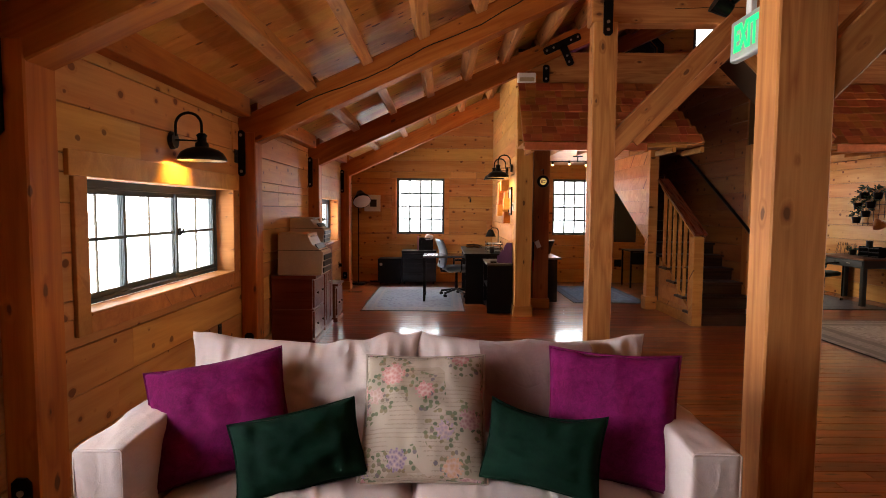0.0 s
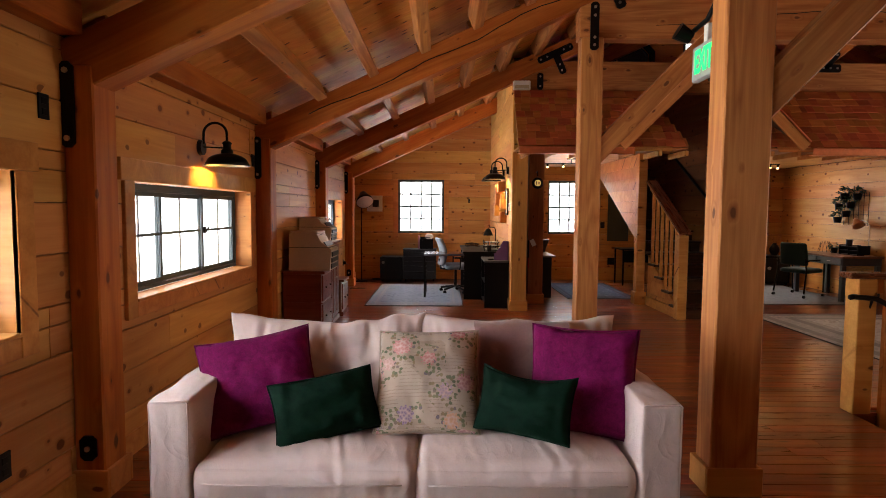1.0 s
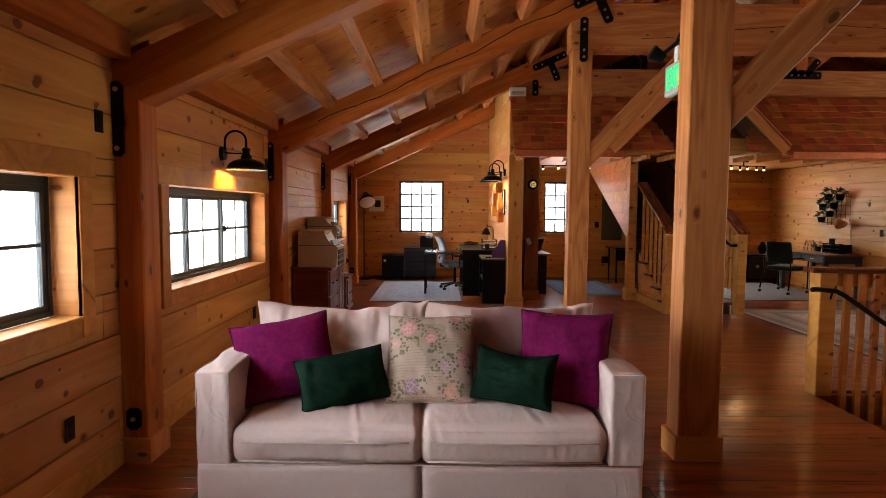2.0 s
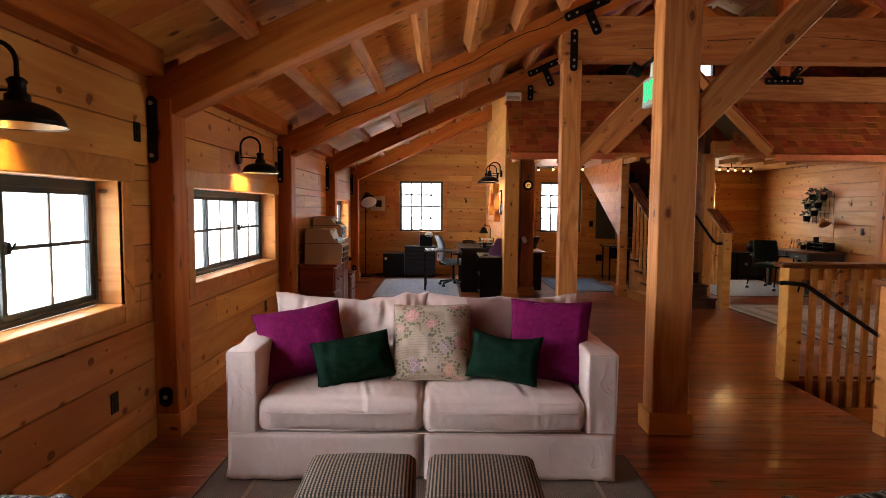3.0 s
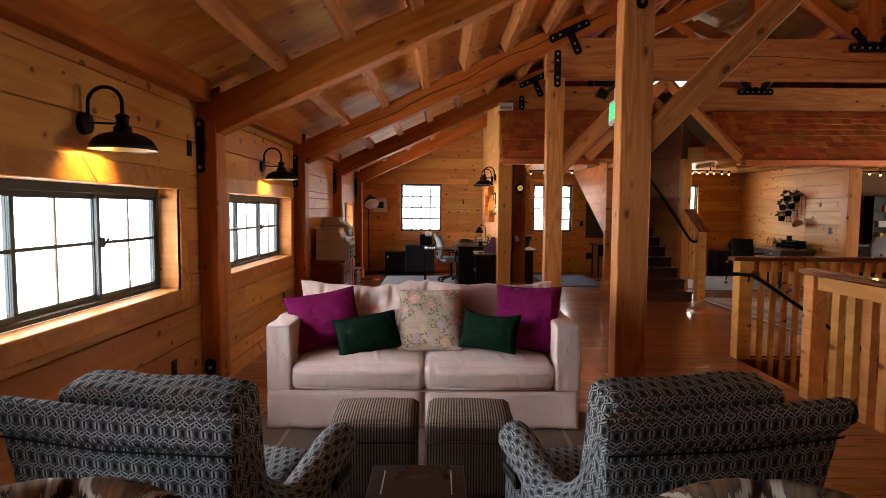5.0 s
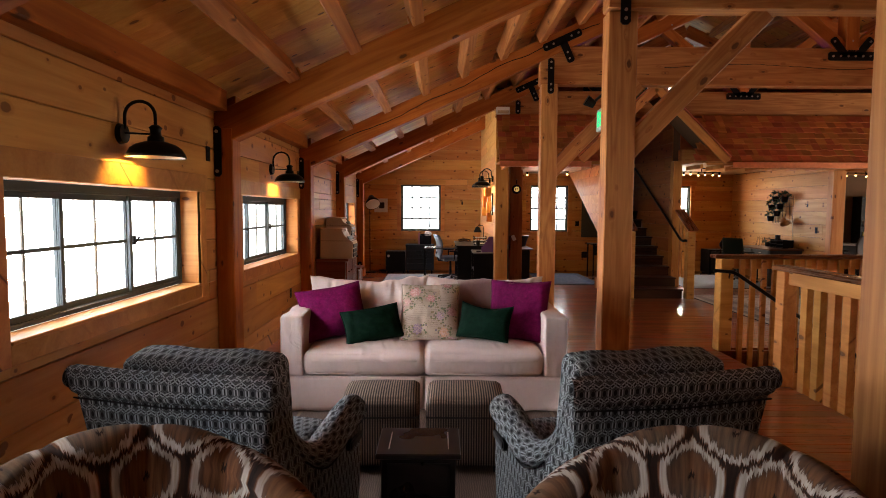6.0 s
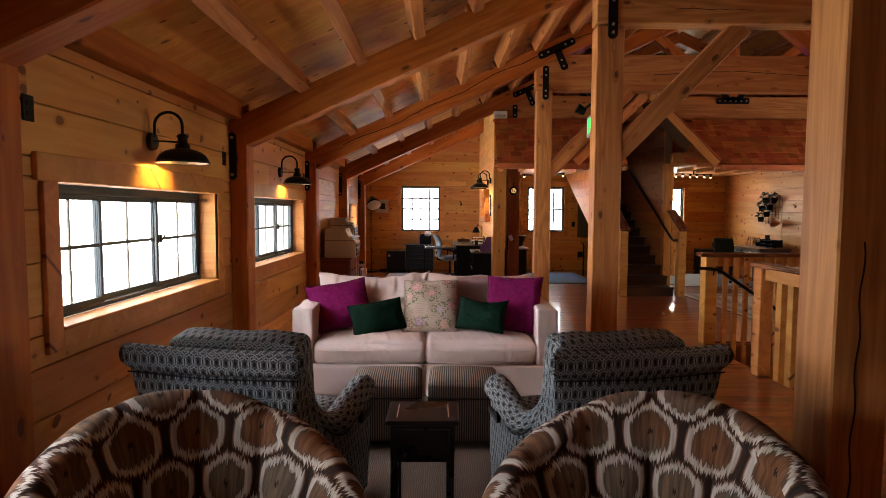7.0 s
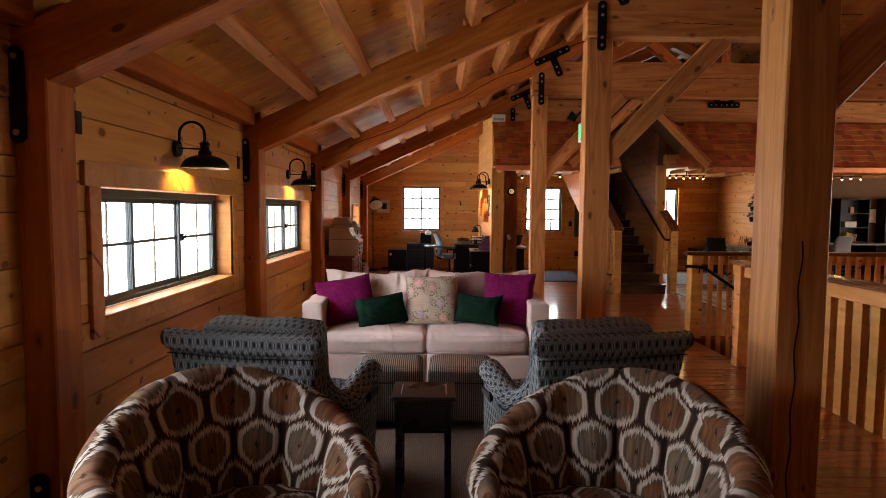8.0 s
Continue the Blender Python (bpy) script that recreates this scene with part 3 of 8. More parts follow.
# stairs up: closed treads of dark scorched boards
def staircase():
    t = thing("staircase", "steep staircase with dark scorched board treads", "staircase", None)
    RISE, RUN, Y0 = 0.168, 0.302, 7.20
    for k in range(1, 16):
        y, z = Y0 + RUN * k, RISE * k
        part("tread", box(0.90, RUN + 0.03, 0.03, 0.006, (3.885, y + RUN / 2 - 0.015 + 0.015, z - 0.015)), M_DARKWOOD, t)
        part("riser", box(0.88, 0.02, RISE - 0.03, 0.002, (3.885, y + 0.03, z - 0.03 - (RISE - 0.03) / 2)), M_DARKWOOD, t)
    # boarded skirt under the lower flight
    for j in range(4):
        z0, z1 = j * 0.2, j * 0.2 + 0.197
        ya = 7.56 + max(0.0, (z0 - 0.10) / 0.556)
        if ya < 8.74:
            o = [(ya, z0), (8.80, z0), (8.80, z1), (min(8.8, 7.56 + max(0, (z1 - 0.10) / 0.556)), z1)]
            bm = prism(o, 0, 0.04)
            part("skirt_board", moved(bm, Matrix(((0, 1, 0, 3.40), (1, 0, 0, 0), (0, 0, 1, 0), (0, 0, 0, 1)))), M_PLANK, t)
    part("skirt_base", span(3.36, 3.40, 7.56, 8.80, 0, 0.14, 0.004), M_TRIM, t)
    # upper side panel with its slanting lower edge
    for j in range(9):
        z0 = 0.9 + j * 0.19
        z1 = z0 + 0.187
        if z1 > 2.45:
            z1 = 2.45
        f = lambda z: 8.86 + max(0.0, (z - 0.92)) / 0.50
        ya, yb = f(z0), f(z1)
        y_end = 12.0
        if z1 <= z0:
            break
        o = [(8.86, z0), (min(ya, y_end), z0), (min(yb, y_end), z1), (8.86, z1)]
        bm = prism(o, 0, 0.035)
        part("side_panel_board", moved(bm, Matrix(((0, 1, 0, 3.285), (1, 0, 0, 0), (0, 0, 1, 0), (0, 0, 0, 1)))), M_PLANK, t)
    # newels, caps, balusters
    part("newel", span(3.345, 3.475, 7.47, 7.60, 0, 1.165, 0.006), M_TRIM, t)
    part("newel", span(4.385, 4.515, 7.47, 7.60, 0, 1.165, 0.006), M_TRIM, t)
    part("landing_post", span(3.21, 3.345, 8.78, 8.92, 0, 2.42, 0.006), M_TRIM, t)
    part("post_base", span(3.185, 3.37, 8.755, 8.945, 0, 0.20, 0.004), M_TRIM, t)
    for x in (3.41, 4.45):
        y1 = 8.78 if x < 4 else 8.02
        z1 = 1.20 + (y1 - 7.44) * 0.575
        part("rail_cap", box((Vector((0, y1, z1)) - Vector((0, 7.42, 1.19))).length, 0.17, 0.04, 0.008), M_CAP, t, "scorched red-brown rail cap", axes((x, 7.42, 1.19), (x, y1, z1)))
        part("rail", box((Vector((0, y1, z1)) - Vector((0, 7.42, 1.19))).length - 0.1, 0.05, 0.09, 0.004), M_TRIM, t, "", axes((x, 7.46, 1.135), (x, y1, z1 - 0.07)))
        n = 6 if x < 4 else 3
        for k in range(n):
            y = 7.72 + k * 0.185 if x < 4 else 7.70 + k * 0.125
            zt = 1.10 + (y - 7.44) * 0.575
            zb = 0.168 * max(0, math.floor((y - 7.2) / 0.302))
            part("baluster", span(x - 0.02, x + 0.02, y - 0.02, y + 0.02, zb, zt, 0.003), M_TRIM, t)
    for k in range(5):
        y, z = 7.20 + 0.302 * (k + 1), 0.168 * (k + 1)
        part("tread_end", box(0.10, 0.30, 0.03, 0.005, (3.40, y + 0.14, z - 0.014)), M_DARKWOOD, t)
    # black wall rail
    part("wall_rail", tube([(4.30, 7.36, 1.02), (4.30, 7.50, 1.01), (4.30, 7.62, 1.04), (4.285, 8.2, 1.40), (4.285, 11.6, 3.32)], 0.022), M_IRON, t, "black steel wall rail", smooth=True)
    return t


staircase()


# shingled eaves over the fronts of the inner rooms
def shingles(x0, x1, y0, z0, y1, z1, rng, cut=None):
    """Rows of butt-laid shingles from the eave (y0, z0) to the head (y1, z1)."""
    bm = bmesh.new()
    run = Vector((0, y1 - y0, z1 - z0))
    length = run.length
    run.normalize()
    nrm = Vector((1, 0, 0)).cross(run)
    if nrm.y > 0:
        nrm = -nrm
    rows = int(length / 0.125)
    for r in range(rows):
        s0 = r * length / rows
        x = x0 - rng.uniform(0, 0.1)
        while x < x1:
            w = rng.uniform(0.08, 0.20)
            a, b = max(x, x0), min(x + w - 0.004, x1)
            if cut:
                lo, hi = cut(s0 / length)
                a, b = max(a, lo), min(b, hi)
            if b - a > 0.015:
                t = rng.uniform(0.009, 0.016)
                drop = rng.uniform(-0.008, 0.012)
                base = Vector((0, y0, z0)) + run * (s0 - drop)
                up = Vector((0, y0, z0)) + run * (s0 + length / rows + 0.03)
                q = [base + nrm * 0.012, base + nrm * (0.012 + t), up + nrm * 0.004, up]
                va = [bm.verts.new((a, p.y, p.z)) for p in q]
                vb = [bm.verts.new((b, p.y, p.z)) for p in q]
                bm.faces.new(va)
                bm.faces.new(vb[::-1])
                for i in range(4):
                    j = (i + 1) % 4
                    bm.faces.new((va[j], va[i], vb[i], vb[j]))
            x += w
    bmesh.ops.recalc_face_normals(bm, faces=bm.faces)
    return bm


def eave_roof(x0, x1, gx0, gx1, cut, label):
    t = thing("eave_roof", label, "roof", None, "shingled eaves")
    rng = random.Random(int(x0 * 10))
    sh = part("shingles", shingles(x0, x1, 7.46, 2.365, 8.10, 3.22, rng, cut), M_SHINGLE, t, "red-brown cedar shingles")
    sh["kind"] = "stuff"
    lo, hi = cut(0.5)
    part("sheathing", moved(prism([(7.48, 2.34), (8.13, 3.20), (8.13, 3.17), (7.48, 2.31)], max(x0, lo), min(x1, hi)), Matrix(((0, 1, 0, 0), (1, 0, 0, 0), (0, 0, 1, 0), (0, 0, 0, 1)))), M_TRIM, t)
    part("gutter", join(span(gx0, gx1, 7.37, 7.38, 2.265, 2.345), span(gx0, gx1, 7.37, 7.47, 2.26, 2.27), span(gx0, gx1, 7.355, 7.385, 2.34, 2.352)), M_COPPER, t, "shiny copper gutter")
    x = x0 + 0.12
    while x < x1:
        part("rafter_tail", box(0.05, 0.60, 0.07, 0.004, (x, 7.76, 2.285)), M_TRIM, t)
        x += 0.36
    part("soffit", span(x0, x1, 7.47, 8.14, 2.345, 2.36), M_TRIM, t)
    part("header", span(x0, x1, 8.03, 8.17, 2.36, 2.62, 0.004), M_TRIM, t)
    return t


eave_roof(1.12, 3.42, 1.12, 2.66, lambda f: (1.10, 3.42 - 0.42 * f), "shingled eave with copper gutter over the inner room")
eave_roof(4.45, 12.6, 5.06, 12.6, lambda f: (4.45 + 0.42 * f, 13.0), "long shingled eave with copper gutter over the offices")


def cross_gable():
    t = thing("cross_gable", "small open gable over the foot of the stairs", "roof", None)
    ax, az = 3.72, 3.58
    for s in (-1, 1):
        a, b = Vector((ax, 7.36, az)), Vector((ax + s * 1.24, 7.36, 2.36))
        ln = (b - a).length
        part("rake_board", box(ln, 0.035, 0.14, 0.005), M_TRIM, t, "pale pine rake board", axes(a, b))
        part("flashing", box(ln, 0.06, 0.02, 0.003), M_COPPER, t, "copper edge strip", axes(a + Vector((s * 0.05, 0.0, 0.072)), b + Vector((s * 0.05, 0, 0.072))))
        # the dark backing colour stands in for the shade under the slope
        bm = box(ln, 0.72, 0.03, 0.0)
        part("slope", bm, M_BACKING, t, "underside of the gable roof, shade put into its colour", axes(a + Vector((0, 0.38, 0.06)), b + Vector((0, 0.38, 0.06))))
    part("ridge_beam", span(ax - 0.05, ax + 0.05, 7.40, 8.1, az - 0.15, az - 0.02), M_BEAM, t)
    return t


cross_gable()


# ---- windows ----
def slider_window(name, y0, y1, label):
    """A three-light slider in the thick knee wall, with pine casing and reveal."""
    w = tagged(new(name), label, "window", kind="structure")
    x, z0, z1 = LEFT - 0.128, SILL, HEAD
    L = LEFT
    # casing, proud of the boards
    part("casing", span(L, L + 0.026, y0 - 0.11, y0, z0 - 0.115, z1 + 0.001, 0.003), M_TRIM, w)
    part("casing", span(L, L + 0.026, y1, y1 + 0.11, z0 - 0.115, z1 + 0.001, 0.003), M_TRIM, w)
    part("casing", span(L, L + 0.028, y0 - 0.15, y1 + 0.15, z1 + 0.002, z1 + 0.135, 0.003), M_TRIM, w)
    part("casing", span(L, L + 0.024, y0 + 0.001, y1 - 0.001, z0 - 0.115, z0 - 0.02, 0.003), M_TRIM, w)
    # reveal
    part("reveal", span(x, L + 0.022, y0 - 0.02, y0, z0 - 0.018, z1 + 0.018), M_TRIM, w)
    part("reveal", span(x, L + 0.022, y1, y1 + 0.02, z0 - 0.018, z1 + 0.018), M_TRIM, w)
    part("reveal", span(x, L + 0.022, y0, y1, z1, z1 + 0.018), M_TRIM, w)
    part("window_sill", span(x, L + 0.034, y0, y1, z0 - 0.019, z0, 0.004), M_TRIM, w)
    # outer frame: a deeper head with the slider's track, and a sill rail
    f, head = 0.030, 0.052
    part("window_frame", join(span(x - 0.06, x, y0, y1, z0, z0 + f, 0.003), span(x - 0.06, x, y0, y1, z1 - head, z1, 0.003), span(x - 0.06, x, y0, y0 + f, z0 + f, z1 - head, 0.003), span(x - 0.06, x, y1 - f, y1, z0 + f, z1 - head, 0.003),
                              span(x - 0.001, x + 0.006, y0 + f, y1 - f, z1 - head + 0.012, z1 - head + 0.020), span(x - 0.001, x + 0.008, y0 + f, y1 - f, z0 + f - 0.010, z0 + f - 0.002)), M_SASH, w)
    wide = y1 - y0
    # the outer lights slide in front; the middle one stands back
    cuts = ((0.015, 0.312, 0), (0.298, 0.655, 1), (0.640, 0.985, 0))
    lo, hi = z0 + f, z1 - head
    for u0, u1, back in cuts:
        a, b = y0 + wide * u0, y0 + wide * u1
        xs = x - 0.018 - 0.022 * back
        s = 0.034 if back else 0.030
        d = 0.010
        sash = part("sash", join(span(xs - d, xs + d, a, b, lo, lo + s, 0.002), span(xs - d, xs + d, a, b, hi - s, hi, 0.002),
                                 span(xs - d, xs + d, a, a + s, lo + s, hi - s, 0.002), span(xs - d, xs + d, b - s, b, lo + s, hi - s, 0.002)), M_SASH, w)
        mid, mz = (a + b) / 2, z0 + 0.50 * (z1 - z0) + 0.012
        part("muntin", span(xs - 0.005, xs + 0.005, mid - 0.007, mid + 0.007, lo + s, hi - s), M_MUNTIN, sash, "thin bronze glazing bar")
        part("muntin", span(xs - 0.006, xs + 0.006, a + s, b - s, mz - 0.010, mz + 0.010), M_SASH, sash)
        pane = part("pane", span(xs - 0.002, xs + 0.002, a + s, b - s, lo + s, hi - s), M_GLASS, sash)
        pane.visible_shadow = False
    yl = y0 + wide * 0.655
    part("lock", join(span(x - 0.004, x + 0.014, yl - 0.018, yl + 0.010, 1.285, 1.345, 0.004), tube([(x + 0.014, yl - 0.004, 1.30), (x + 0.026, yl + 0.022, 1.338)], 0.006)), M_IRON, w)
    return w


for i, (a, b) in enumerate(LEFT_WINDOWS):
    slider_window(f"window_{i + 1}", a, b, "dark three-light slider window in a deep pine reveal")


def hung_window(name, x0, x1, label):
    """A double-hung window, each sash two panes high and four across."""
    w = tagged(new(name), label, "window", kind="structure")
    z0, z1, y = BSILL, BHEAD, BACK
    part("casing", span(x0 - 0.10, x0, y - 0.028, y, z0 - 0.12, z1, 0.003), M_TRIM, w)
    part("casing", span(x1, x1 + 0.10, y - 0.028, y, z0 - 0.12, z1, 0.003), M_TRIM, w)
    part("casing", span(x0 - 0.13, x1 + 0.13, y - 0.030, y, z1 + 0.001, z1 + 0.13, 0.003), M_TRIM, w)
    part("window_sill", span(x0 - 0.12, x1 + 0.12, y - 0.045, y + 0.05, z0 - 0.02, z0, 0.004), M_TRIM, w)
    f = 0.024
    yy = y + 0.03
    part("window_frame", join(span(x0, x1, yy, yy + 0.08, z0, z0 + f), span(x0, x1, yy, yy + 0.08, z1 - f, z1), span(x0, x0 + f, yy, yy + 0.08, z0 + f, z1 - f), span(x1 - f, x1, yy, yy + 0.08, z0 + f, z1 - f)), M_SASH, w)
    mid = (z0 + z1) / 2
    for lo, hi, dy in ((z0 + f, mid + 0.015, 0.02), (mid - 0.015, z1 - f, 0.05)):
        a, b, s = x0 + f, x1 - f, 0.024
        ya = yy + dy
        sash = part("sash", join(span(a, b, ya, ya + 0.025, lo, lo + s), span(a, b, ya, ya + 0.025, hi - s, hi), span(a, a + s, ya, ya + 0.025, lo + s, hi - s), span(b - s, b, ya, ya + 0.025, lo + s, hi - s)), M_SASH, w)
        for k in range(1, 4):
            xm = a + s + (b - a - 2 * s) * k / 4
            part("muntin", span(xm - 0.0155, xm + 0.0155, ya + 0.006, ya + 0.02, lo + s, hi - s), M_SASH, sash)
        zm = (lo + hi) / 2
        part("muntin", span(a + s, b - s, ya + 0.005, ya + 0.021, zm - 0.0155, zm + 0.0155), M_SASH, sash)
        pane = part("pane", span(a + s, b - s, ya + 0.011, ya + 0.015, lo + s, hi - s), M_GLASS, sash)
        pane.visible_shadow = False
    return w


for i, (a, b) in enumerate(BACK_WINDOWS):
    hung_window(f"window_{i + 5}", a, b, "dark double-hung window with small panes")

gable_window = tagged(new("window_8"), "pale gable window high under the ridge", "window", kind="structure")
gx0, gx1, gz0, gz1 = GABLE_WINDOW
part("window_frame", join(span(gx0, gx1, BACK - 0.01, BACK + 0.06, gz0, gz0 + 0.05), span(gx0, gx1, BACK - 0.01, BACK + 0.06, gz1 - 0.05, gz1), span(gx0, gx0 + 0.05, BACK - 0.01, BACK + 0.06, gz0 + 0.05, gz1 - 0.05), span(gx1 - 0.05, gx1, BACK - 0.01, BACK + 0.06, gz0 + 0.05, gz1 - 0.05), span(5.68, 5.72, BACK, BACK + 0.05, gz0 + 0.05, gz1 - 0.05)), M_SASH, gable_window)
gp = part("pane", span(gx0 + 0.05, gx1 - 0.05, BACK + 0.02, BACK + 0.024, gz0 + 0.05, gz1 - 0.05), M_GLASS, gable_window)
gp.visible_shadow = False

# pale daylight seen through the windows
structure("backdrop", span(-2.75, -2.7, -14, 12.1, -1, 4), M_OUTSIDE, "bright hazy daylight outside", "sky")
structure("backdrop", span(-2.75, 14, 12.7, 12.75, -1, 6), M_OUTSIDE, "bright hazy daylight outside", "sky")


# ---- stairwell ----
def guard_rail(name, a, b, label, n, wide, deep, drop, post_w=0.12, first=True, last=True):
    """A pine guard with a scorched cap from a to b; its balusters are screwed to the well's side and reach down past the floor's edge."""
    t = thing(name, label, "railing", None, "stairwell railings")
    a, b = Vector(a), Vector(b)
    m = axes(a, b)
    ln = (b - a).length
    part("cap", box(ln + 0.16, 0.15, 0.042, 0.008, (0, 0, 1.034)), M_CAP, t, "scorched glossy rail cap", m)
    part("apron", box(ln, 0.045, 0.11, 0.004, (0, 0, 0.955)), M_TRIM, t, "", m)
    for s, yes in ((-1, first), (1, last)):
        if yes:
            part("newel", box(post_w, post_w, 1.01, 0.006, (s * (ln / 2 - post_w / 2 + 0.02), 0, 0.505)), M_TRIM, t, "", m)
    out = -0.0245 - deep / 2
    bar = box(deep, wide, 1.005 + drop, 0.003)
    for v in bar.verts:
        v.co = Vector((v.co.y, v.co.x, v.co.z))
    bmesh.ops.recalc_face_normals(bar, faces=bar.faces)
    one = part("baluster", bar, M_TRIM, t, "", m @ Matrix.Translation((-ln / 2 + 0.16 + (ln - 0.32) * 0.5 / n, out, (1.005 - drop) / 2)))
    for k in range(1, n):
        ob = new("baluster", one.data)
        ob.parent = t
        ob.matrix_local = m @ Matrix.Translation((-ln / 2 + 0.16 + (ln - 0.32) * (k + 0.5) / n, out, (1.005 - drop) / 2))
    return t


guard_rail("railing", (3.125, -1.6, 0), (3.125, 2.58, 0), "pine guard rail with close-set board balusters", 23, 0.085, 0.055, 0.24)
guard_rail("railing", (3.17, 3.835, 0), (6.6, 3.835, 0), "pine guard rail of the stairwell with square balusters", 26, 0.052, 0.038, 0.24, 0.14)
guard_rail("railing", (6.635, -1.6, 0), (6.635, 3.76, 0), "pine guard rail on the far side of the stairwell", 30, 0.055, 0.038, 0.0, first=False, last=False)

# ---- cloth materials ----
def cloth(name, colour, rough=0.92, weave=900.0, vary=0.10, folds=0.5, sheen=0.2, tint=None, spec=0.3):
    m, n, l, b = nodes_of(name)
    vec = place_coords(n, l, (1, 1, 1))
    f = noise_tex(n, l, vec, weave, 2, 0.6)
    g = noise_tex(n, l, vec, 5.0, 4, 0.6, 0.4)
    k = noise_tex(n, l, vec, 38.0, 3, 0.6, 0.8)
    both = math_node(n, l, "ADD", math_node(n, l, "MULTIPLY", f, 0.30), math_node(n, l, "ADD", math_node(n, l, "MULTIPLY", g, 0.40), math_node(n, l, "MULTIPLY", k, 0.30)))
    lo = tuple(c * (1 - vary) for c in colour)
    hi = tint or tuple(min(1, c * (1 + vary)) for c in colour)
    l.new(ramp(n, l, both, [(0.32, lo), (0.68, hi)]), b.inputs["Base Color"])
    b.inputs["Roughness"].default_value = rough
    b.inputs["Sheen Weight"].default_value = sheen
    b.inputs["Sheen Roughness"].default_value = 0.4
    b.inputs["Specular IOR Level"].default_value = spec
    # creases: thin ridges of a bent noise, at two sizes
    def crease(scale, power):
        c = noise_tex(n, l, place_coords(n, l, (1.0, 0.55, 0.8)), scale, 1, 0.4, 0.9)
        r = math_node(n, l, "SUBTRACT", 1.0, math_node(n, l, "ABSOLUTE", math_node(n, l, "MULTIPLY", math_node(n, l, "SUBTRACT", c, 0.5), 5.0)), clamp=True)
        return math_node(n, l, "POWER", r, power)
    rid = math_node(n, l, "ADD", math_node(n, l, "MULTIPLY", crease(7.0, 2.0), 1.0), math_node(n, l, "MULTIPLY", crease(15.0, 2.5), 0.25))
    h = math_node(n, l, "ADD", math_node(n, l, "MULTIPLY", f, 0.05), math_node(n, l, "MULTIPLY", math_node(n, l, "ADD", rid, math_node(n, l, "MULTIPLY", k, 0.3)), folds))
    bump(n, l, b, h, 0.5, 0.012)
    return m


def uv_parts(n, l, scale):
    tc = n.new("ShaderNodeTexCoord")
    sep = n.new("ShaderNodeSeparateXYZ")
    l.new(tc.outputs["UV"], sep.inputs[0])
    return math_node(n, l, "MULTIPLY", sep.outputs[0], 1 / scale[0]), math_node(n, l, "MULTIPLY", sep.outputs[1], 1 / scale[1])


def centred(n, l, v, shift):
    """Distance from the nearest whole number, after a shift."""
    w = math_node(n, l, "ADD", v, shift)
    return math_node(n, l, "ABSOLUTE", math_node(n, l, "SUBTRACT", w, math_node(n, l, "ROUND", w)))


def octagon_cloth(name):
    """Woven cloth: tall nested hexagons in staggered rows, with a small eye at every corner."""
    m, n, l, b = nodes_of(name)
    W, H, RISE = 0.041, 0.098, 0.013
    half, slope = W / 2, RISE / (W / 2)
    tip = (H / 2 + RISE) / 2
    u, v = uv_parts(n, l, (W, H))

    def f(op, x, y=None, clamp=False):
        return math_node(n, l, op, x, y, clamp)

    def cell(shift):
        """Distances from a cell's middle, and the margins to its side and to its slanted end."""
        a, c = f("MULTIPLY", centred(n, l, u, shift), W), f("MULTIPLY", centred(n, l, v, shift), H)
        side = f("SUBTRACT", half, a)
        end = f("MULTIPLY", f("SUBTRACT", tip, f("ADD", c, f("MULTIPLY", a, slope))), 1 / math.hypot(1, slope))
        return a, c, side, end

    def between(x, lo, hi):
        return f("MULTIPLY", f("GREATER_THAN", x, lo), f("LESS_THAN", x, hi))

    def reach(x, y):
        return f("SQRT", f("ADD", f("MULTIPLY", x, x), f("MULTIPLY", y, y)))

    one, two = cell(0.0), cell(0.5)
    first = f("GREATER_THAN", f("MINIMUM", one[2], one[3]), f("MINIMUM", two[2], two[3]))
    a, c, side, end = (f("ADD", f("MULTIPLY", first, p), f("MULTIPLY", f("SUBTRACT", 1.0, first), q)) for p, q in zip(one, two))
    margin = f("MINIMUM", side, end)
    field = f("GREATER_THAN", margin, 0.0030)
    # a pale band inside the dark border, and a greyer middle
    field = f("MULTIPLY", field, f("SUBTRACT", 1.0, f("MULTIPLY", f("GREATER_THAN", margin, 0.0082), 0.72)))
    # dark threads along the slanted ends
    thread = f("MULTIPLY", f("GREATER_THAN", f("FRACT", f("MULTIPLY", end, 1 / 0.0047)), 0.52), between(end, 0.0060, 0.0172))
    thread = f("MULTIPLY", thread, f("LESS_THAN", end, f("ADD", side, 0.004)))
    field = f("MULTIPLY", field, f("SUBTRACT", 1.0, thread))
    heart = reach(f("MULTIPLY", a, 1 / 0.0066), f("MULTIPLY", c, 1 / 0.0105))
    field = f("MULTIPLY", field, f("GREATER_THAN", heart, 1.0))
    eye = f("MINIMUM", reach(side, f("SUBTRACT", c, tip - RISE)), reach(a, f("SUBTRACT", c, tip)))
    field = f("MAXIMUM", f("MULTIPLY", field, f("GREATER_THAN", eye, 0.0078)), between(eye, 0.0034, 0.0064))
    vec = place_coords(n, l, (1, 1, 1))
    g = noise_tex(n, l, vec, 6.0, 3)
    pale = ramp(n, l, g, [(0.3, (0.28, 0.315, 0.335)), (0.7, (0.40, 0.405, 0.405))])
    l.new(mix_colour(n, l, field, (0.006, 0.006, 0.008), pale), b.inputs["Base Color"])
    b.inputs["Roughness"].default_value = 0.85
    b.inputs["Specular IOR Level"].default_value = 0.3
    bump(n, l, b, f("ADD", field, noise_tex(n, l, vec, 500.0, 2)), 0.35, 0.002)
    return m


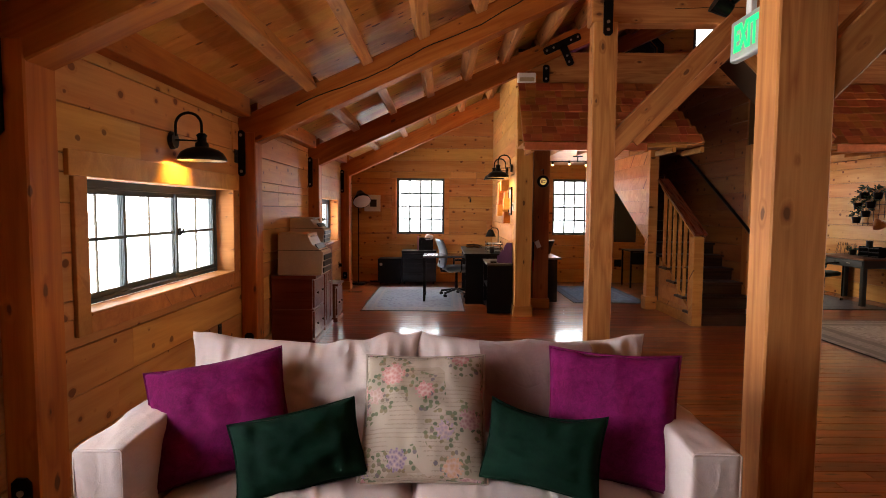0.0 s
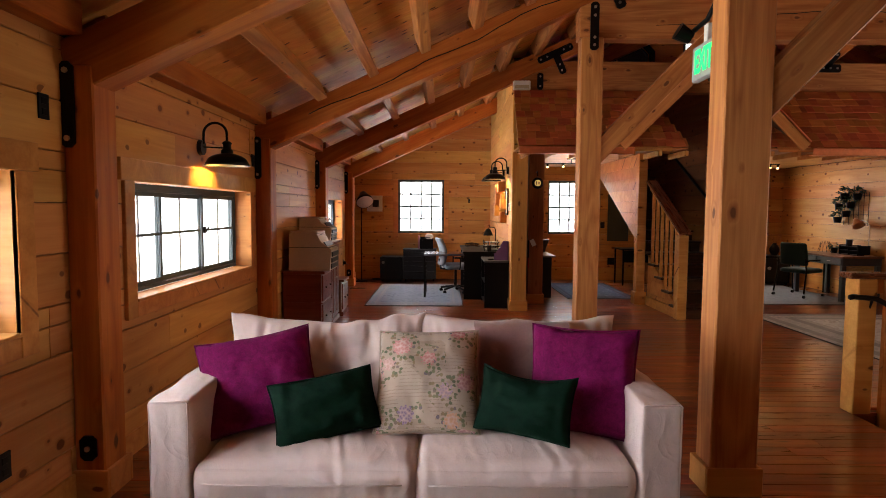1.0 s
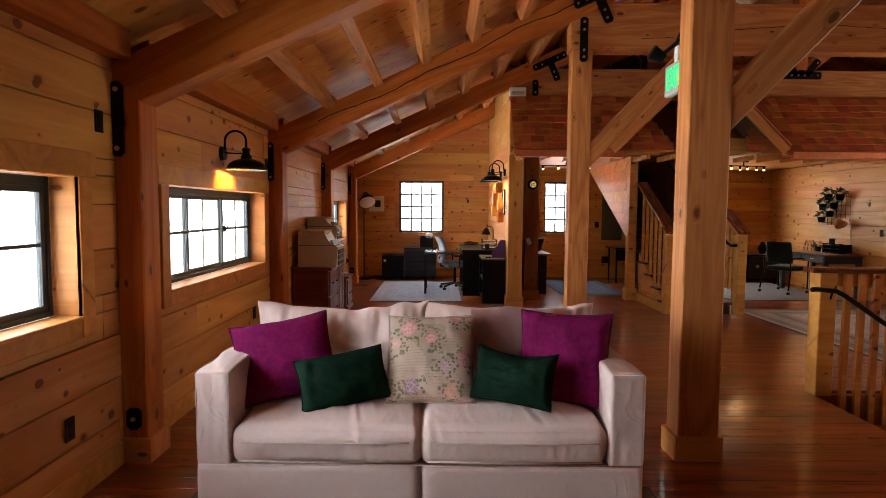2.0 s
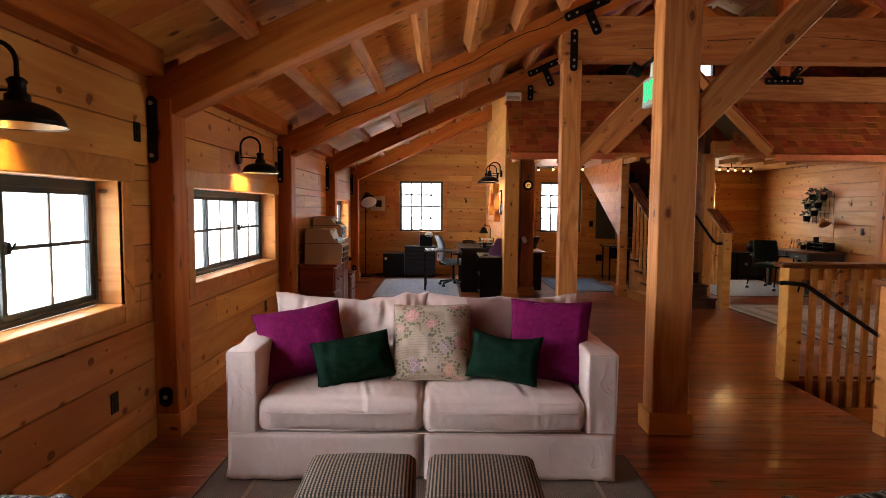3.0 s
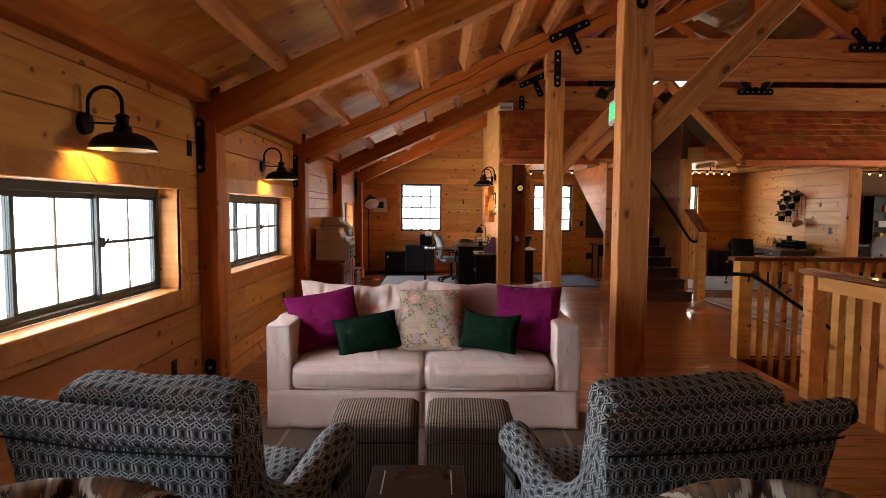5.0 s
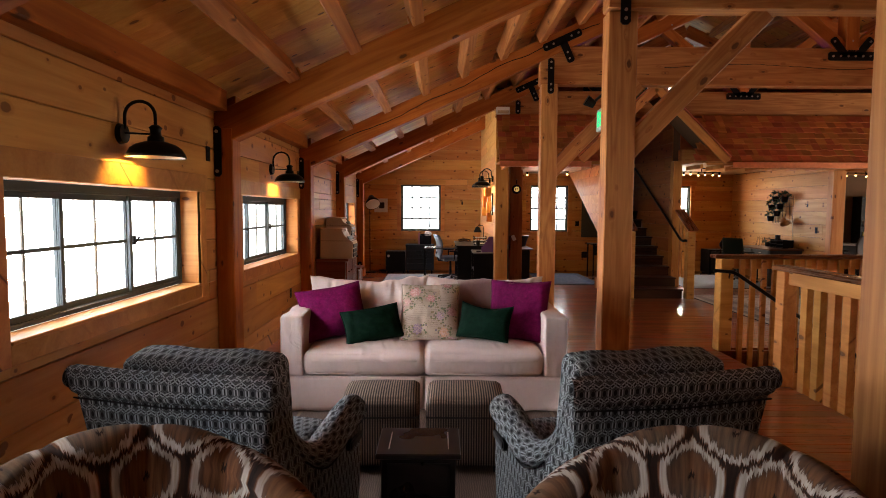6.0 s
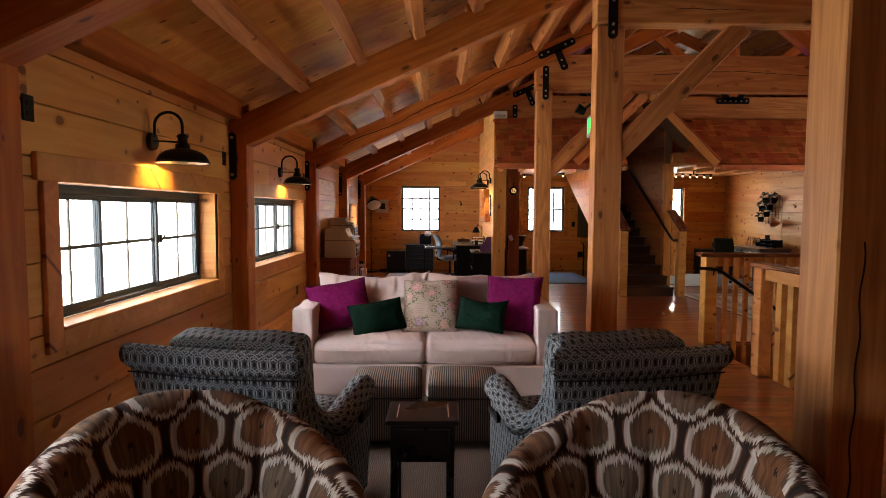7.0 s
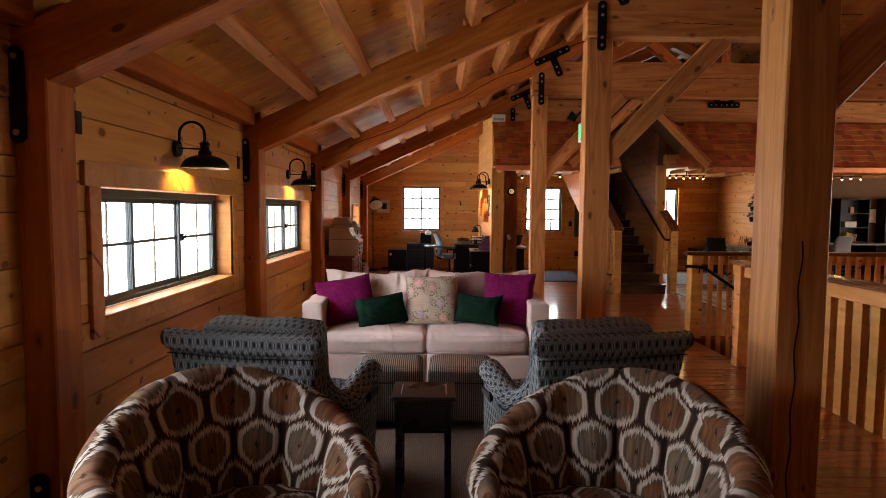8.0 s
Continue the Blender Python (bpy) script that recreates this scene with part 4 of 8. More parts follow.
def ikat_cloth(name):
    """Large hexagon medallions with feathered edges, cream on dark brown."""
    m, n, l, b = nodes_of(name)
    tc = n.new("ShaderNodeTexCoord")
    sep = n.new("ShaderNodeSeparateXYZ")
    l.new(tc.outputs["UV"], sep.inputs[0])
    streak = n.new("ShaderNodeVectorMath")
    streak.operation = "MULTIPLY"
    l.new(tc.outputs["UV"], streak.inputs[0])
    streak.inputs[1].default_value = (150.0, 9.0, 1.0)
    jag = math_node(n, l, "MULTIPLY", math_node(n, l, "SUBTRACT", noise_tex(n, l, streak.outputs[0], 1.0, 3, 0.8), 0.5), 0.30)
    u = math_node(n, l, "MULTIPLY", sep.outputs[0], 1 / 0.200)
    v = math_node(n, l, "ADD", math_node(n, l, "MULTIPLY", sep.outputs[1], 1 / 0.345), jag)

    def six(shift):
        a, c = centred(n, l, u, shift), centred(n, l, v, shift)
        hexed = math_node(n, l, "MAXIMUM", a, math_node(n, l, "ADD", math_node(n, l, "MULTIPLY", c, 1.5), math_node(n, l, "MULTIPLY", a, 0.5)))
        c2 = math_node(n, l, "MULTIPLY", c, 1.42)
        oval = math_node(n, l, "SQRT", math_node(n, l, "ADD", math_node(n, l, "MULTIPLY", a, a), math_node(n, l, "MULTIPLY", c2, c2)))
        return math_node(n, l, "ADD", math_node(n, l, "MULTIPLY", hexed, 0.5), math_node(n, l, "MULTIPLY", oval, 0.5))

    da, db = six(0.0), six(0.5)
    d = math_node(n, l, "MINIMUM", da, db)
    which = math_node(n, l, "LESS_THAN", da, db)
    vec = place_coords(n, l, (1, 1, 1))
    g = noise_tex(n, l, vec, 3.2, 3)
    mott = noise_tex(n, l, streak.outputs[0], 0.5, 3)
    rust = ramp(n, l, mott, [(0.3, (0.075, 0.028, 0.014)), (0.7, (0.24, 0.10, 0.042))])
    drab = ramp(n, l, mott, [(0.3, (0.06, 0.048, 0.04)), (0.7, (0.22, 0.145, 0.085))])
    inner = mix_colour(n, l, math_node(n, l, "MULTIPLY", math_node(n, l, "SUBTRACT", math_node(n, l, "ADD", g, math_node(n, l, "MULTIPLY", which, 0.12)), 0.47), 6.0, clamp=True), rust, drab)
    cream = ramp(n, l, mott, [(0.25, (0.24, 0.175, 0.13)), (0.6, (0.56, 0.50, 0.44))])
    dark = ramp(n, l, mott, [(0.3, (0.012, 0.008, 0.007)), (0.7, (0.045, 0.021, 0.014))])

    def step(at, soft=28.0):
        return math_node(n, l, "MULTIPLY", math_node(n, l, "SUBTRACT", d, at), soft, clamp=True)

    col = mix_colour(n, l, step(0.035, 60.0), dark, inner)
    col = mix_colour(n, l, step(0.255, 16.0), col, mix_colour(n, l, 0.6, inner, (0.05, 0.042, 0.038)))
    col = mix_colour(n, l, step(0.315, 40.0), col, cream)
    col = mix_colour(n, l, step(0.408, 40.0), col, rust)
    col = mix_colour(n, l, step(0.430, 40.0), col, dark)
    l.new(col, b.inputs["Base Color"])
    b.inputs["Roughness"].default_value = 0.85
    b.inputs["Specular IOR Level"].default_value = 0.15
    bump(n, l, b, math_node(n, l, "ADD", noise_tex(n, l, vec, 420.0, 2), math_node(n, l, "MULTIPLY", mott, 1.2)), 0.3, 0.003)
    return m


def houndstooth(name):
    """Fine dark check with pale threads, striped on the top."""
    m, n, l, b = nodes_of(name)
    u, v = uv_parts(n, l, (0.0145, 0.0145))
    fu = math_node(n, l, "FRACT", u)
    fv = math_node(n, l, "FRACT", v)
    su = math_node(n, l, "GREATER_THAN", fu, 0.52)
    sv = math_node(n, l, "GREATER_THAN", fv, 0.5)
    dia = math_node(n, l, "GREATER_THAN", math_node(n, l, "FRACT", math_node(n, l, "MULTIPLY", math_node(n, l, "ADD", u, v), 2.0)), 0.5)
    fac = math_node(n, l, "MULTIPLY", su, math_node(n, l, "ADD", 0.45, math_node(n, l, "MULTIPLY", math_node(n, l, "MULTIPLY", sv, dia), 0.55)))
    tc = n.new("ShaderNodeTexCoord")
    sep = n.new("ShaderNodeSeparateXYZ")
    l.new(tc.outputs["Normal"], sep.inputs[0])
    top = math_node(n, l, "GREATER_THAN", sep.outputs[2], 0.6)
    fac = math_node(n, l, "ADD", math_node(n, l, "MULTIPLY", fac, math_node(n, l, "SUBTRACT", 1.0, top)), math_node(n, l, "MULTIPLY", math_node(n, l, "MULTIPLY", su, math_node(n, l, "ADD", 0.55, math_node(n, l, "MULTIPLY", sv, 0.45))), top))
    l.new(mix_colour(n, l, fac, (0.016, 0.011, 0.009), (0.33, 0.225, 0.155)), b.inputs["Base Color"])
    b.inputs["Roughness"].default_value = 0.85
    bump(n, l, b, fac, 0.3, 0.0015)
    return m


def floral(name):
    """Cream linen with faded postcards, script lines and small flowers."""
    m, n, l, b = nodes_of(name)
    tc = n.new("ShaderNodeTexCoord")

    def mapped(s, o=0.0):
        q = n.new("ShaderNodeVectorMath")
        q.operation = "MULTIPLY_ADD"
        l.new(tc.outputs["UV"], q.inputs[0])
        q.inputs[1].default_value = (s, s, s)
        q.inputs[2].default_value = (o, o * 1.7, 0)
        return q.outputs[0]

    def vor(s, o, feature="F1"):
        v = n.new("ShaderNodeTexVoronoi")
        v.feature = feature
        v.voronoi_dimensions = "2D"
        v.inputs["Scale"].default_value = 1.0
        l.new(mapped(s, o), v.inputs["Vector"])
        return v

    cards = vor(7.0, 0.3)
    cards.distance = "CHEBYCHEV"
    sep = n.new("ShaderNodeSeparateColor")
    l.new(cards.outputs["Color"], sep.inputs[0])
    base = ramp(n, l, sep.outputs[0], [(0.0, (0.36, 0.265, 0.185)), (0.5, (0.50, 0.39, 0.295)), (1.0, (0.43, 0.33, 0.26))])
    # script
    sx = n.new("ShaderNodeSeparateXYZ")
    l.new(tc.outputs["UV"], sx.inputs[0])
    line = math_node(n, l, "LESS_THAN", math_node(n, l, "FRACT", math_node(n, l, "MULTIPLY", sx.outputs[1], 62.0)), 0.28)
    wave = math_node(n, l, "GREATER_THAN", noise_tex(n, l, mapped(260.0), 1.0, 2), 0.5)
    zone = math_node(n, l, "GREATER_THAN", noise_tex(n, l, mapped(8.0, 3.0), 1.0, 1), 0.50)
    ink = math_node(n, l, "MULTIPLY", math_node(n, l, "MULTIPLY", line, wave), zone)
    col = mix_colour(n, l, math_node(n, l, "MULTIPLY", ink, 0.6), base, (0.20, 0.13, 0.09))
    # blossoms, with leaves about them
    bl = vor(7.0, 2.2)
    pet = vor(70.0, 1.0)
    sb = n.new("ShaderNodeSeparateColor")
    l.new(bl.outputs["Color"], sb.inputs[0])
    on = math_node(n, l, "GREATER_THAN", sb.outputs[2], 0.25)
    rough_d = math_node(n, l, "ADD", bl.outputs["Distance"], math_node(n, l, "MULTIPLY", pet.outputs["Distance"], 0.20))
    lv = vor(52.0, 5.0)
    round_it = math_node(n, l, "MULTIPLY", math_node(n, l, "LESS_THAN", bl.outputs["Distance"], 0.58), on)
    leaf = math_node(n, l, "MULTIPLY", math_node(n, l, "LESS_THAN", lv.outputs["Distance"], 0.42), round_it)
    sl = n.new("ShaderNodeSeparateColor")
    l.new(lv.outputs["Color"], sl.inputs[0])
    leafc = ramp(n, l, sl.outputs[1], [(0.0, (0.05, 0.09, 0.04)), (0.5, (0.14, 0.17, 0.07)), (0.8, (0.24, 0.16, 0.07)), (1.0, (0.10, 0.09, 0.15))])
    some = math_node(n, l, "GREATER_THAN", sl.outputs[0], 0.35)
    col = mix_colour(n, l, math_node(n, l, "MULTIPLY", math_node(n, l, "MULTIPLY", leaf, some), 0.8), col, leafc)
    bloom = math_node(n, l, "MULTIPLY", on, math_node(n, l, "LESS_THAN", rough_d, math_node(n, l, "ADD", 0.26, math_node(n, l, "MULTIPLY", sb.outputs[1], 0.16))))
    bloomc = ramp(n, l, sb.outputs[0], [(0.0, (0.46, 0.09, 0.12)), (0.40, (0.55, 0.18, 0.17)), (0.55, (0.17, 0.13, 0.28)), (0.75, (0.30, 0.24, 0.40)), (1.0, (0.62, 0.30, 0.14))])
    shade = mix_colour(n, l, math_node(n, l, "MULTIPLY", pet.outputs["Distance"], 1.2, clamp=True), bloomc, (0.70, 0.48, 0.42))
    col = mix_colour(n, l, math_node(n, l, "MULTIPLY", bloom, 0.9), col, shade)
    l.new(col, b.inputs["Base Color"])
    b.inputs["Roughness"].default_value = 0.9
    bump(n, l, b, noise_tex(n, l, mapped(700.0), 1.0, 2), 0.3, 0.002)
    return m


M_CREAM = cloth("cream_cotton", (0.71, 0.565, 0.515), vary=0.05, folds=0.30, sheen=0.0)
M_MAGENTA = cloth("magenta_velvet", (0.120, 0.003, 0.048), 0.85, 300.0, 0.45, 0.10, 0.0, (0.25, 0.009, 0.105), 0.12)
M_GREEN = cloth("bottle_green_velvet", (0.0025, 0.016, 0.009), 0.8, 400.0, 0.5, 0.10, 0.0, (0.004, 0.028, 0.014), 0.10)
M_FLORAL = floral("floral_linen")
M_OCT = octagon_cloth("octagon_weave")
M_IKAT = ikat_cloth("ikat_weave")
M_TOOTH = houndstooth("houndstooth_weave")


# ---- soft shapes ----
def box_uv(me):
    """Flat unwrapping in metres from the side that each face looks to."""
    uv = me.uv_layers.new(name="UVMap").data
    for p in me.polygons:
        nx, ny, nz = (abs(c) for c in p.normal)
        for li in p.loop_indices:
            c = me.vertices[me.loops[li].vertex_index].co
            if nz >= nx and nz >= ny:
                uv[li].uv = (c.x, c.y)
            elif ny >= nx:
                uv[li].uv = (c.x, c.z)
            else:
                uv[li].uv = (c.y, c.z)


def soft_box(sx, sy, sz, r=0.05, crown=0.0, cuts=14, lump=0.004, freq=4.0, seed=0.0, belly=0.0, wrinkle=0.0, taper=(1.0, 1.0)):
    """An upholstered block: rounded edges, a crowned top, a slight belly and uneven stuffing."""
    bm = bmesh.new()
    bmesh.ops.create_cube(bm, size=2)
    bmesh.ops.subdivide_edges(bm, edges=bm.edges[:], cuts=cuts, use_grid_fill=True)
    half = Vector((sx / 2, sy / 2, sz / 2))
    r = min(r, 0.98 * min(half))
    for v in bm.verts:
        p = v.co.copy()
        q = Vector((p[i] * half[i] for i in range(3)))
        inner = Vector((max(-half[i] + r, min(half[i] - r, q[i])) for i in range(3)))
        d = q - inner
        if d.length > 1e-6:
            k = max(abs(c) for c in d)
            q = inner + d.normalized() * min(r, max(k, d.length * 0.0 + k))
        u, w = max(0.0, 1 - p.x * p.x), max(0.0, 1 - p.y * p.y)
        if p.z > 0:
            q.z += crown * (u ** 0.6) * (w ** 0.6) * p.z
        t = max(0.0, 1 - p.z * p.z)
        q.y += belly * u * t * p.y
        q.x += belly * 0.6 * w * t * p.x
        f = 0.5 * (p.z + 1)
        q.x *= 1 + (taper[0] - 1) * f
        q.y *= 1 + (taper[1] - 1) * f
        s = Vector((seed, seed * 1.3, -seed))
        off = noise.noise(q * freq + s) * lump + noise.noise(q * freq * 3.1 + s) * lump * 0.4
        if wrinkle:
            a = noise.noise(Vector((q.x * 17 + 3 * q.y, q.y * 4, q.z * 7)) + s)
            off += wrinkle * (1 - abs(a) * 2.2 if abs(a) < 0.45 else 0.0) * 0.8
            # short gathers that run back from the front seam
            some = max(0.0, noise.noise(Vector((q.x * 4.0, q.y * 3.0, 0.0)) + s) + 0.15)
            off += wrinkle * 2.6 * some * noise.noise(Vector((q.x * 26 + 6 * q.y, q.y * 3.5, q.z * 5)) + s)
        nv = p.normalized()
        v.co = q + nv * off
    return bm


def pillow(w, h, d, seed=0.0, ears=0.06, cuts=18, sag=0.0, pucker=0.0):
    """A stuffed cushion in the xz plane, drawn in along its edges, with pointed corners."""
    bm = bmesh.new()
    n = cuts
    front, back = {}, {}
    for i in range(n + 1):
        for j in range(n + 1):
            u, v = 2 * i / n - 1, 2 * j / n - 1
            x = u * w / 2 * (1 - ears * (1 - v * v) * abs(u) ** 2)
            z = v * h / 2 * (1 - ears * (1 - u * u) * abs(v) ** 2)
            t = d / 2 * (max(0.0, 1 - abs(u) ** 2.6) ** 0.55) * (max(0.0, 1 - abs(v) ** 2.6) ** 0.55)
            s = Vector((u * 2.3 + seed, v * 2.3, seed))
            wob = 1 + 0.16 * noise.noise(s) + 0.08 * noise.noise(s * 2.7)
            z += -sag * (1 - u * u) * (v + 1) * 0.5 + 0.006 * noise.noise(s * 1.9)
            edge = i in (0, n) or j in (0, n)
            if pucker:
                # gathers that run in from the seams, and a lumpy head
                f = max(abs(u) ** 3, abs(v) ** 2)
                t += pucker * f * (1 - f) * 4 * noise.noise(Vector((x * 24, z * 5, seed)))
                t += pucker * 0.5 * noise.noise(Vector((x * 9, z * 14, seed + 3)))
                z += 1.2 * pucker * noise.noise(Vector((x * 7, v, seed + 9))) * (v + 1) * 0.5
            front[i, j] = bm.verts.new((x, -t * wob - (0.003 if not edge else 0), z))
            back[i, j] = front[i, j] if edge else bm.verts.new((x, t * wob + 0.003, z))
    for i in range(n):
        for j in range(n):
            bm.faces.new((front[i, j], front[i + 1, j], front[i + 1, j + 1], front[i, j + 1]))
            bm.faces.new((back[i, j + 1], back[i + 1, j + 1], back[i + 1, j], back[i, j]))
    return bm


def soft_part(name, bm, material, parent, label="", m=None):
    ob = part(name, bm, material, parent, label, m, smooth=True)
    box_uv(ob.data)
    return ob


def throw_pillow(name, w, h, d, material, m, label, seed, ears=0.06, piping=True, sag=0.0):
    t = thing(name, label, "cushion", m, "throw pillows on the sofa")
    soft_part("cover", pillow(w, h, d, seed, ears, 36, sag, 0.009), material, t)
    if piping:
        pts = []
        n = 12
        for k in range(4 * n + 1):
            s, f = divmod(k % (4 * n), n)
            f = 2 * f / n - 1
            u, v = ((f, -1), (1, f), (-f, 1), (-1, -f))[s]
            pts.append((u * w / 2 * (1 - ears * (1 - v * v) * abs(u) ** 2), 0, v * h / 2 * (1 - ears * (1 - u * u) * abs(v) ** 2) - sag * (1 - u * u) * (v + 1) * 0.5))
        part("seam", tube(pts, 0.005, 6), material, t, "", None, True)
    return t


# ---- sofa ----
def sofa():
    t = thing("sofa", "cream slipcovered two-seat sofa with a loose skirt", "sofa", pose(-0.010, 1.83, 0))
    W = 2.15
    part("body", span(-W / 2 + 0.03, W / 2 - 0.03, 0.035, 0.93, 0.04, 0.27, 0.02, 2), M_CREAM, t)
    for s in (-1, 1):
        soft_part("arm", soft_box(0.165, 0.90, 0.46, 0.018, 0.006, 22, 0.007, 3.0, 3.0 + s, 0.0, 0.006), M_CREAM, t, "", pose(s * (W / 2 - 0.083), 0.45, 0.497))
        part("arm_piping", tube([(s * (W / 2 - 0.006), 0.002, 0.30), (s * (W / 2 - 0.004), 0.002, 0.715), (s * (W / 2 - 0.012), 0.001, 0.724), (s * (W / 2 - 0.154), 0.001, 0.724), (s * (W / 2 - 0.160), 0.002, 0.715), (s * (W / 2 - 0.160), 0.002, 0.45)], 0.0035, 6), M_CREAM, t, "", None, True)
    for k, s in enumerate((-1, 1)):
        soft_part("seat_cushion", soft_box(0.905, 0.70, 0.185, 0.055, 0.040, 80, 0.010, 3.0, 11.0 * s, 0.014, 0.007), M_CREAM, t, "", pose(s * 0.452, 0.345, 0.365))
        part("seat_piping", tube([(s * 0.452 + x, -0.007, z) for x, z in ((-0.42, 0.298), (0.0, 0.292), (0.42, 0.298))], 0.005, 6), M_CREAM, t, "", None, True)
        part("cushion_seam", tube([(s * 0.452 + x, y, 0.398) for x, y in ((-0.40, -0.027), (-0.25, -0.035), (0.0, -0.041), (0.25, -0.035), (0.40, -0.027))], 0.0035, 6), M_CREAM, t, "", None, True)
        # loose back cushion, plump and leaning
        soft_part("back_cushion", pillow(1.04, 0.585, 0.28, 3.0 + 4 * s, 0.06, 90, 0.035, 0.024), M_CREAM, t, "", pose(s * 0.500, 0.73, 0.665, -10, 0, 0))
    soft_part("back", soft_box(W - 0.08, 0.20, 0.56, 0.07, 0.0, 14, 0.004, 3.0, 2.0), M_CREAM, t, "", pose(0, 0.90, 0.50, -6, 0, 0))
    # skirt: cloth panels that fall a little open, with a pleat at the middle
    def skirt(points, seed):
        bm = bmesh.new()
        rows = 8
        grid = []
        for x, y, nx, ny in points:
            col = []
            for j in range(rows + 1):
                f = j / rows
                s = Vector((x * 3.5 + seed, y * 3.5, f * 0.7))
                o = 0.004 + 0.022 * f * (0.6 + noise.noise(s)) + 0.016 * f * noise.noise(s * 2.4) + 0.008 * f * noise.noise(s * 6.0)
                col.append(bm.verts.new((x + nx * o, y + ny * o, 0.275 - f * (0.256 + 0.008 * noise.noise(s * 1.7)))))
            grid.append(col)
        for a, b in zip(grid, grid[1:]):
            for j in range(rows):
                bm.faces.new((a[j], a[j + 1], b[j + 1], b[j]))
        bmesh.ops.recalc_face_normals(bm, faces=bm.faces)
        return bm
    h = W / 2 - 0.010
    def cloth_panel(name, bm):
        ob = part(name, bm, M_CREAM, t, "loose slipcover skirt", None, True)
        ob.modifiers.new("thickness", "SOLIDIFY").thickness = 0.004

    cloth_panel("skirt_front", skirt([(-h + (h - 0.010) * k / 50, 0.018 if k == 50 else 0.0, 0, -1) for k in range(51)], 1.0))
    cloth_panel("skirt_front", skirt([(0.010 + (h - 0.010) * k / 50, 0.018 if k == 0 else 0.0, 0, -1) for k in range(51)], 5.0))
    part("skirt_inset", span(-0.08, 0.08, 0.022, 0.03, 0.02, 0.27), M_CREAM, t)
    for s in (-1, 1):
        cloth_panel("skirt_side", skirt([(s * h, 0.93 * k / 16, s, 0) for k in range(17)], 9.0 + s))
    part("skirt_seam", tube([(-h, -0.002, 0.277), (0, -0.002, 0.277), (h, -0.002, 0.277)], 0.004, 6), M_CREAM, t, "", None, True)
    return t


sofa()


def leaning(centre, across, up):
    """The pose of a pillow whose width runs along across and whose height leans along up."""
    x = Vector(across).normalized()
    y = Vector(up).cross(x).normalized()
    z = x.cross(y)
    m = Matrix((x, y, z)).transposed().to_4x4()
    m.translation = centre
    return m


throw_pillow("throw_pillow", 0.535, 0.47, 0.18, M_MAGENTA, leaning((-0.765, 2.235, 0.695), (0.496, 0.154, 0.077), (-0.08, 0.253, 0.35)), "large magenta velvet square pillow on the sofa", 1.0, 0.085)
throw_pillow("throw_pillow", 0.50, 0.50, 0.17, M_MAGENTA, leaning((0.745, 2.20, 0.712), (0.43, -0.18, 0.01), (0.05, 0.150, 0.457)), "large magenta velvet square pillow on the sofa", 4.0, 0.08)
throw_pillow("throw_pillow", 0.47, 0.285, 0.14, M_GREEN, leaning((-0.425, 2.10, 0.617), (0.42, 0.15, 0.055), (-0.07, 0.120, 0.225)), "small bottle green velvet pillow on the sofa", 2.0, 0.07)
throw_pillow("throw_pillow", 0.43, 0.285, 0.14, M_GREEN, leaning((0.460, 2.05, 0.652), (0.35, -0.16, -0.012), (0.038, 0.10, 0.24)), "small bottle green velvet pillow on the sofa", 6.0, 0.07, sag=0.03)
throw_pillow("throw_pillow", 0.485, 0.50, 0.16, M_FLORAL, leaning((0.030, 2.235, 0.695), (0.465, -0.02, 0.01), (-0.007, 0.24, 0.36)), "cream square pillow with flowers and script", 8.0, 0.05)


# ---- ottomans, side table, rug ----
def ottoman(m):
    t = thing("ottoman", "cube ottoman in dark brown houndstooth cloth", "ottoman", m, "ottomans before the sofa")
    soft_part("body", soft_box(0.452, 0.40, 0.30, 0.02, 0, 10, 0.002, 3.0, 1.0), M_TOOTH, t, "", pose(0, 0, 0.205))
    soft_part("top", soft_box(0.458, 0.406, 0.11, 0.03, 0.028, 14, 0.003, 4.0, 3.0), M_TOOTH, t, "striped woven top", pose(0, 0, 0.385))
    part("welt", tube([(-0.224, -0.2, 0.343), (0.224, -0.2, 0.343), (0.224, 0.2, 0.343), (-0.224, 0.2, 0.343), (-0.224, -0.2, 0.343)], 0.006, 6), M_TOOTH, t)
    for x in (-0.18, 0.18):
        for y in (-0.15, 0.15):
            part("foot", cylinder(0.016, 0.022, 0.056, (x, y, 0.028), 12), M_BLACK, t)
    return t


one = ottoman(pose(-0.240, 0.985, 0, 0, 0, 1.5))
copy_thing(one, pose(0.262, 0.985, 0, 0, 0, -1.5))


def side_table():
    t = thing("side_table", "small black chairside table with a drawer", "side table", pose(0.026, -0.175, 0))
    m = plain("black_lacquer", (0.013, 0.011, 0.011), 0.28, bumpy=0.04)
    top = part("top", box(0.325, 0.27, 0.022, 0.004, (0, 0, 0.594)), m, t)
    for x in (-0.115, 0.115):
        part("inlay", box(0.004, 0.17, 0.002, 0, (x, 0, 0.6055)), M_WHITE, top, "fine pale inlay line")
    part("drawer_box", box(0.285, 0.235, 0.17, 0.003, (0, 0, 0.498)), m, t)
    part("drawer_front", box(0.24, 0.012, 0.13, 0.004, (0, -0.121, 0.50)), m, t)
    for x in (-0.125, 0.125):
        for y in (-0.10, 0.10):
            part("leg", box(0.034, 0.034, 0.415, 0.003, (x, y, 0.2075)), m, t)
    return t


side_table()


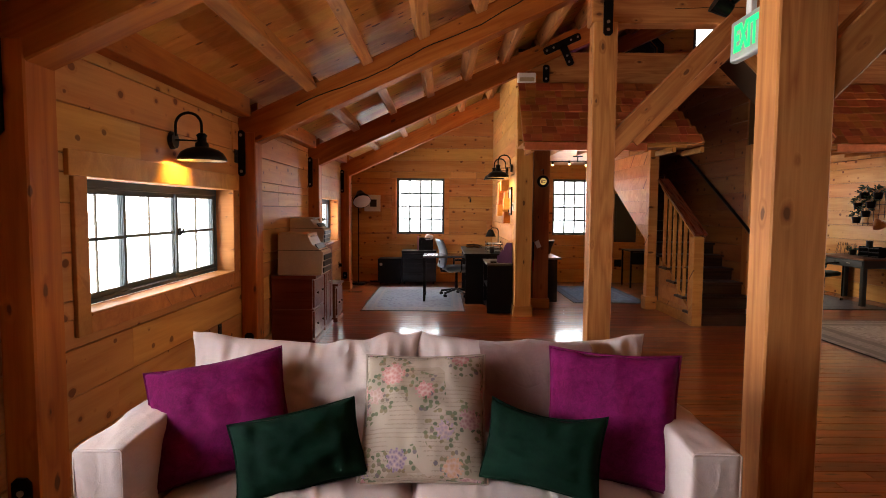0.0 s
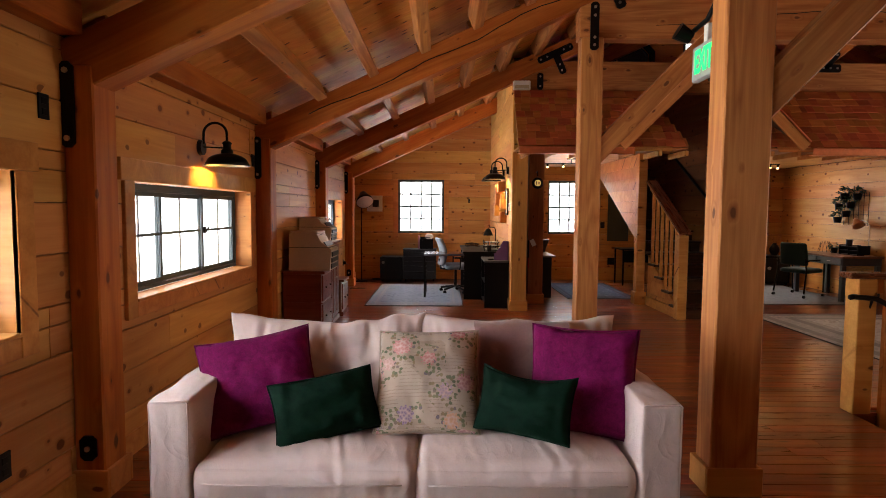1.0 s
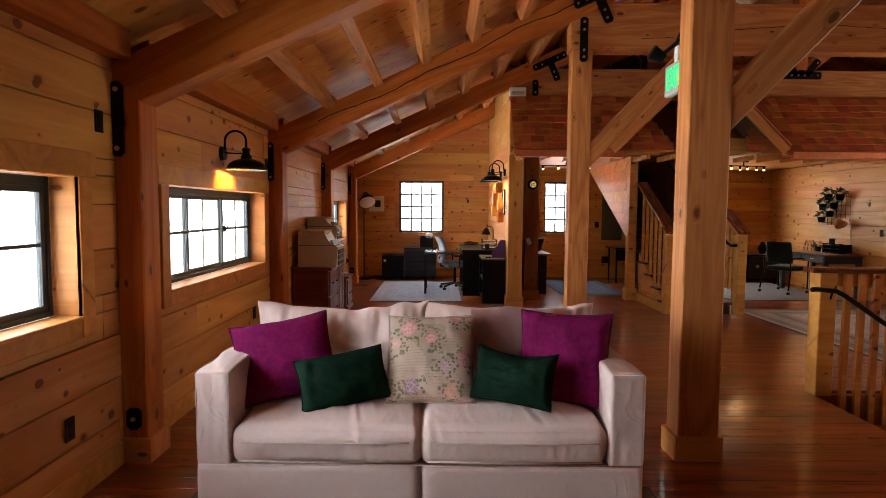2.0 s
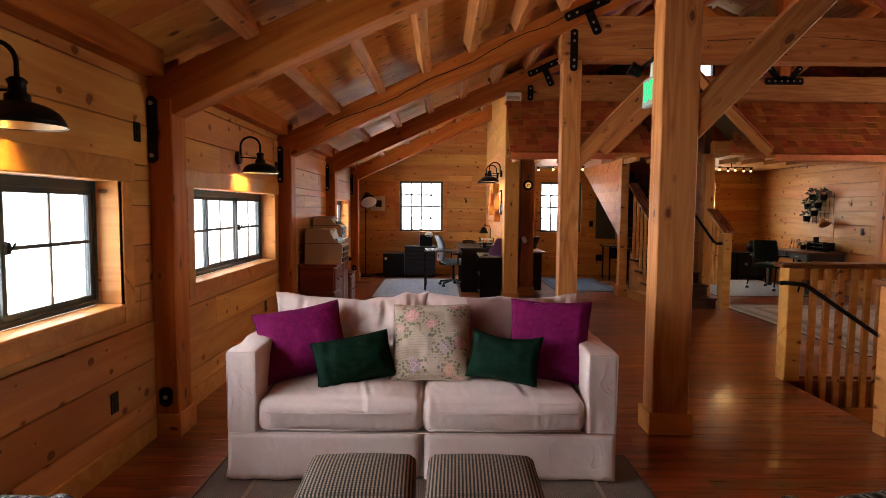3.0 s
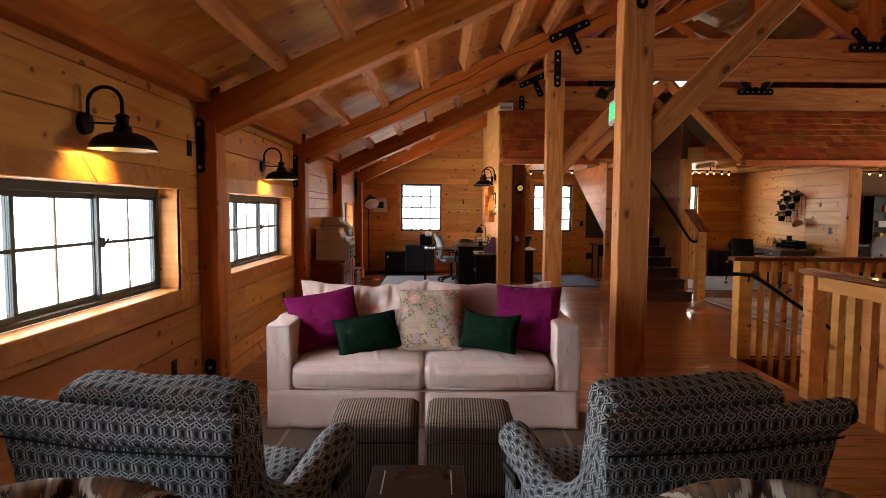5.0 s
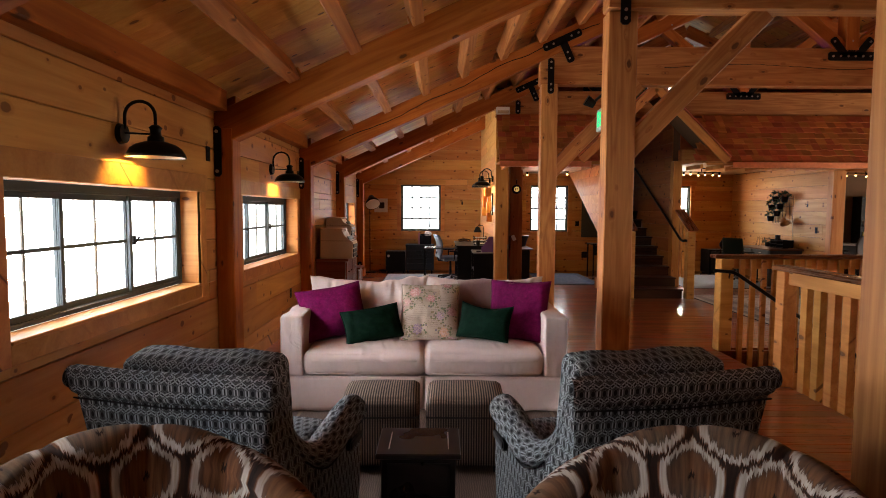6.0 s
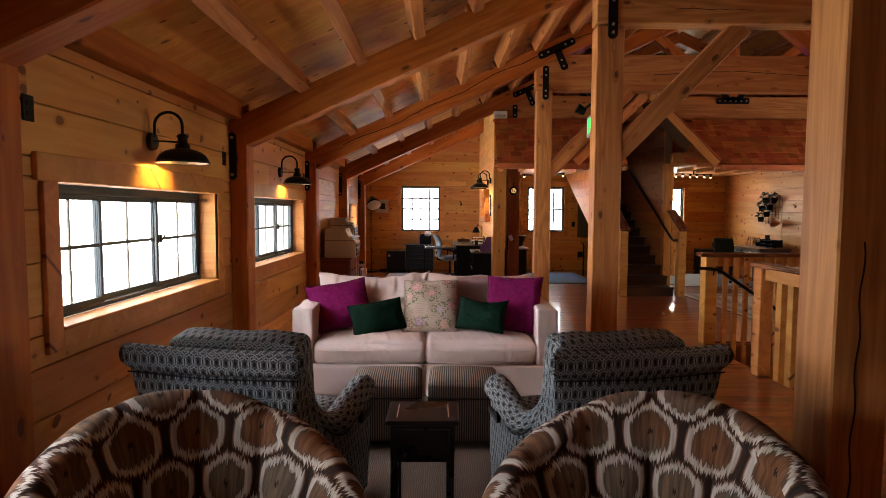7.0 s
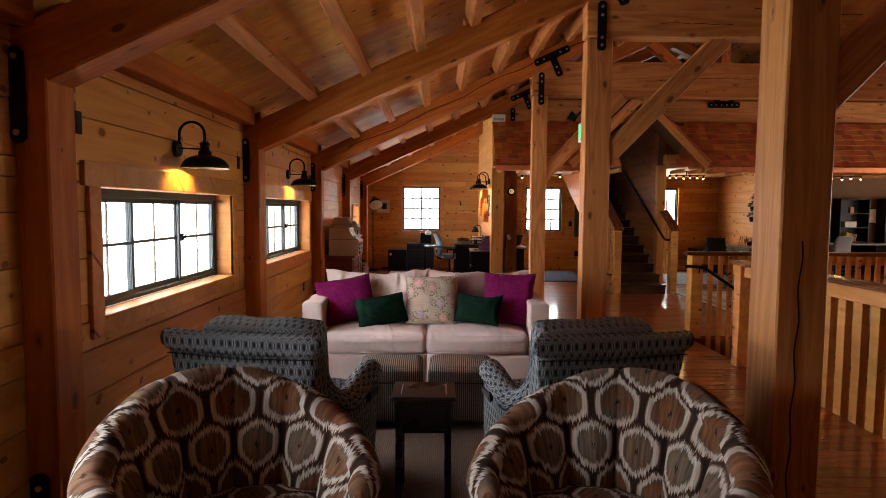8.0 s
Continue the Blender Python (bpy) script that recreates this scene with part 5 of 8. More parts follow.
def rug(name, x0, x1, y0, y1, label, material, fringe=False, tall=0.010):
    t = thing(name, label, "rug", None)
    part("rug_surface", span(x0, x1, y0, y1, 0.0005, tall, 0.004), material, t)
    b = 0.012
    part("binding", join(span(x0 - b, x0, y0 - b, y1 + b, 0.0005, tall + 0.001, 0.003), span(x1, x1 + b, y0 - b, y1 + b, 0.0005, tall + 0.001, 0.003), span(x0, x1, y0 - b, y0, 0.0005, tall + 0.001, 0.003), span(x0, x1, y1, y1 + b, 0.0005, tall + 0.001, 0.003)), M_GREYB, t)
    return t


M_GREYB = plain("rug_binding", (0.07, 0.06, 0.055), 0.9, scale=300)


def woven_rug(name, base, other, scale=26.0, stripes=None):
    """Flat weave with a fine zigzag and faded bands."""
    m, n, l, b = nodes_of(name)
    vec = place_coords(n, l, (1, 1, 1))
    w = n.new("ShaderNodeTexWave")
    l.new(vec, w.inputs["Vector"])
    w.inputs["Scale"].default_value, w.inputs["Distortion"].default_value, w.inputs["Detail"].default_value = scale, 6.0, 2.0
    f = noise_tex(n, l, vec, 7.0, 4, 0.7, 1.5)
    fac = math_node(n, l, "ADD", math_node(n, l, "MULTIPLY", w.outputs["Fac"], 0.4), math_node(n, l, "MULTIPLY", f, 0.6))
    l.new(ramp(n, l, fac, [(0.35, base), (0.65, other)]), b.inputs["Base Color"])
    b.inputs["Roughness"].default_value = 0.95
    bump(n, l, b, math_node(n, l, "ADD", w.outputs["Fac"], noise_tex(n, l, vec, 600.0, 2)), 0.4, 0.003)
    return m


def persian_rug(name, field, motif, border, cell=0.22):
    """A worn oriental carpet: border bands, a lattice of small motifs, faded patches."""
    m, n, l, b = nodes_of(name)
    tc = n.new("ShaderNodeTexCoord")
    sep = n.new("ShaderNodeSeparateXYZ")
    l.new(tc.outputs["Generated"], sep.inputs[0])
    ex = math_node(n, l, "SUBTRACT", 0.5, math_node(n, l, "ABSOLUTE", math_node(n, l, "SUBTRACT", sep.outputs[0], 0.5)))
    ey = math_node(n, l, "SUBTRACT", 0.5, math_node(n, l, "ABSOLUTE", math_node(n, l, "SUBTRACT", sep.outputs[1], 0.5)))
    e = math_node(n, l, "MINIMUM", ex, ey)
    vec = place_coords(n, l, (1, 1, 1))
    v = n.new("ShaderNodeTexVoronoi")
    v.voronoi_dimensions = "2D"
    l.new(vec, v.inputs["Vector"])
    v.inputs["Scale"].default_value, v.inputs["Randomness"].default_value = 1 / cell, 0.35
    ring = math_node(n, l, "GREATER_THAN", math_node(n, l, "PINGPONG", math_node(n, l, "MULTIPLY", v.outputs["Distance"], 5.0), 1.0), 0.55)
    wear = noise_tex(n, l, vec, 4.5, 4, 0.65)
    worn = math_node(n, l, "MULTIPLY", math_node(n, l, "SUBTRACT", wear, 0.35), 3.0, clamp=True)
    col = mix_colour(n, l, math_node(n, l, "MULTIPLY", ring, worn), field, motif)
    band = math_node(n, l, "LESS_THAN", e, 0.12)
    line = math_node(n, l, "GREATER_THAN", math_node(n, l, "PINGPONG", math_node(n, l, "MULTIPLY", e, 34.0), 1.0), 0.6)
    col = mix_colour(n, l, math_node(n, l, "MULTIPLY", band, math_node(n, l, "ADD", 0.45, math_node(n, l, "MULTIPLY", line, 0.45))), col, border)
    fade = noise_tex(n, l, vec, 1.7, 3)
    col = mix_colour(n, l, math_node(n, l, "MULTIPLY", fade, 0.4), col, tuple(min(1, 1.15 * c) for c in field))
    l.new(col, b.inputs["Base Color"])
    b.inputs["Roughness"].default_value = 0.95
    bump(n, l, b, noise_tex(n, l, vec, 500.0, 2), 0.3, 0.003)
    return m


lounge_rug = rug("lounge_rug", -1.19, 1.21, -2.3, 2.16, "brown-grey flat woven rug under the seating", woven_rug("brown_flatweave", (0.085, 0.052, 0.036), (0.150, 0.096, 0.068)))
M_TAN = plain("tan_yarn", (0.24, 0.16, 0.105), 0.95, scale=300)
for x in (-0.93, 0.95):
    part("border_line", span(x - 0.011, x + 0.011, -2.05, 1.93, 0.0102, 0.0135), M_TAN, lounge_rug, "tan woven border line")
for y in (-2.05, 1.93):
    part("border_line", span(-0.917, 0.937, y - 0.011, y + 0.011, 0.0102, 0.0135), M_TAN, lounge_rug, "tan woven border line")



# ---- armchairs ----
def smooth_line(points, steps=5):
    """A curve through those points (Catmull-Rom)."""
    pts = [Vector(p) for p in points]
    out = []
    for i in range(len(pts) - 1):
        p0, p1, p2, p3 = pts[max(i - 1, 0)], pts[i], pts[i + 1], pts[min(i + 2, len(pts) - 1)]
        for k in range(steps):
            f = k / steps
            out.append(0.5 * (2 * p1 + (p2 - p0) * f + (2 * p0 - 5 * p1 + 4 * p2 - p3) * f * f + (3 * p1 - p0 - 3 * p2 + p3) * f ** 3))
    out.append(pts[-1])
    return out


def armchair(m, side, label):
    """A recliner: its arms sweep up into a wide raked back that flares towards its rolled head; it faces +y. side: +1 where the lever is on +x."""
    t = thing("armchair", label, "armchair", m, "patterned armchairs")
    ease = lambda v: max(0.0, min(1.0, v)) ** 2 * (3 - 2 * max(0.0, min(1.0, v)))

    def half(y, z):
        # the back flares with height, the arms stand a little wider and upright
        back = 0.270 + 0.122 * (z / 0.95) ** 1.1
        arm = 0.395 + 0.012 * (z / 0.6)
        return back + (arm - back) * ease((y + 0.38) / 0.36)

    # sweep of the side's upper edge: from the head of the back down to the seat and out to the front
    sweep = smooth_line([(0, -0.445, 0.925), (0, -0.385, 0.900), (0, -0.315, 0.800), (0, -0.235, 0.680), (0, -0.13, 0.590), (0, -0.01, 0.560), (0, 0.13, 0.578), (0, 0.27, 0.603), (0, 0.375, 0.605)], 6)
    for s in (-1, 1):
        # upright side: foot to sweep, a thick padded sheet
        bm = bmesh.new()
        rows = 12
        cols = []
        for i, p in enumerate(sweep):
            f = i / (len(sweep) - 1)
            foot_y = -0.345 + 0.715 * f
            col = [[], []]
            for j in range(rows + 1):
                g = j / rows
                y = foot_y + (p.y - foot_y) * g ** 1.3
                z = 0.035 + (p.z - 0.02 - 0.035) * g
                x = half(y, z) + 0.008 * math.sin(math.pi * g)
                col[0].append(bm.verts.new((s * x, y, z)))
                col[1].append(bm.verts.new((s * (x - 0.10), y, z)))
            cols.append(col)
        for c0, c1 in zip(cols, cols[1:]):
            for q in (0, 1):
                for j in range(rows):
                    bm.faces.new((c0[q][j], c1[q][j], c1[q][j + 1], c0[q][j + 1]))
            bm.faces.new((c0[0][0], c0[1][0], c1[1][0], c1[0][0]))
            bm.faces.new((c0[0][-1], c1[0][-1], c1[1][-1], c0[1][-1]))
        for c in (cols[0], cols[-1]):
            for j in range(rows):
                bm.faces.new((c[0][j], c[0][j + 1], c[1][j + 1], c[1][j]))
        bmesh.ops.recalc_face_normals(bm, faces=bm.faces)
        soft_part("arm_panel", bm, M_OCT, t)
        # the padded roll on the sweep: thin at the wing, full at the arm
        wing = [(s * (half(p.y, p.z) - 0.032), p.y, p.z - 0.024) for p in sweep]
        roll = bmesh.new()
        rings = []
        for i, p in enumerate(wing):
            q = Vector(wing[min(i + 1, len(wing) - 1)]) - Vector(wing[max(i - 1, 0)])
            q.normalize()
            ux = Vector((1, 0, 0))
            uz = q.cross(ux).normalized()
            r = 0.034 + 0.036 * ease((sweep[i].y + 0.30) / 0.35)
            if i == len(wing) - 1:
                r *= 0.80
            rings.append([roll.verts.new(Vector(p) + r * (math.cos(2 * math.pi * k / 20) * ux + math.sin(2 * math.pi * k / 20) * uz)) for k in range(20)])
        lay = roll.loops.layers.uv.new("UVMap")
        run = 0.0
        for i, (a, b) in enumerate(zip(rings, rings[1:])):
            step = (Vector(wing[i + 1]) - Vector(wing[i])).length
            for k in range(20):
                fc = roll.faces.new((a[k], a[(k + 1) % 20], b[(k + 1) % 20], b[k]))
                for lp, uv in zip(fc.loops, ((k, run), (k + 1, run), (k + 1, run + step), (k, run + step))):
                    lp[lay].uv = (uv[0] * 0.0204, uv[1])
            run += step
        roll.faces.new(rings[0][::-1])
        roll.faces.new(rings[-1])
        bmesh.ops.recalc_face_normals(roll, faces=roll.faces)
        part("arm_roll", roll, M_OCT, t, "", None, True)
        front = part("arm_front", moved(lathe([(0.0, 0.026), (0.030, 0.022), (0.052, 0.010), (0.060, -0.012)], 20), Matrix.Translation((s * (half(0.375, 0.6) - 0.032), 0.376, 0.581)) @ Matrix.Rotation(-math.pi / 2, 4, "X")), M_OCT, t, "", None, True)
        box_uv(front.data)
        part("arm_welt", tube([(s * (half(p.y, p.z) + 0.010), p.y + 0.015, p.z - 0.085) for p in sweep[20:]], 0.004, 6), M_OCT, t)
    # raked outer back between the sides
    back = bmesh.new()
    nx, nz = 22, 14
    face = [[], []]
    for i in range(nx + 1):
        for q in (0, 1):
            col = []
            for j in range(nz + 1):
                g = j / nz
                z = 0.035 + 0.88 * g
                y = -0.350 - 0.100 * g ** 1.2 + (0.11 if q else 0) - 0.010 * math.sin(math.pi * g)
                u = 2 * i / nx - 1
                col.append(back.verts.new((half(-0.45, z) * 0.995 * u, y + 0.010 * u * u, z)))
            face[q].append(col)
    for q in (0, 1):
        for c0, c1 in zip(face[q], face[q][1:]):
            for j in range(nz):
                back.faces.new((c0[j], c1[j], c1[j + 1], c0[j + 1]))
    for c in (0, -1):
        for j in range(nz):
            back.faces.new((face[0][c][j], face[0][c][j + 1], face[1][c][j + 1], face[1][c][j]))
    for i in range(nx):
        for j in (0, -1):
            back.faces.new((face[0][i][j], face[1][i][j], face[1][i + 1][j], face[0][i + 1][j]))
    bmesh.ops.recalc_face_normals(back, faces=back.faces)
    soft_part("back", back, M_OCT, t)
    # rolled head of the back, with a seam beneath it
    head = soft_box(0.80, 0.062, 0.105, 0.028, 0.0, 26, 0.003, 5.0, 4.0)
    for v in head.verts:
        v.co.z -= 0.010 * (1 - (v.co.x / 0.40) ** 2)
        v.co.x *= 1 + 0.35 * v.co.z
    soft_part("back_roll", head, M_OCT, t, "", pose(0, -0.444, 0.916, 4, 0, 0))
    part("back_seam", tube([(-0.380, -0.455, 0.850), (0, -0.470, 0.842), (0.380, -0.455, 0.850)], 0.0035, 6), M_OCT, t)
    for s in (-1, 1):
        button = part("roll_button", moved(lathe([(0.0, 0.008), (0.025, 0.006), (0.040, -0.004)], 16), Matrix.Translation((s * 0.402, -0.444, 0.924)) @ Matrix.Rotation(s * math.pi / 2, 4, "Y")), M_OCT, t, "", None, True)
        box_uv(button.data)
    # loose back cushion with two humps
    c = soft_box(0.60, 0.17, 0.575, 0.040, 0.0, 28, 0.008, 4.0, 6.0, 0.012)
    for v in c.verts:
        if v.co.z > 0.1:
            v.co.z += 0.004 * math.cos(v.co.x / 0.30 * math.pi * 2 + math.pi) * (v.co.z / 0.28)
    soft_part("back_cushion", c, M_OCT, t, "", pose(side * 0.045, -0.265, 0.712, 9, 0, 0))
    soft_part("seat_cushion", soft_box(0.55, 0.60, 0.17, 0.06, 0.02, 14, 0.006, 4.0, 9.0), M_OCT, t, "", pose(0, 0.12, 0.425))
    soft_part("front_panel", soft_box(0.58, 0.60, 0.31, 0.02, 0.0, 10, 0.002, 3.0, 1.0), M_OCT, t, "", pose(0, 0.07, 0.195))
    part("lever", join(box(0.02, 0.16, 0.035, 0.006, (side * 0.422, 0.27, 0.47)), cylinder(0.03, 0.03, 0.02, (side * 0.418, 0.21, 0.47), 14, "X")), M_IRON, t, "dark recliner lever")
    for x in (-0.28, 0.28):
        for y in (-0.27, 0.31):
            part("foot", cylinder(0.02, 0.026, 0.034, (x, y, 0.017), 10), M_BLACK, t)
    return t


armchair(pose(-0.745, -0.022, 0, 0, 0, -11), 1, "blue-black octagon patterned recliner armchair facing the sofa")
armchair(pose(0.850, -0.010, 0, 0, 0, 11), -1, "blue-black octagon patterned recliner armchair facing the sofa")


def barrel_chair(m, label):
    """A channel-backed barrel chair; it faces -y before it is turned."""
    t = thing("barrel_chair", label, "armchair", m, "barrel chairs")
    R, TH = 0.452, 0.12
    n, rows = 190, 14
    A = radians(118)
    bm = bmesh.new()
    uvs = {}

    def height(a):
        f = abs(a) / A
        return 0.862 - 0.31 * (max(0.0, f - 0.10) / 0.90) ** 1.3

    rings = []
    stops = [(-A + 2 * A * i / n, 1.0) for i in range(n + 1)]
    bend = [(A + 0.15 * math.sin(math.pi * k / 12), math.cos(math.pi * k / 12)) for k in range(1, 6)]
    stops = [(-a, c) for a, c in bend[::-1]] + stops + bend
    for a, shrink in stops:
        top = height(max(-A, min(A, a)))
        ch = abs(math.cos(math.pi * a / radians(32)))
        puff = 0.070 * ch ** 0.6
        prof = []
        # inside from the seat up, over the rounded rim, down the outside
        for j in range(rows + 1):
            f = j / rows
            lean = 0.075 * f
            prof.append((R - TH + lean - puff * math.sin(math.pi * (0.15 + 0.8 * f)), 0.28 + (top - 0.065 - 0.28) * f))
        for j in range(1, 8):
            g = math.pi * j / 8
            prof.append((R - TH + 0.075 + TH * 0.5 * (1 - math.cos(g)) - puff * 0.45 * math.cos(g / 2), top - 0.065 + 0.065 * math.sin(g) + puff * 0.35 * math.sin(g)))
        for j in range(5):
            f = 1 - j / 4
            prof.append((R + 0.075 * f - 0.02, 0.10 + (top - 0.065 - 0.10) * f))
        length = 0.0
        col = []
        prev = None
        for r, z in prof:
            r = R - 0.03 + (r - R + 0.03) * (0.25 + 0.75 * shrink)
            z -= 0.075 * (1 - shrink) * (z / top)
            if prev:
                length += math.hypot(r - prev[0], z - prev[1])
            prev = (r, z)
            v = bm.verts.new((r * math.sin(a), r * math.cos(a) * 0.98, z))
            uvs[v] = (a * 0.2 / radians(32), length + 0.05)
            col.append(v)
        rings.append(col)
    lay = bm.loops.layers.uv.new("UVMap")
    for a, b in zip(rings, rings[1:]):
        for j in range(len(a) - 1):
            f = bm.faces.new((a[j], a[j + 1], b[j + 1], b[j]))
            for lp in f.loops:
                lp[lay].uv = uvs[lp.vert]
    for col in (rings[0], rings[-1]):
        f = bm.faces.new(col)
        for lp in f.loops:
            lp[lay].uv = (lp.vert.co.y, lp.vert.co.z)
    bmesh.ops.recalc_face_normals(bm, faces=bm.faces)
    part("shell", bm, M_IKAT, t, "channel-tufted back and arms", None, True)
    # seat cushion, round at the back
    seat = lathe([(0.0, 0.0), (0.28, 0.0), (0.345, 0.02), (0.365, 0.07), (0.345, 0.125), (0.27, 0.15), (0.0, 0.165)], 40)
    for v in seat.verts:
        if v.co.y < 0:
            v.co.y *= 1.18
    soft_part("seat_cushion", seat, M_IKAT, t, "", pose(0, -0.03, 0.272))
    part("base", moved(lathe([(0.0, 0.0), (0.36, 0.0), (0.40, 0.05), (0.40, 0.26), (0.0, 0.27)], 40), Matrix.Translation((0, -0.02, 0.03))), M_IKAT, t, "", None, True)
    part("plinth", cylinder(0.30, 0.30, 0.03, (0, 0, 0.015), 32), M_BLACK, t, "dark swivel plinth")
    return t


barrel_chair(pose(-0.615, -1.12, 0, 0, 0, 39), "barrel chair in brown and cream ikat cloth")
barrel_chair(pose(0.715, -1.12, 0, 0, 0, -38), "barrel chair in brown and cream ikat cloth")

# ---- lamps ----
M_BULB = glowing("warm_bulb", (1.0, 0.62, 0.22), 7.0)
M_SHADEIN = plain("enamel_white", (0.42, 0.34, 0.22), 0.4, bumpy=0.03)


def barn_sconce(m, label):
    """A gooseneck barn lamp; it reaches out along +x from the wall."""
    t = thing("wall_sconce", label, "wall lamp", m, "gooseneck wall lamps")
    part("wall_plate", cylinder(0.062, 0.055, 0.03, (0.016, 0, 0.13), 24, "X"), M_IRON, t)
    arc = [(0.03, 0, 0.16), (0.032, 0, 0.22)]
    for k in range(13):
        a = math.pi * (1 - k / 12)
        arc.append((0.122 + 0.09 * math.cos(a), 0, 0.235 + 0.085 * math.sin(a)))
    arc.append((0.212, 0, 0.18))
    part("gooseneck", tube(arc, 0.010, 10), M_IRON, t, "", None, True)
    part("stay", tube([(0.03, 0, 0.135), (0.20, 0, 0.128)], 0.006, 8), M_IRON, t, "", None, True)
    part("collar", moved(lathe([(0.0, 0.185), (0.022, 0.18), (0.038, 0.165), (0.030, 0.15), (0.032, 0.12), (0.045, 0.11), (0.046, 0.085)], 24), Matrix.Translation((0.212, 0, 0))), M_IRON, t, "", None, True)
    sh = part("shade", moved(lathe([(0.046, 0.085), (0.07, 0.08), (0.11, 0.066), (0.14, 0.045), (0.158, 0.015), (0.168, -0.01), (0.164, -0.008), (0.152, 0.015), (0.135, 0.040), (0.105, 0.06), (0.04, 0.075)], 36), Matrix.Translation((0.212, 0, 0))), M_IRON, t, "black domed metal shade", None, True)
    part("liner", moved(lathe([(0.160, -0.006), (0.149, 0.015), (0.132, 0.038), (0.102, 0.057), (0.03, 0.07)], 36), Matrix.Translation((0.212, 0, 0))), M_SHADEIN, sh, "pale enamel inside", None, True)
    part("bulb", moved(lathe([(0.0, 0.040), (0.016, 0.044), (0.022, 0.056), (0.016, 0.070), (0.010, 0.085)], 14), Matrix.Translation((0.212, 0, 0))), M_BULB, t, "lit warm bulb", None, True)
    return t


for y in (-1.95, 1.03, 4.08):
    barn_sconce(pose(LEFT, y, 1.835), "black gooseneck barn lamp lit over a window")
    hooded_lamp("sconce_glow", (LEFT + 0.205, y, 1.862), (LEFT, y, 1.68), 27.0, (1.0, 0.54, 0.12))
for y in (8.62, 9.25):
    barn_sconce(pose(1.119, y, 1.985, 0, 0, 180), "black gooseneck barn lamp lit on the plank wall")
    hooded_lamp("sconce_glow", (1.119 - 0.205, y, 2.012), (1.119, y, 1.72), 42.0, (1.0, 0.60, 0.20))


def track_light(m, label, n=5):
    """A short ceiling bar with small turned bulbs."""
    t = thing("track_light", label, "ceiling lamp", m, "ceiling bar lamps")
    part("canopy", box(0.16, 0.07, 0.02, 0.005, (0, 0, 0.15)), M_IRON, t)
    part("stem", cylinder(0.01, 0.01, 0.07, (0, 0, 0.105), 10), M_IRON, t)
    part("bar", tube([(-0.46, 0, 0.07), (0.46, 0, 0.07)], 0.009, 8), M_IRON, t)
    for k in range(n):
        x = -0.42 + 0.84 * k / (n - 1)
        dz = (0.0, 0.012, -0.01, 0.008, 0.0, -0.006)[k % 6]
        s = part("socket", cylinder(0.016, 0.022, 0.05, (x, -0.02 + 0.02 * (k % 2), 0.045 + dz), 10), M_IRON, t)
        part("bulb", moved(lathe([(0.0, -0.022), (0.013, -0.018), (0.02, -0.004), (0.015, 0.012), (0.0, 0.02)], 14), Matrix.Translation((x, -0.02 + 0.02 * (k % 2), 0.01 + dz))), M_BULB, s, "lit warm bulb", None, True)
    return t


track_light(pose(5.62, 9.8, 2.27, 0, 0, 10), "black ceiling bar with six glowing bulbs", 6)
point_lamp("bar_glow", (5.62, 9.75, 2.12), 1.4, (1.0, 0.60, 0.24), 0.16)
track_light(pose(9.1, 9.8, 2.27), "black ceiling bar with glowing bulbs over the far desk", 5)
point_lamp("bar_glow", (9.1, 9.75, 2.12), 5, (1.0, 0.60, 0.24), 0.06)
track_light(pose(2.40, 10.0, 2.27, 0, 0, -12), "black ceiling bar with glowing bulbs in the inner room", 4)
point_lamp("bar_glow", (2.40, 9.95, 2.12), 19, (1.0, 0.60, 0.24), 0.06)
point_lamp("downstairs_glow", (4.9, 1.0, -1.4), 40, (1.0, 0.62, 0.28), 0.08)


def pendant_below():
    t = thing("pendant_lamp", "plain lit pendant lamp on the floor below", "pendant lamp", pose(4.9, 1.0, -1.4))
    part("shade", lathe([(0.03, 0.26), (0.14, 0.14), (0.14, 0.13), (0.03, 0.25)], 24), M_IRON, t)
    part("cord", cylinder(0.005, 0.005, 0.9, (0, 0, 0.70), 8), M_IRON, t)
    return t


pendant_below()
# the storey below, seen through the stairwell
structure("floor_below", span(2.6, 7.2, -2.2, 4.4, -3.1, -3.0), M_FLOORJ, "brown board floor of the storey below", "floor")
for p in ((2.6, 7.2, 4.3, 4.4), (2.6, 7.2, -2.2, -2.1), (2.6, 2.7, -2.1, 4.3), (7.1, 7.2, -2.1, 4.3)):
    structure("wall_below", span(*p, -3.0, -0.25), M_TRIM, "pine wall of the storey below", "wall")
structure("trim", join(span(WELL[0] - 0.02, WELL[0], WELL[2], WELL[3], -0.25, -0.001), span(WELL[0], WELL[1], WELL[3], WELL[3] + 0.02, -0.25, -0.001), span(WELL[1], WELL[1] + 0.02, WELL[2], WELL[3], -0.25, -0.001)), M_REDBEAM, "red-brown edge boards of the stairwell", "trim")


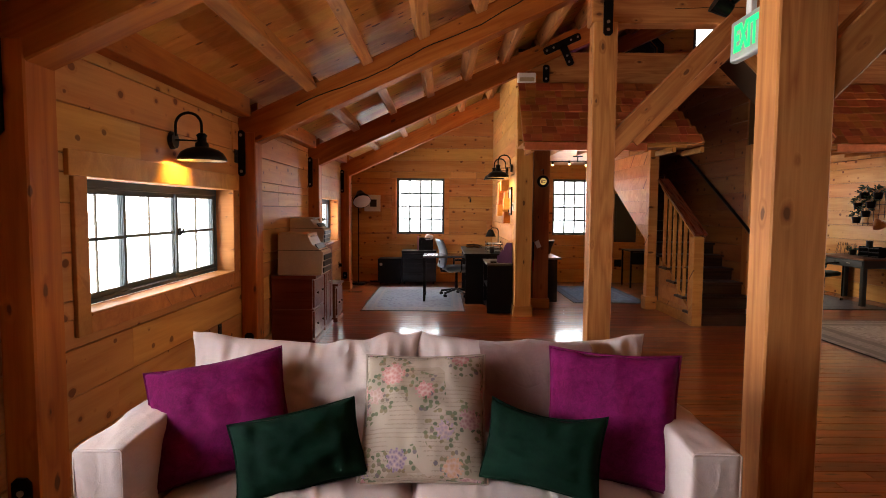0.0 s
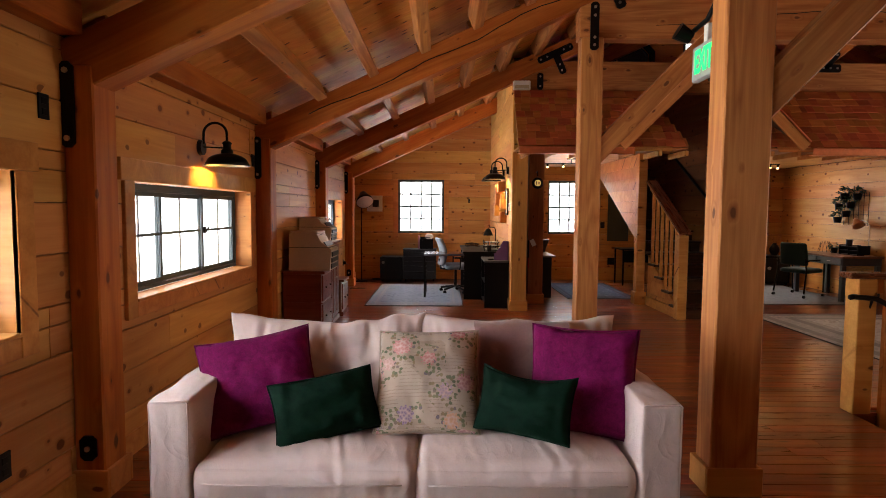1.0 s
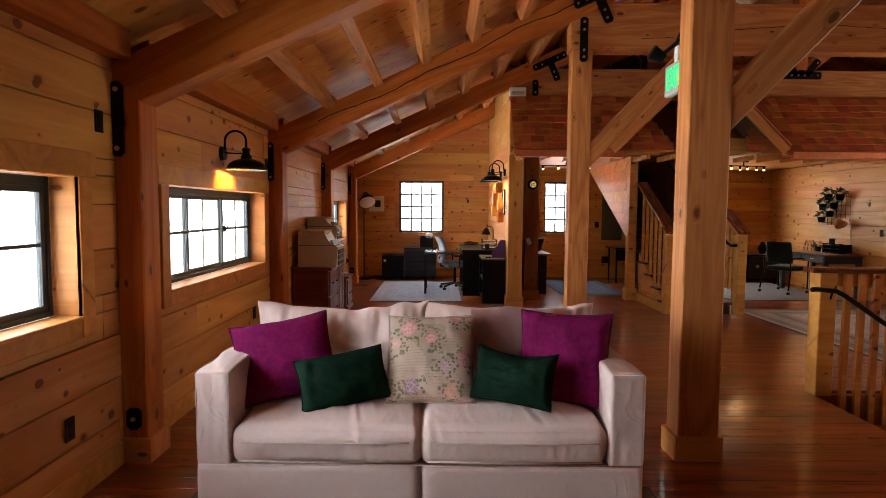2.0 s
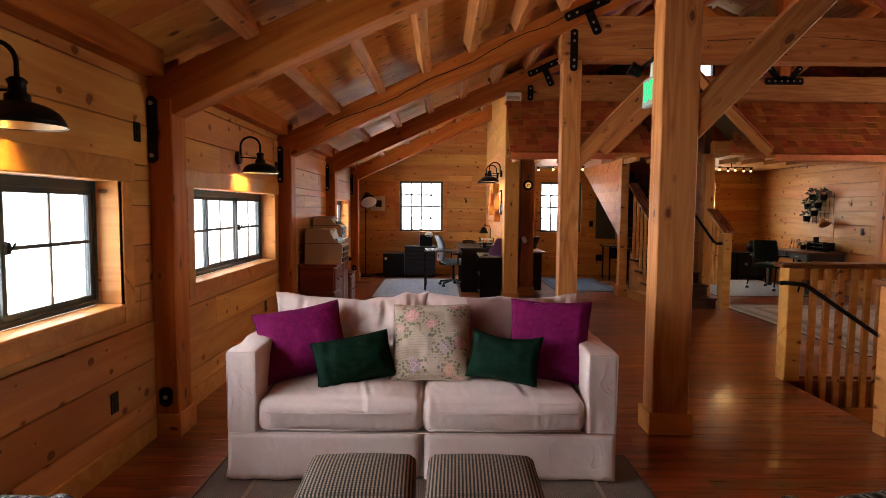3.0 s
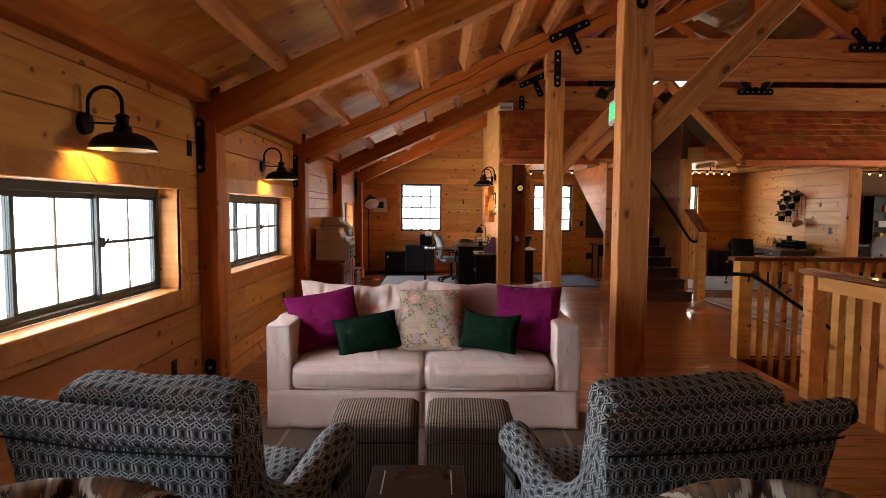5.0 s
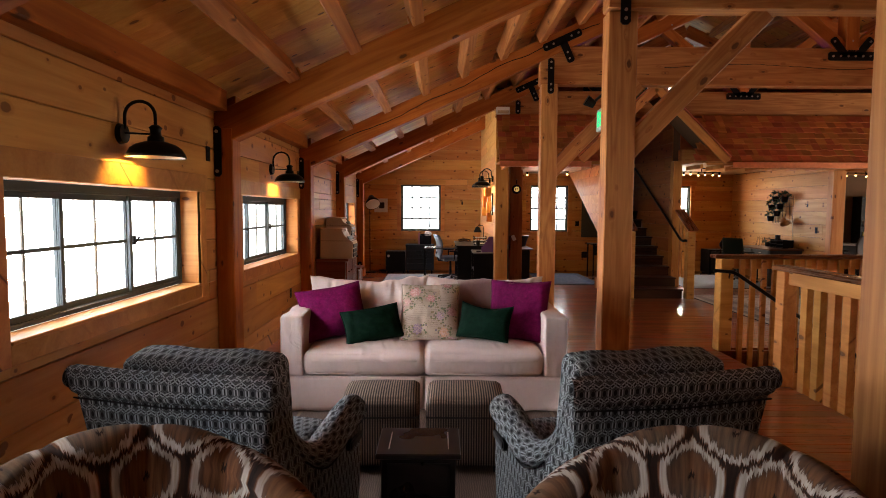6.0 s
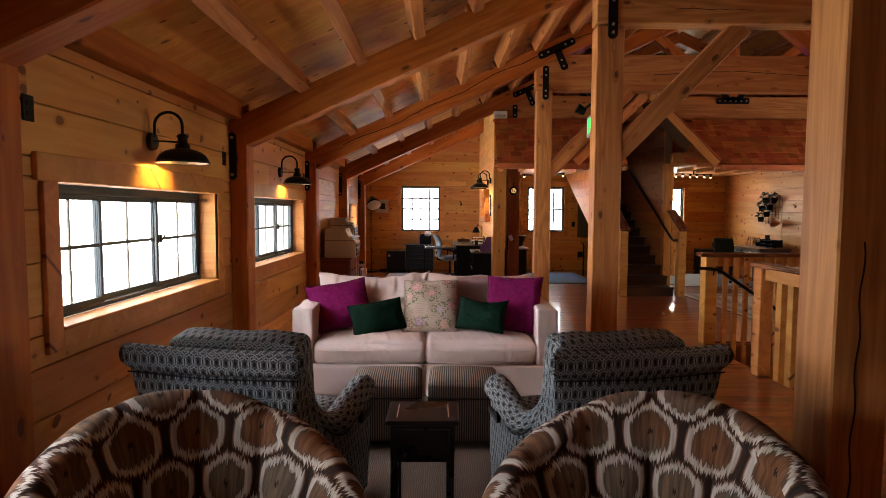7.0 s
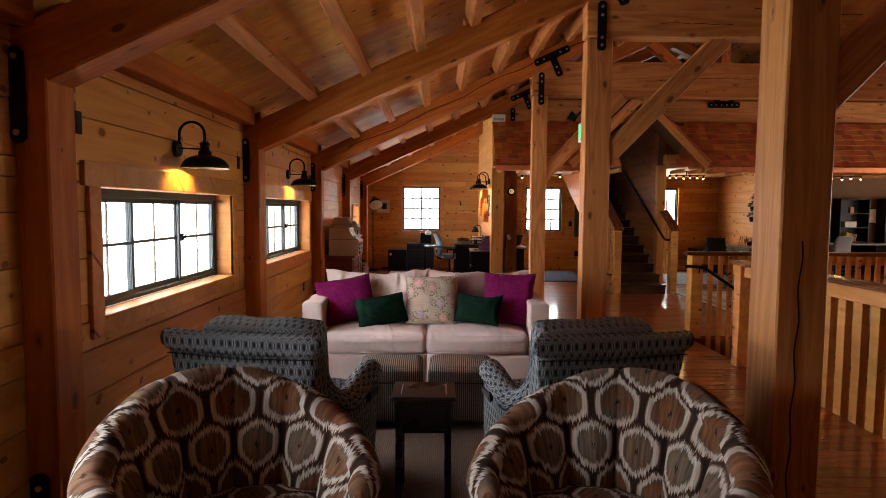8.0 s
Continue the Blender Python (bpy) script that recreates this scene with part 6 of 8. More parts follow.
def lower_stairs():
    t = thing("lower_staircase", "staircase that goes down with a black hand rail", "staircase", None)
    for k in range(1, 13):
        x, z = 3.16 + 0.27 * (k - 1), -0.18 * k
        part("tread", span(x, x + 0.30, 2.68, 3.78, z - 0.035, z, 0.005), M_DARKWOOD, t)
        part("riser", span(x - 0.001, x + 0.02, 2.68, 3.78, z + 0.001, z + 0.15), M_REDBEAM, t)
    part("stringer", moved(prism([(3.18, -0.30), (3.18, -0.02), (6.45, -2.2), (6.45, -2.5)], 2.62, 2.67), Matrix.Identity(4)), M_TRIM, t)
    rail = part("hand_rail", tube([(3.06, 3.72, 0.885), (3.10, 3.75, 0.885), (3.27, 3.75, 0.870), (3.34, 3.75, 0.835), (5.4, 3.75, -0.54)], 0.020, 12), M_IRON, t, "black steel hand rail", None, True)
    part("rail_bracket", join(tube([(3.24, 3.84, 0.80), (3.24, 3.77, 0.80), (3.24, 3.75, 0.86)], 0.009, 8), cylinder(0.035, 0.035, 0.012, (3.24, 3.835, 0.80), 16, "Y")), M_IRON, t, "black rail bracket", None, True)
    return t


lower_stairs()


# ---- small fittings ----
def wall_plate(m, label, w=0.075, h=0.12, holes=2):
    t = thing("wall_outlet", label, "wall plate", m, "black wall plates")
    part("cover", box(w, 0.008, h, 0.003, (0, -0.004, 0)), M_BLACK, t)
    for k in range(holes):
        part("insert", box(w * 0.45, 0.004, h * 0.25, 0.001, (0, -0.009, (k - (holes - 1) / 2) * h * 0.42)), M_IRON, t)
    return t


for y, z, lab in ((10.48, 0.485, "black outlet plate with a plug in it"), (2.315, 1.97, "black switch plate high on the plank wall"), (-0.10, 1.985, "black switch plate high on the plank wall"), (1.98, 0.385, "black outlet plate low on the plank wall"), (4.86, 0.46, "black outlet plate low on the plank wall"), (5.32, 1.97, "black switch plate high on the plank wall")):
    wall_plate(pose(LEFT + 0.003, y, z, 0, 0, 90), lab)
wall_plate(pose(3.54, BACK, 1.19), "black switch plate on the end wall", 0.09, 0.13)
wall_plate(pose(3.745, BACK, 0.41), "black outlet box on the end wall", 0.16, 0.15)
wall_plate(pose(7.408, 8.72, 1.16, 0, 0, -90), "black switch plate near the post")


def exit_sign():
    t = thing("exit_sign", "white exit sign with glowing green letters", "exit sign", pose(1.60, 2.93, 2.365))
    part("housing", box(0.045, 0.31, 0.205, 0.008), plain("sign_face", (0.36, 0.36, 0.34), 0.5, bumpy=0.05), t)
    m = glowing("green_letters", (0.0, 0.9, 0.16), 0.95)
    c = bpy.data.curves.new("letters", "FONT")
    c.body, c.size, c.align_x, c.align_y, c.extrude, c.offset = "EXIT", 0.195, "CENTER", "CENTER", 0.001, 0.007
    ob = bpy.data.objects.new("letters_source", c)
    scene.collection.objects.link(ob)
    bpy.context.view_layer.update()
    me = bpy.data.meshes.new_from_object(ob.evaluated_get(bpy.context.evaluated_depsgraph_get()))
    bpy.data.objects.remove(ob)
    me.materials.clear()
    me.materials.append(m)
    lt = new("letters", me)
    lt.parent = t
    lt["label"] = "glowing green letters"
    lt.matrix_local = Matrix.Translation((-0.025, 0, -0.002)) @ Matrix.Rotation(-math.pi / 2, 4, "Z") @ Matrix.Rotation(math.pi / 2, 4, "X") @ Matrix.Diagonal((0.56, 0.92, 1, 1))
    part("bracket", box(0.03, 0.05, 0.10, 0.004, (0, 0, 0.15)), M_WHITE, t)
    return t


exit_sign()


def spot_arm():
    t = thing("emergency_spot", "black emergency spot on a bent arm over the sign", "spot lamp", pose(1.60, 2.72, 2.60))
    part("arm", tube([(0.0, -0.01, 0.10), (-0.02, 0.06, 0.06), (-0.02, 0.18, -0.02), (-0.06, 0.30, -0.06)], 0.014, 10), M_IRON, t, "", None, True)
    part("head", moved(cylinder(0.05, 0.035, 0.09, (0, 0, 0), 18, "X"), Matrix.Translation((-0.10, 0.30, -0.07)) @ Matrix.Rotation(0.5, 4, "Y")), M_IRON, t)
    part("mount", box(0.08, 0.02, 0.10, 0.004, (0.0, -0.005, 0.10)), M_IRON, t)
    return t


spot_arm()


def alarm_box():
    t = thing("emergency_light", "white emergency light box on the beam", "emergency light", pose(1.228, 8.098, 3.30))
    part("housing", box(0.25, 0.07, 0.13, 0.012, (0, -0.035, 0), 2), M_WHITE, t)
    part("lens", box(0.20, 0.02, 0.05, 0.008, (0, -0.072, -0.025), 2), M_SHADEIN, t, "ribbed clear lens")
    return t


alarm_box()

# purple strip lights along the tops of the beams
M_LED = glowing("violet_led", (0.28, 0.05, 1.0), 3.0)
for y, x0, x1 in ((5.63, 1.9, 9.4), (8.40, 1.6, 9.6)):
    ob = mesh_object("led_strip", span(x0, x1, y, y + 0.012, 3.705 if y < 6 else 3.685, 3.713 if y < 6 else 3.693), M_LED)
    tagged(ob, "violet strip light on top of a tie beam", "strip light", "violet strip lights")


def octagon_window():
    t = thing("octagon_window", "dark octagonal window frame high in the gable", "window", pose(4.08, BACK - 0.001, 4.66))
    def ring(r0, r1, y0, y1):
        bm = bmesh.new()
        for k in range(8):
            a, b = math.pi / 8 + k * math.pi / 4, math.pi / 8 + (k + 1) * math.pi / 4
            o = [(r * math.cos(g), r * math.sin(g)) for r, g in ((r0, a), (r1, a), (r1, b), (r0, b))]
            for f in (0,):
                lo = [bm.verts.new((p, y0, q)) for p, q in o]
                hi = [bm.verts.new((p, y1, q)) for p, q in o]
                bm.faces.new(lo)
                bm.faces.new(hi[::-1])
                for i in range(4):
                    j = (i + 1) % 4
                    bm.faces.new((lo[j], lo[i], hi[i], hi[j]))
        bmesh.ops.recalc_face_normals(bm, faces=bm.faces)
        return bm
    part("frame", ring(0.38, 0.50, -0.05, 0.0), M_IRON, t)
    part("inner_frame", ring(0.30, 0.34, -0.035, 0.0), M_SASH, t)
    part("pane", prism([(0.31 * math.cos(math.pi / 8 + k * math.pi / 4), 0.31 * math.sin(math.pi / 8 + k * math.pi / 4)) for k in range(8)], -0.012, -0.004), plain("dusk_glass", (0.05, 0.06, 0.08), 0.08, bumpy=0.0), t)
    return t


octagon_window()


# ---- work corner ----
def knob(x, y, z):
    return moved(lathe([(0.0, 0.022), (0.012, 0.02), (0.015, 0.012), (0.007, 0.006), (0.008, 0.0)], 12), Matrix.Translation((x, y, z)) @ Matrix.Rotation(math.pi / 2, 4, "Y"))


def lateral_file():
    t = thing("filing_cabinet", "cherry two-drawer lateral filing cabinet", "filing cabinet", pose(-1.525, 6.55, 0))
    part("carcass", span(-0.24, 0.205, -0.275, 0.275, 0.03, 0.735, 0.004), M_CHERRY, t)
    part("top", span(-0.25, 0.25, -0.295, 0.295, 0.736, 0.772, 0.008, 2), M_CHERRY, t)
    part("plinth", span(-0.24, 0.235, -0.285, 0.285, 0.0, 0.06, 0.006), M_CHERRY, t)
    part("moulding", span(-0.244, 0.222, -0.282, 0.282, 0.385, 0.402, 0.003), M_CHERRY, t)
    for z0, z1 in ((0.075, 0.375), (0.415, 0.72)):
        d = part("drawer", span(0.207, 0.226, -0.262, 0.262, z0, z1, 0.008, 2), M_CHERRY, t)
        for y in (-0.13, 0.13):
            part("knob", knob(0.226, y, (z0 + z1) / 2), M_DARKWOOD, d, "dark round knob", None, True)
    return t


lateral_file()


def small_cabinet(m, w, d, h, label, doors):
    t = thing("cabinet", label, "cabinet", m)
    part("carcass", span(-d / 2, d / 2 - 0.02, -w / 2, w / 2, 0.05, h - 0.03, 0.004), M_CHERRY, t)
    part("top", span(-d / 2 - 0.01, d / 2 + 0.015, -w / 2 - 0.015, w / 2 + 0.015, h - 0.03, h, 0.006, 2), M_CHERRY, t)
    part("plinth", span(-d / 2, d / 2 + 0.005, -w / 2 - 0.008, w / 2 + 0.008, 0, 0.06, 0.005), M_CHERRY, t)
    if doors:
        for s in (-1, 1):
            a, b = (-w / 2 + 0.01, -0.003) if s < 0 else (0.003, w / 2 - 0.01)
            dr = part("door", span(d / 2 - 0.019, d / 2, a, b, 0.08, h - 0.05, 0.004), M_CHERRY, t)
            part("door_panel", span(d / 2 + 0.001, d / 2 + 0.008, a + 0.05, b - 0.05, 0.14, h - 0.11, 0.006), M_CHERRY, dr)
            part("knob", knob(d / 2, -s * 0.0 + s * 0.03, h * 0.55), M_BOLT, dr, "", None, True)
    else:
        dr = part("drawer", span(d / 2 - 0.019, d / 2, -w / 2 + 0.015, w / 2 - 0.015, 0.09, h - 0.06, 0.005), M_CHERRY, t)
        for s in (-1, 1):
            part("knob", knob(d / 2, s * w * 0.22, h * 0.5), M_DARKWOOD, dr, "", None, True)
    return t


small_cabinet(pose(-1.555, 7.22, 0), 0.50, 0.46, 1.075, "tall cherry cabinet with two panel doors", True)
small_cabinet(pose(-1.52, 7.79, 0), 0.42, 0.46, 0.51, "low cherry drawer chest on the floor", False)

M_BEIGE = plain("beige_plastic", (0.50, 0.41, 0.30), 0.5, bumpy=0.05)
M_DGREY = plain("dark_grey_plastic", (0.022, 0.022, 0.024), 0.4, bumpy=0.05, spec=0.2)


def printer(m, w, d, h, label):
    """A copier with its paper trays on the +x side."""
    t = thing("printer", label, "printer", m)
    o = [(-w / 2, 0), (w / 2 - 0.02, 0), (w / 2, h * 0.55), (w / 2 - 0.12, h * 0.74), (w / 2 - 0.17, h * 0.96), (-w / 2 + 0.01, h * 0.96)]
    part("body", prism(o, -d / 2, d / 2), M_BEIGE, t)
    part("lid", box(w * 0.66, d * 0.98, h * 0.07, 0.01, (-w * 0.15, 0, h * 0.985)), M_BEIGE, t)
    part("seam", box(w * 0.94, d + 0.004, 0.006, 0.0, (-0.01, 0, h * 0.60)), M_DGREY, t)
    part("panel", box(0.10, d * 0.9, 0.012, 0.003, (0, 0, 0)), M_DGREY, t, "grey control panel", Matrix.Translation((w / 2 - 0.065, 0, h * 0.655)) @ Matrix.Rotation(radians(56), 4, "Y"))
    part("paper", box(0.09, d * 0.35, 0.004, 0.0, (0, 0, 0)), M_WHITE, t, "sheet of white paper", Matrix.Translation((w / 2 - 0.155, -d * 0.2, h * 0.92)) @ Matrix.Rotation(radians(-28), 4, "Y"))
    for k in range(3):
        part("tray", box(0.014, d * 0.86, h * 0.13, 0.004, (w / 2 - 0.004 + 0.004 * k, 0, h * (0.11 + 0.155 * k))), M_DGREY, t)
    return t


printer(pose(-1.46, 6.56, 0.773), 0.50, 0.46, 0.45, "large beige copier on the filing cabinet")
printer(pose(-1.55, 7.22, 1.076), 0.42, 0.40, 0.31, "beige printer on the tall cabinet")


def floor_lamp():
    t = thing("floor_lamp", "black floor lamp with a tilted dome shade", "floor lamp", pose(-1.58, 11.52, 0))
    part("base", lathe([(0.0, 0.028), (0.13, 0.024), (0.145, 0.012), (0.145, 0.0), (0.0, 0.0)], 32), M_IRON, t, "", None, True)
    part("pole", tube([(0, 0, 0.02), (0, 0, 1.62), (0.02, -0.01, 1.70), (0.06, -0.03, 1.75)], 0.011, 10), M_IRON, t, "", None, True)
    m = Matrix.Translation((0.06, -0.05, 1.72)) @ Matrix.Rotation(radians(-20), 4, "Y") @ Matrix.Rotation(radians(-40), 4, "X") @ Matrix.Scale(1.12, 4)
    s = part("shade", moved(lathe([(0.03, 0.13), (0.06, 0.125), (0.075, 0.08), (0.11, 0.02), (0.15, -0.05), (0.16, -0.10), (0.155, -0.10), (0.145, -0.05), (0.10, 0.02)], 28), m), M_IRON, t, "black dome shade", None, True)
    part("diffuser", moved(lathe([(0.152, -0.095), (0.10, -0.125), (0.0, -0.135)], 28), m), M_WHITE, s, "white inside", None, True)
    part("cord", tube([(0.13, 0, 0.012), (0.35, -0.2, 0.006), (0.6, -0.12, 0.006)], 0.004, 6), M_IRON, t)
    return t


floor_lamp()


def picture(m, w, h, label, edge, inner, rim=0.03):
    t = thing("framed_picture", label, "picture", m)
    part("frame", join(box(w, 0.022, rim, 0.003, (0, -0.011, h / 2 - rim / 2)), box(w, 0.022, rim, 0.003, (0, -0.011, -h / 2 + rim / 2)), box(rim, 0.022, h - 2 * rim, 0.003, (-w / 2 + rim / 2, -0.011, 0)), box(rim, 0.022, h - 2 * rim, 0.003, (w / 2 - rim / 2, -0.011, 0))), edge, t)
    part("mat", box(w - 2 * rim, 0.008, h - 2 * rim, 0, (0, -0.006, 0)), M_WHITE, t)
    part("print", box((w - 2 * rim) * 0.55, 0.004, (h - 2 * rim) * 0.6, 0, (0.02, -0.012, 0)), inner, t)
    return t


picture(pose(-1.36, BACK, 1.62), 0.33, 0.34, "white framed picture with a dark print", M_WHITE, M_DGREY, 0.045)
picture(pose(1.117, 8.72, 1.63, 0, 0, -90), 0.34, 0.42, "black framed picture on the plank wall", M_IRON, M_BEIGE, 0.035)
picture(pose(11.47, BACK, 1.45), 0.30, 0.42, "small dark framed picture between the bookcases", M_IRON, M_WHITE, 0.03)


def block_art():
    t = thing("wall_art", "wall art of stacked amber wood blocks", "wall art", pose(1.118, 9.22, 1.62, 0, 0, -90))
    r = random.Random(3)
    for k, (x, z) in enumerate(((-0.32, 0.10), (-0.12, 0.22), (0.10, 0.26), (-0.26, -0.08), (0.0, 0.05), (0.24, 0.06), (-0.10, -0.20), (0.14, -0.13), (0.36, -0.03), (0.32, -0.24))):
        dep = r.uniform(0.07, 0.20)
        part("block", box(0.17, dep, 0.17, 0.004, (x, -dep / 2, z)), M_TRIM if k % 3 else M_BEAM, t)
    return t


block_art()


def lantern_sign():
    t = thing("lantern_sign", "round black lantern with a lit yellow face", "lantern", pose(1.53, 8.36, 1.91))
    part("ring", lathe([(0.048, -0.03), (0.082, -0.03), (0.088, 0.0), (0.082, 0.03), (0.048, 0.03)], 28), M_IRON, t, "", Matrix.Rotation(math.pi / 2, 4, "X"), True)
    f = part("face", cylinder(0.050, 0.050, 0.03, (0, 0, 0), 28, "Y"), glowing("lantern_yellow", (1.0, 0.60, 0.18), 0.45), t, "glowing yellow face")
    part("mark", join(box(0.016, 0.004, 0.05, 0, (-0.018, -0.018, 0)), box(0.03, 0.004, 0.012, 0, (0.016, -0.018, 0.014)), box(0.03, 0.004, 0.012, 0, (0.016, -0.018, -0.012))), M_IRON, f, "dark painted bars")
    part("hanger", tube([(0, 0, 0.10), (0, 0, 0.16), (0.03, 0.2, 0.19), (0.05, 0.44, 0.19)], 0.008, 8), M_IRON, t, "", None, True)
    return t


lantern_sign()


def wall_hook(m, label):
    t = thing("wall_hook", label, "hook", m, "black wall hooks")
    part("back_plate", box(0.035, 0.006, 0.075, 0.003, (0, -0.003, 0)), M_IRON, t)
    part("upper_prong", tube([(0, -0.006, 0.015), (0, -0.045, 0.02), (0, -0.06, 0.045)], 0.005, 8), M_IRON, t, "", None, True)
    part("lower_prong", tube([(0, -0.006, -0.015), (0, -0.03, -0.025), (0, -0.04, -0.005)], 0.005, 8), M_IRON, t, "", None, True)
    return t


wall_hook(pose(0.662, BACK, 1.685), "black coat hook on the end wall")
wall_hook(pose(7.408, 9.02, 1.645, 0, 0, -90), "black coat hook on the office wall")


def lamp_cord():
    t = thing("extension_cord", "black extension cord from the wall outlet to the floor", "cord", pose(LEFT, 10.90, 0))
    part("plug", box(0.05, 0.045, 0.06, 0.008, (0.036, -0.42, 0.48)), M_BLACK, t)
    part("adapter", box(0.05, 0.05, 0.09, 0.008, (0.03, 0.20, 0.31)), M_BLACK, t, "", None)
    part("cable", tube(smooth_line([(0.05, -0.40, 0.47), (0.07, -0.15, 0.41), (0.06, 0.12, 0.36), (0.06, 0.24, 0.27), (0.10, 0.42, 0.12), (0.20, 0.62, 0.02), (0.42, 0.86, 0.01)], 5), 0.005, 8), M_IRON, t, "", None, True)
    part("socket_strip", box(0.17, 0.05, 0.04, 0.006, (0.49, 0.88, 0.02)), M_BLACK, t)
    return t


def twig_bundle():
    t = thing("twig_bundle", "bundle of dry brown twigs on the desk", "twigs", pose(0.66, 10.40, 0.806))
    rng = random.Random(21)
    bars = []
    for k in range(34):
        a = rng.uniform(-0.35, 0.35)
        y, z, ln = rng.uniform(-0.05, 0.05), rng.uniform(0.008, 0.07), rng.uniform(0.16, 0.30)
        bars.append(tube([(-ln * math.cos(a) * 0.5, y - ln * 0.5 * math.sin(a), z), (0, y * 0.4, z + 0.012), (ln * math.cos(a) * 0.5, y + ln * 0.5 * math.sin(a), max(0.006, z - 0.01))], 0.0035, 5))
    part("twigs", join(*bars), M_DARKWOOD, t)
    return t


def thermostat():
    t = thing("thermostat", "small white thermostat on the pine side wall", "thermostat", pose(1.119, 8.36, 1.545, 0, 0, -90))
    part("case", box(0.085, 0.022, 0.12, 0.006, (0, -0.011, 0), 2), M_WHITE, t)
    part("display", box(0.05, 0.003, 0.035, 0.001, (0, -0.023, 0.025)), M_DGREY, t, "dark display")
    return t


twig_bundle()
thermostat()


def fridge():
    t = thing("mini_fridge", "small black refrigerator on the floor", "refrigerator", pose(-0.96, 11.72, 0))
    part("body", box(0.47, 0.40, 0.49, 0.012, (0, 0.02, 0.265), 2), M_BLACK, t)
    d = part("door", box(0.47, 0.04, 0.47, 0.01, (0, -0.205, 0.275), 2), M_BLACK, t)
    part("badge", cylinder(0.03, 0.03, 0.004, (-0.17, -0.227, 0.40), 18, "Y"), M_WHITE, d, "white round badge")
    for x in (-0.19, 0.19):
        part("foot", cylinder(0.018, 0.018, 0.022, (x, -0.15, 0.011), 10), M_BLACK, t)
    return t


fridge()


def drawer_unit():
    t = thing("drawer_unit", "dark grey office drawer unit", "drawer unit", pose(-0.375, 11.72, 0))
    m = plain("charcoal_laminate", (0.016, 0.016, 0.018), 0.45, bumpy=0.05, spec=0.2)
    part("body", box(0.68, 0.44, 0.60, 0.004, (0, 0, 0.35)), m, t)
    part("top", box(0.70, 0.46, 0.025, 0.004, (0, 0, 0.663)), m, t)
    z = 0.06
    for h in (0.16, 0.11, 0.09, 0.09, 0.09):
        d = part("drawer", box(0.65, 0.018, h - 0.008, 0.003, (0, -0.226, z + h / 2)), m, t)
        part("grip", box(0.16, 0.012, 0.012, 0.003, (0.0, -0.238, z + h - 0.022)), M_IRON, d)
        z += h + 0.006
    for x in (-0.29, 0.29):
        for y in (-0.17, 0.17):
            part("castor", cylinder(0.025, 0.025, 0.03, (x, y, 0.025), 12, "X"), M_BLACK, t)
    return t


drawer_unit()


def desk_caddy():
    t = thing("paper_caddy", "black caddy with a pink folder and tissue", "caddy", pose(-0.24, 11.70, 0.676))
    part("box", join(box(0.28, 0.20, 0.02, 0.003, (0, 0, 0.01)), box(0.28, 0.015, 0.20, 0.003, (0, -0.09, 0.11)), box(0.28, 0.015, 0.24, 0.003, (0, 0.09, 0.13)), box(0.015, 0.18, 0.22, 0.003, (0.13, 0, 0.12)), box(0.015, 0.18, 0.22, 0.003, (-0.13, 0, 0.12))), M_BLACK, t)
    part("folder", box(0.03, 0.18, 0.28, 0.003, (-0.16, 0, 0.14)), plain("pink_card", (0.45, 0.15, 0.18), 0.6), t, "pink folder")
    part("tissue", soft_box(0.16, 0.12, 0.09, 0.04, 0.02, 8, 0.02, 14.0, 3.0), M_WHITE, t, "crumpled white tissue", pose(0.06, 0, 0.25), True)
    part("handle", tube([(-0.08, -0.1, 0.15), (-0.08, -0.1, 0.24), (0.08, -0.1, 0.24), (0.08, -0.1, 0.15)], 0.008, 8), M_IRON, t)
    return t


desk_caddy()


def desk_return():
    t = thing("writing_table", "slim black table with a pale glossy top", "table", None)
    part("tabletop", span(-0.215, 0.46, 9.30, 9.90, 0.722, 0.752, 0.004), plain("pale_gloss", (0.10, 0.10, 0.105), 0.14, bumpy=0.02), t, "smooth glossy top")
    for x in (-0.20,):
        for y in (9.33, 9.87):
            part("leg", span(x - 0.018, x + 0.018, y - 0.022, y + 0.022, 0, 0.722, 0.003), M_IRON, t)
    part("foot_bar", span(-0.218, -0.182, 9.35, 9.85, 0.0, 0.03, 0.003), M_IRON, t)
    return t


desk_return()


def black_desk():
    t = thing("desk", "black office desk along the plank wall", "desk", None)
    part("desktop", span(0.44, 1.115, 9.14, 10.95, 0.775, 0.805, 0.004), M_BLACK, t)
    part("side_panel", span(0.46, 1.10, 9.16, 9.19, 0, 0.775, 0.003), M_BLACK, t)
    part("side_panel", span(0.46, 1.10, 10.90, 10.93, 0, 0.775, 0.003), M_BLACK, t)
    part("back_panel", span(1.09, 1.11, 9.19, 10.9, 0.3, 0.775), M_BLACK, t)
    return t


black_desk()


def low_bookcase():
    t = thing("low_bookcase", "low black shelf unit beside the desk", "shelf unit", None)
    part("top", span(0.735, 1.112, 8.32, 9.10, 0.70, 0.728, 0.004), plain("grey_top", (0.10, 0.095, 0.09), 0.4), t, "grey top")
    part("side_panel", span(0.745, 1.11, 8.335, 8.36, 0, 0.70, 0.003), M_BLACK, t)
    part("side_panel", span(0.745, 1.11, 9.07, 9.095, 0, 0.70, 0.003), M_BLACK, t)
    part("back_panel", span(1.095, 1.112, 8.36, 9.07, 0, 0.70), M_BLACK, t)
    for z in (0.05, 0.37):
        part("shelf", span(0.75, 1.095, 8.36, 9.07, z, z + 0.02, 0.002), M_BLACK, t)
    return t


low_bookcase()


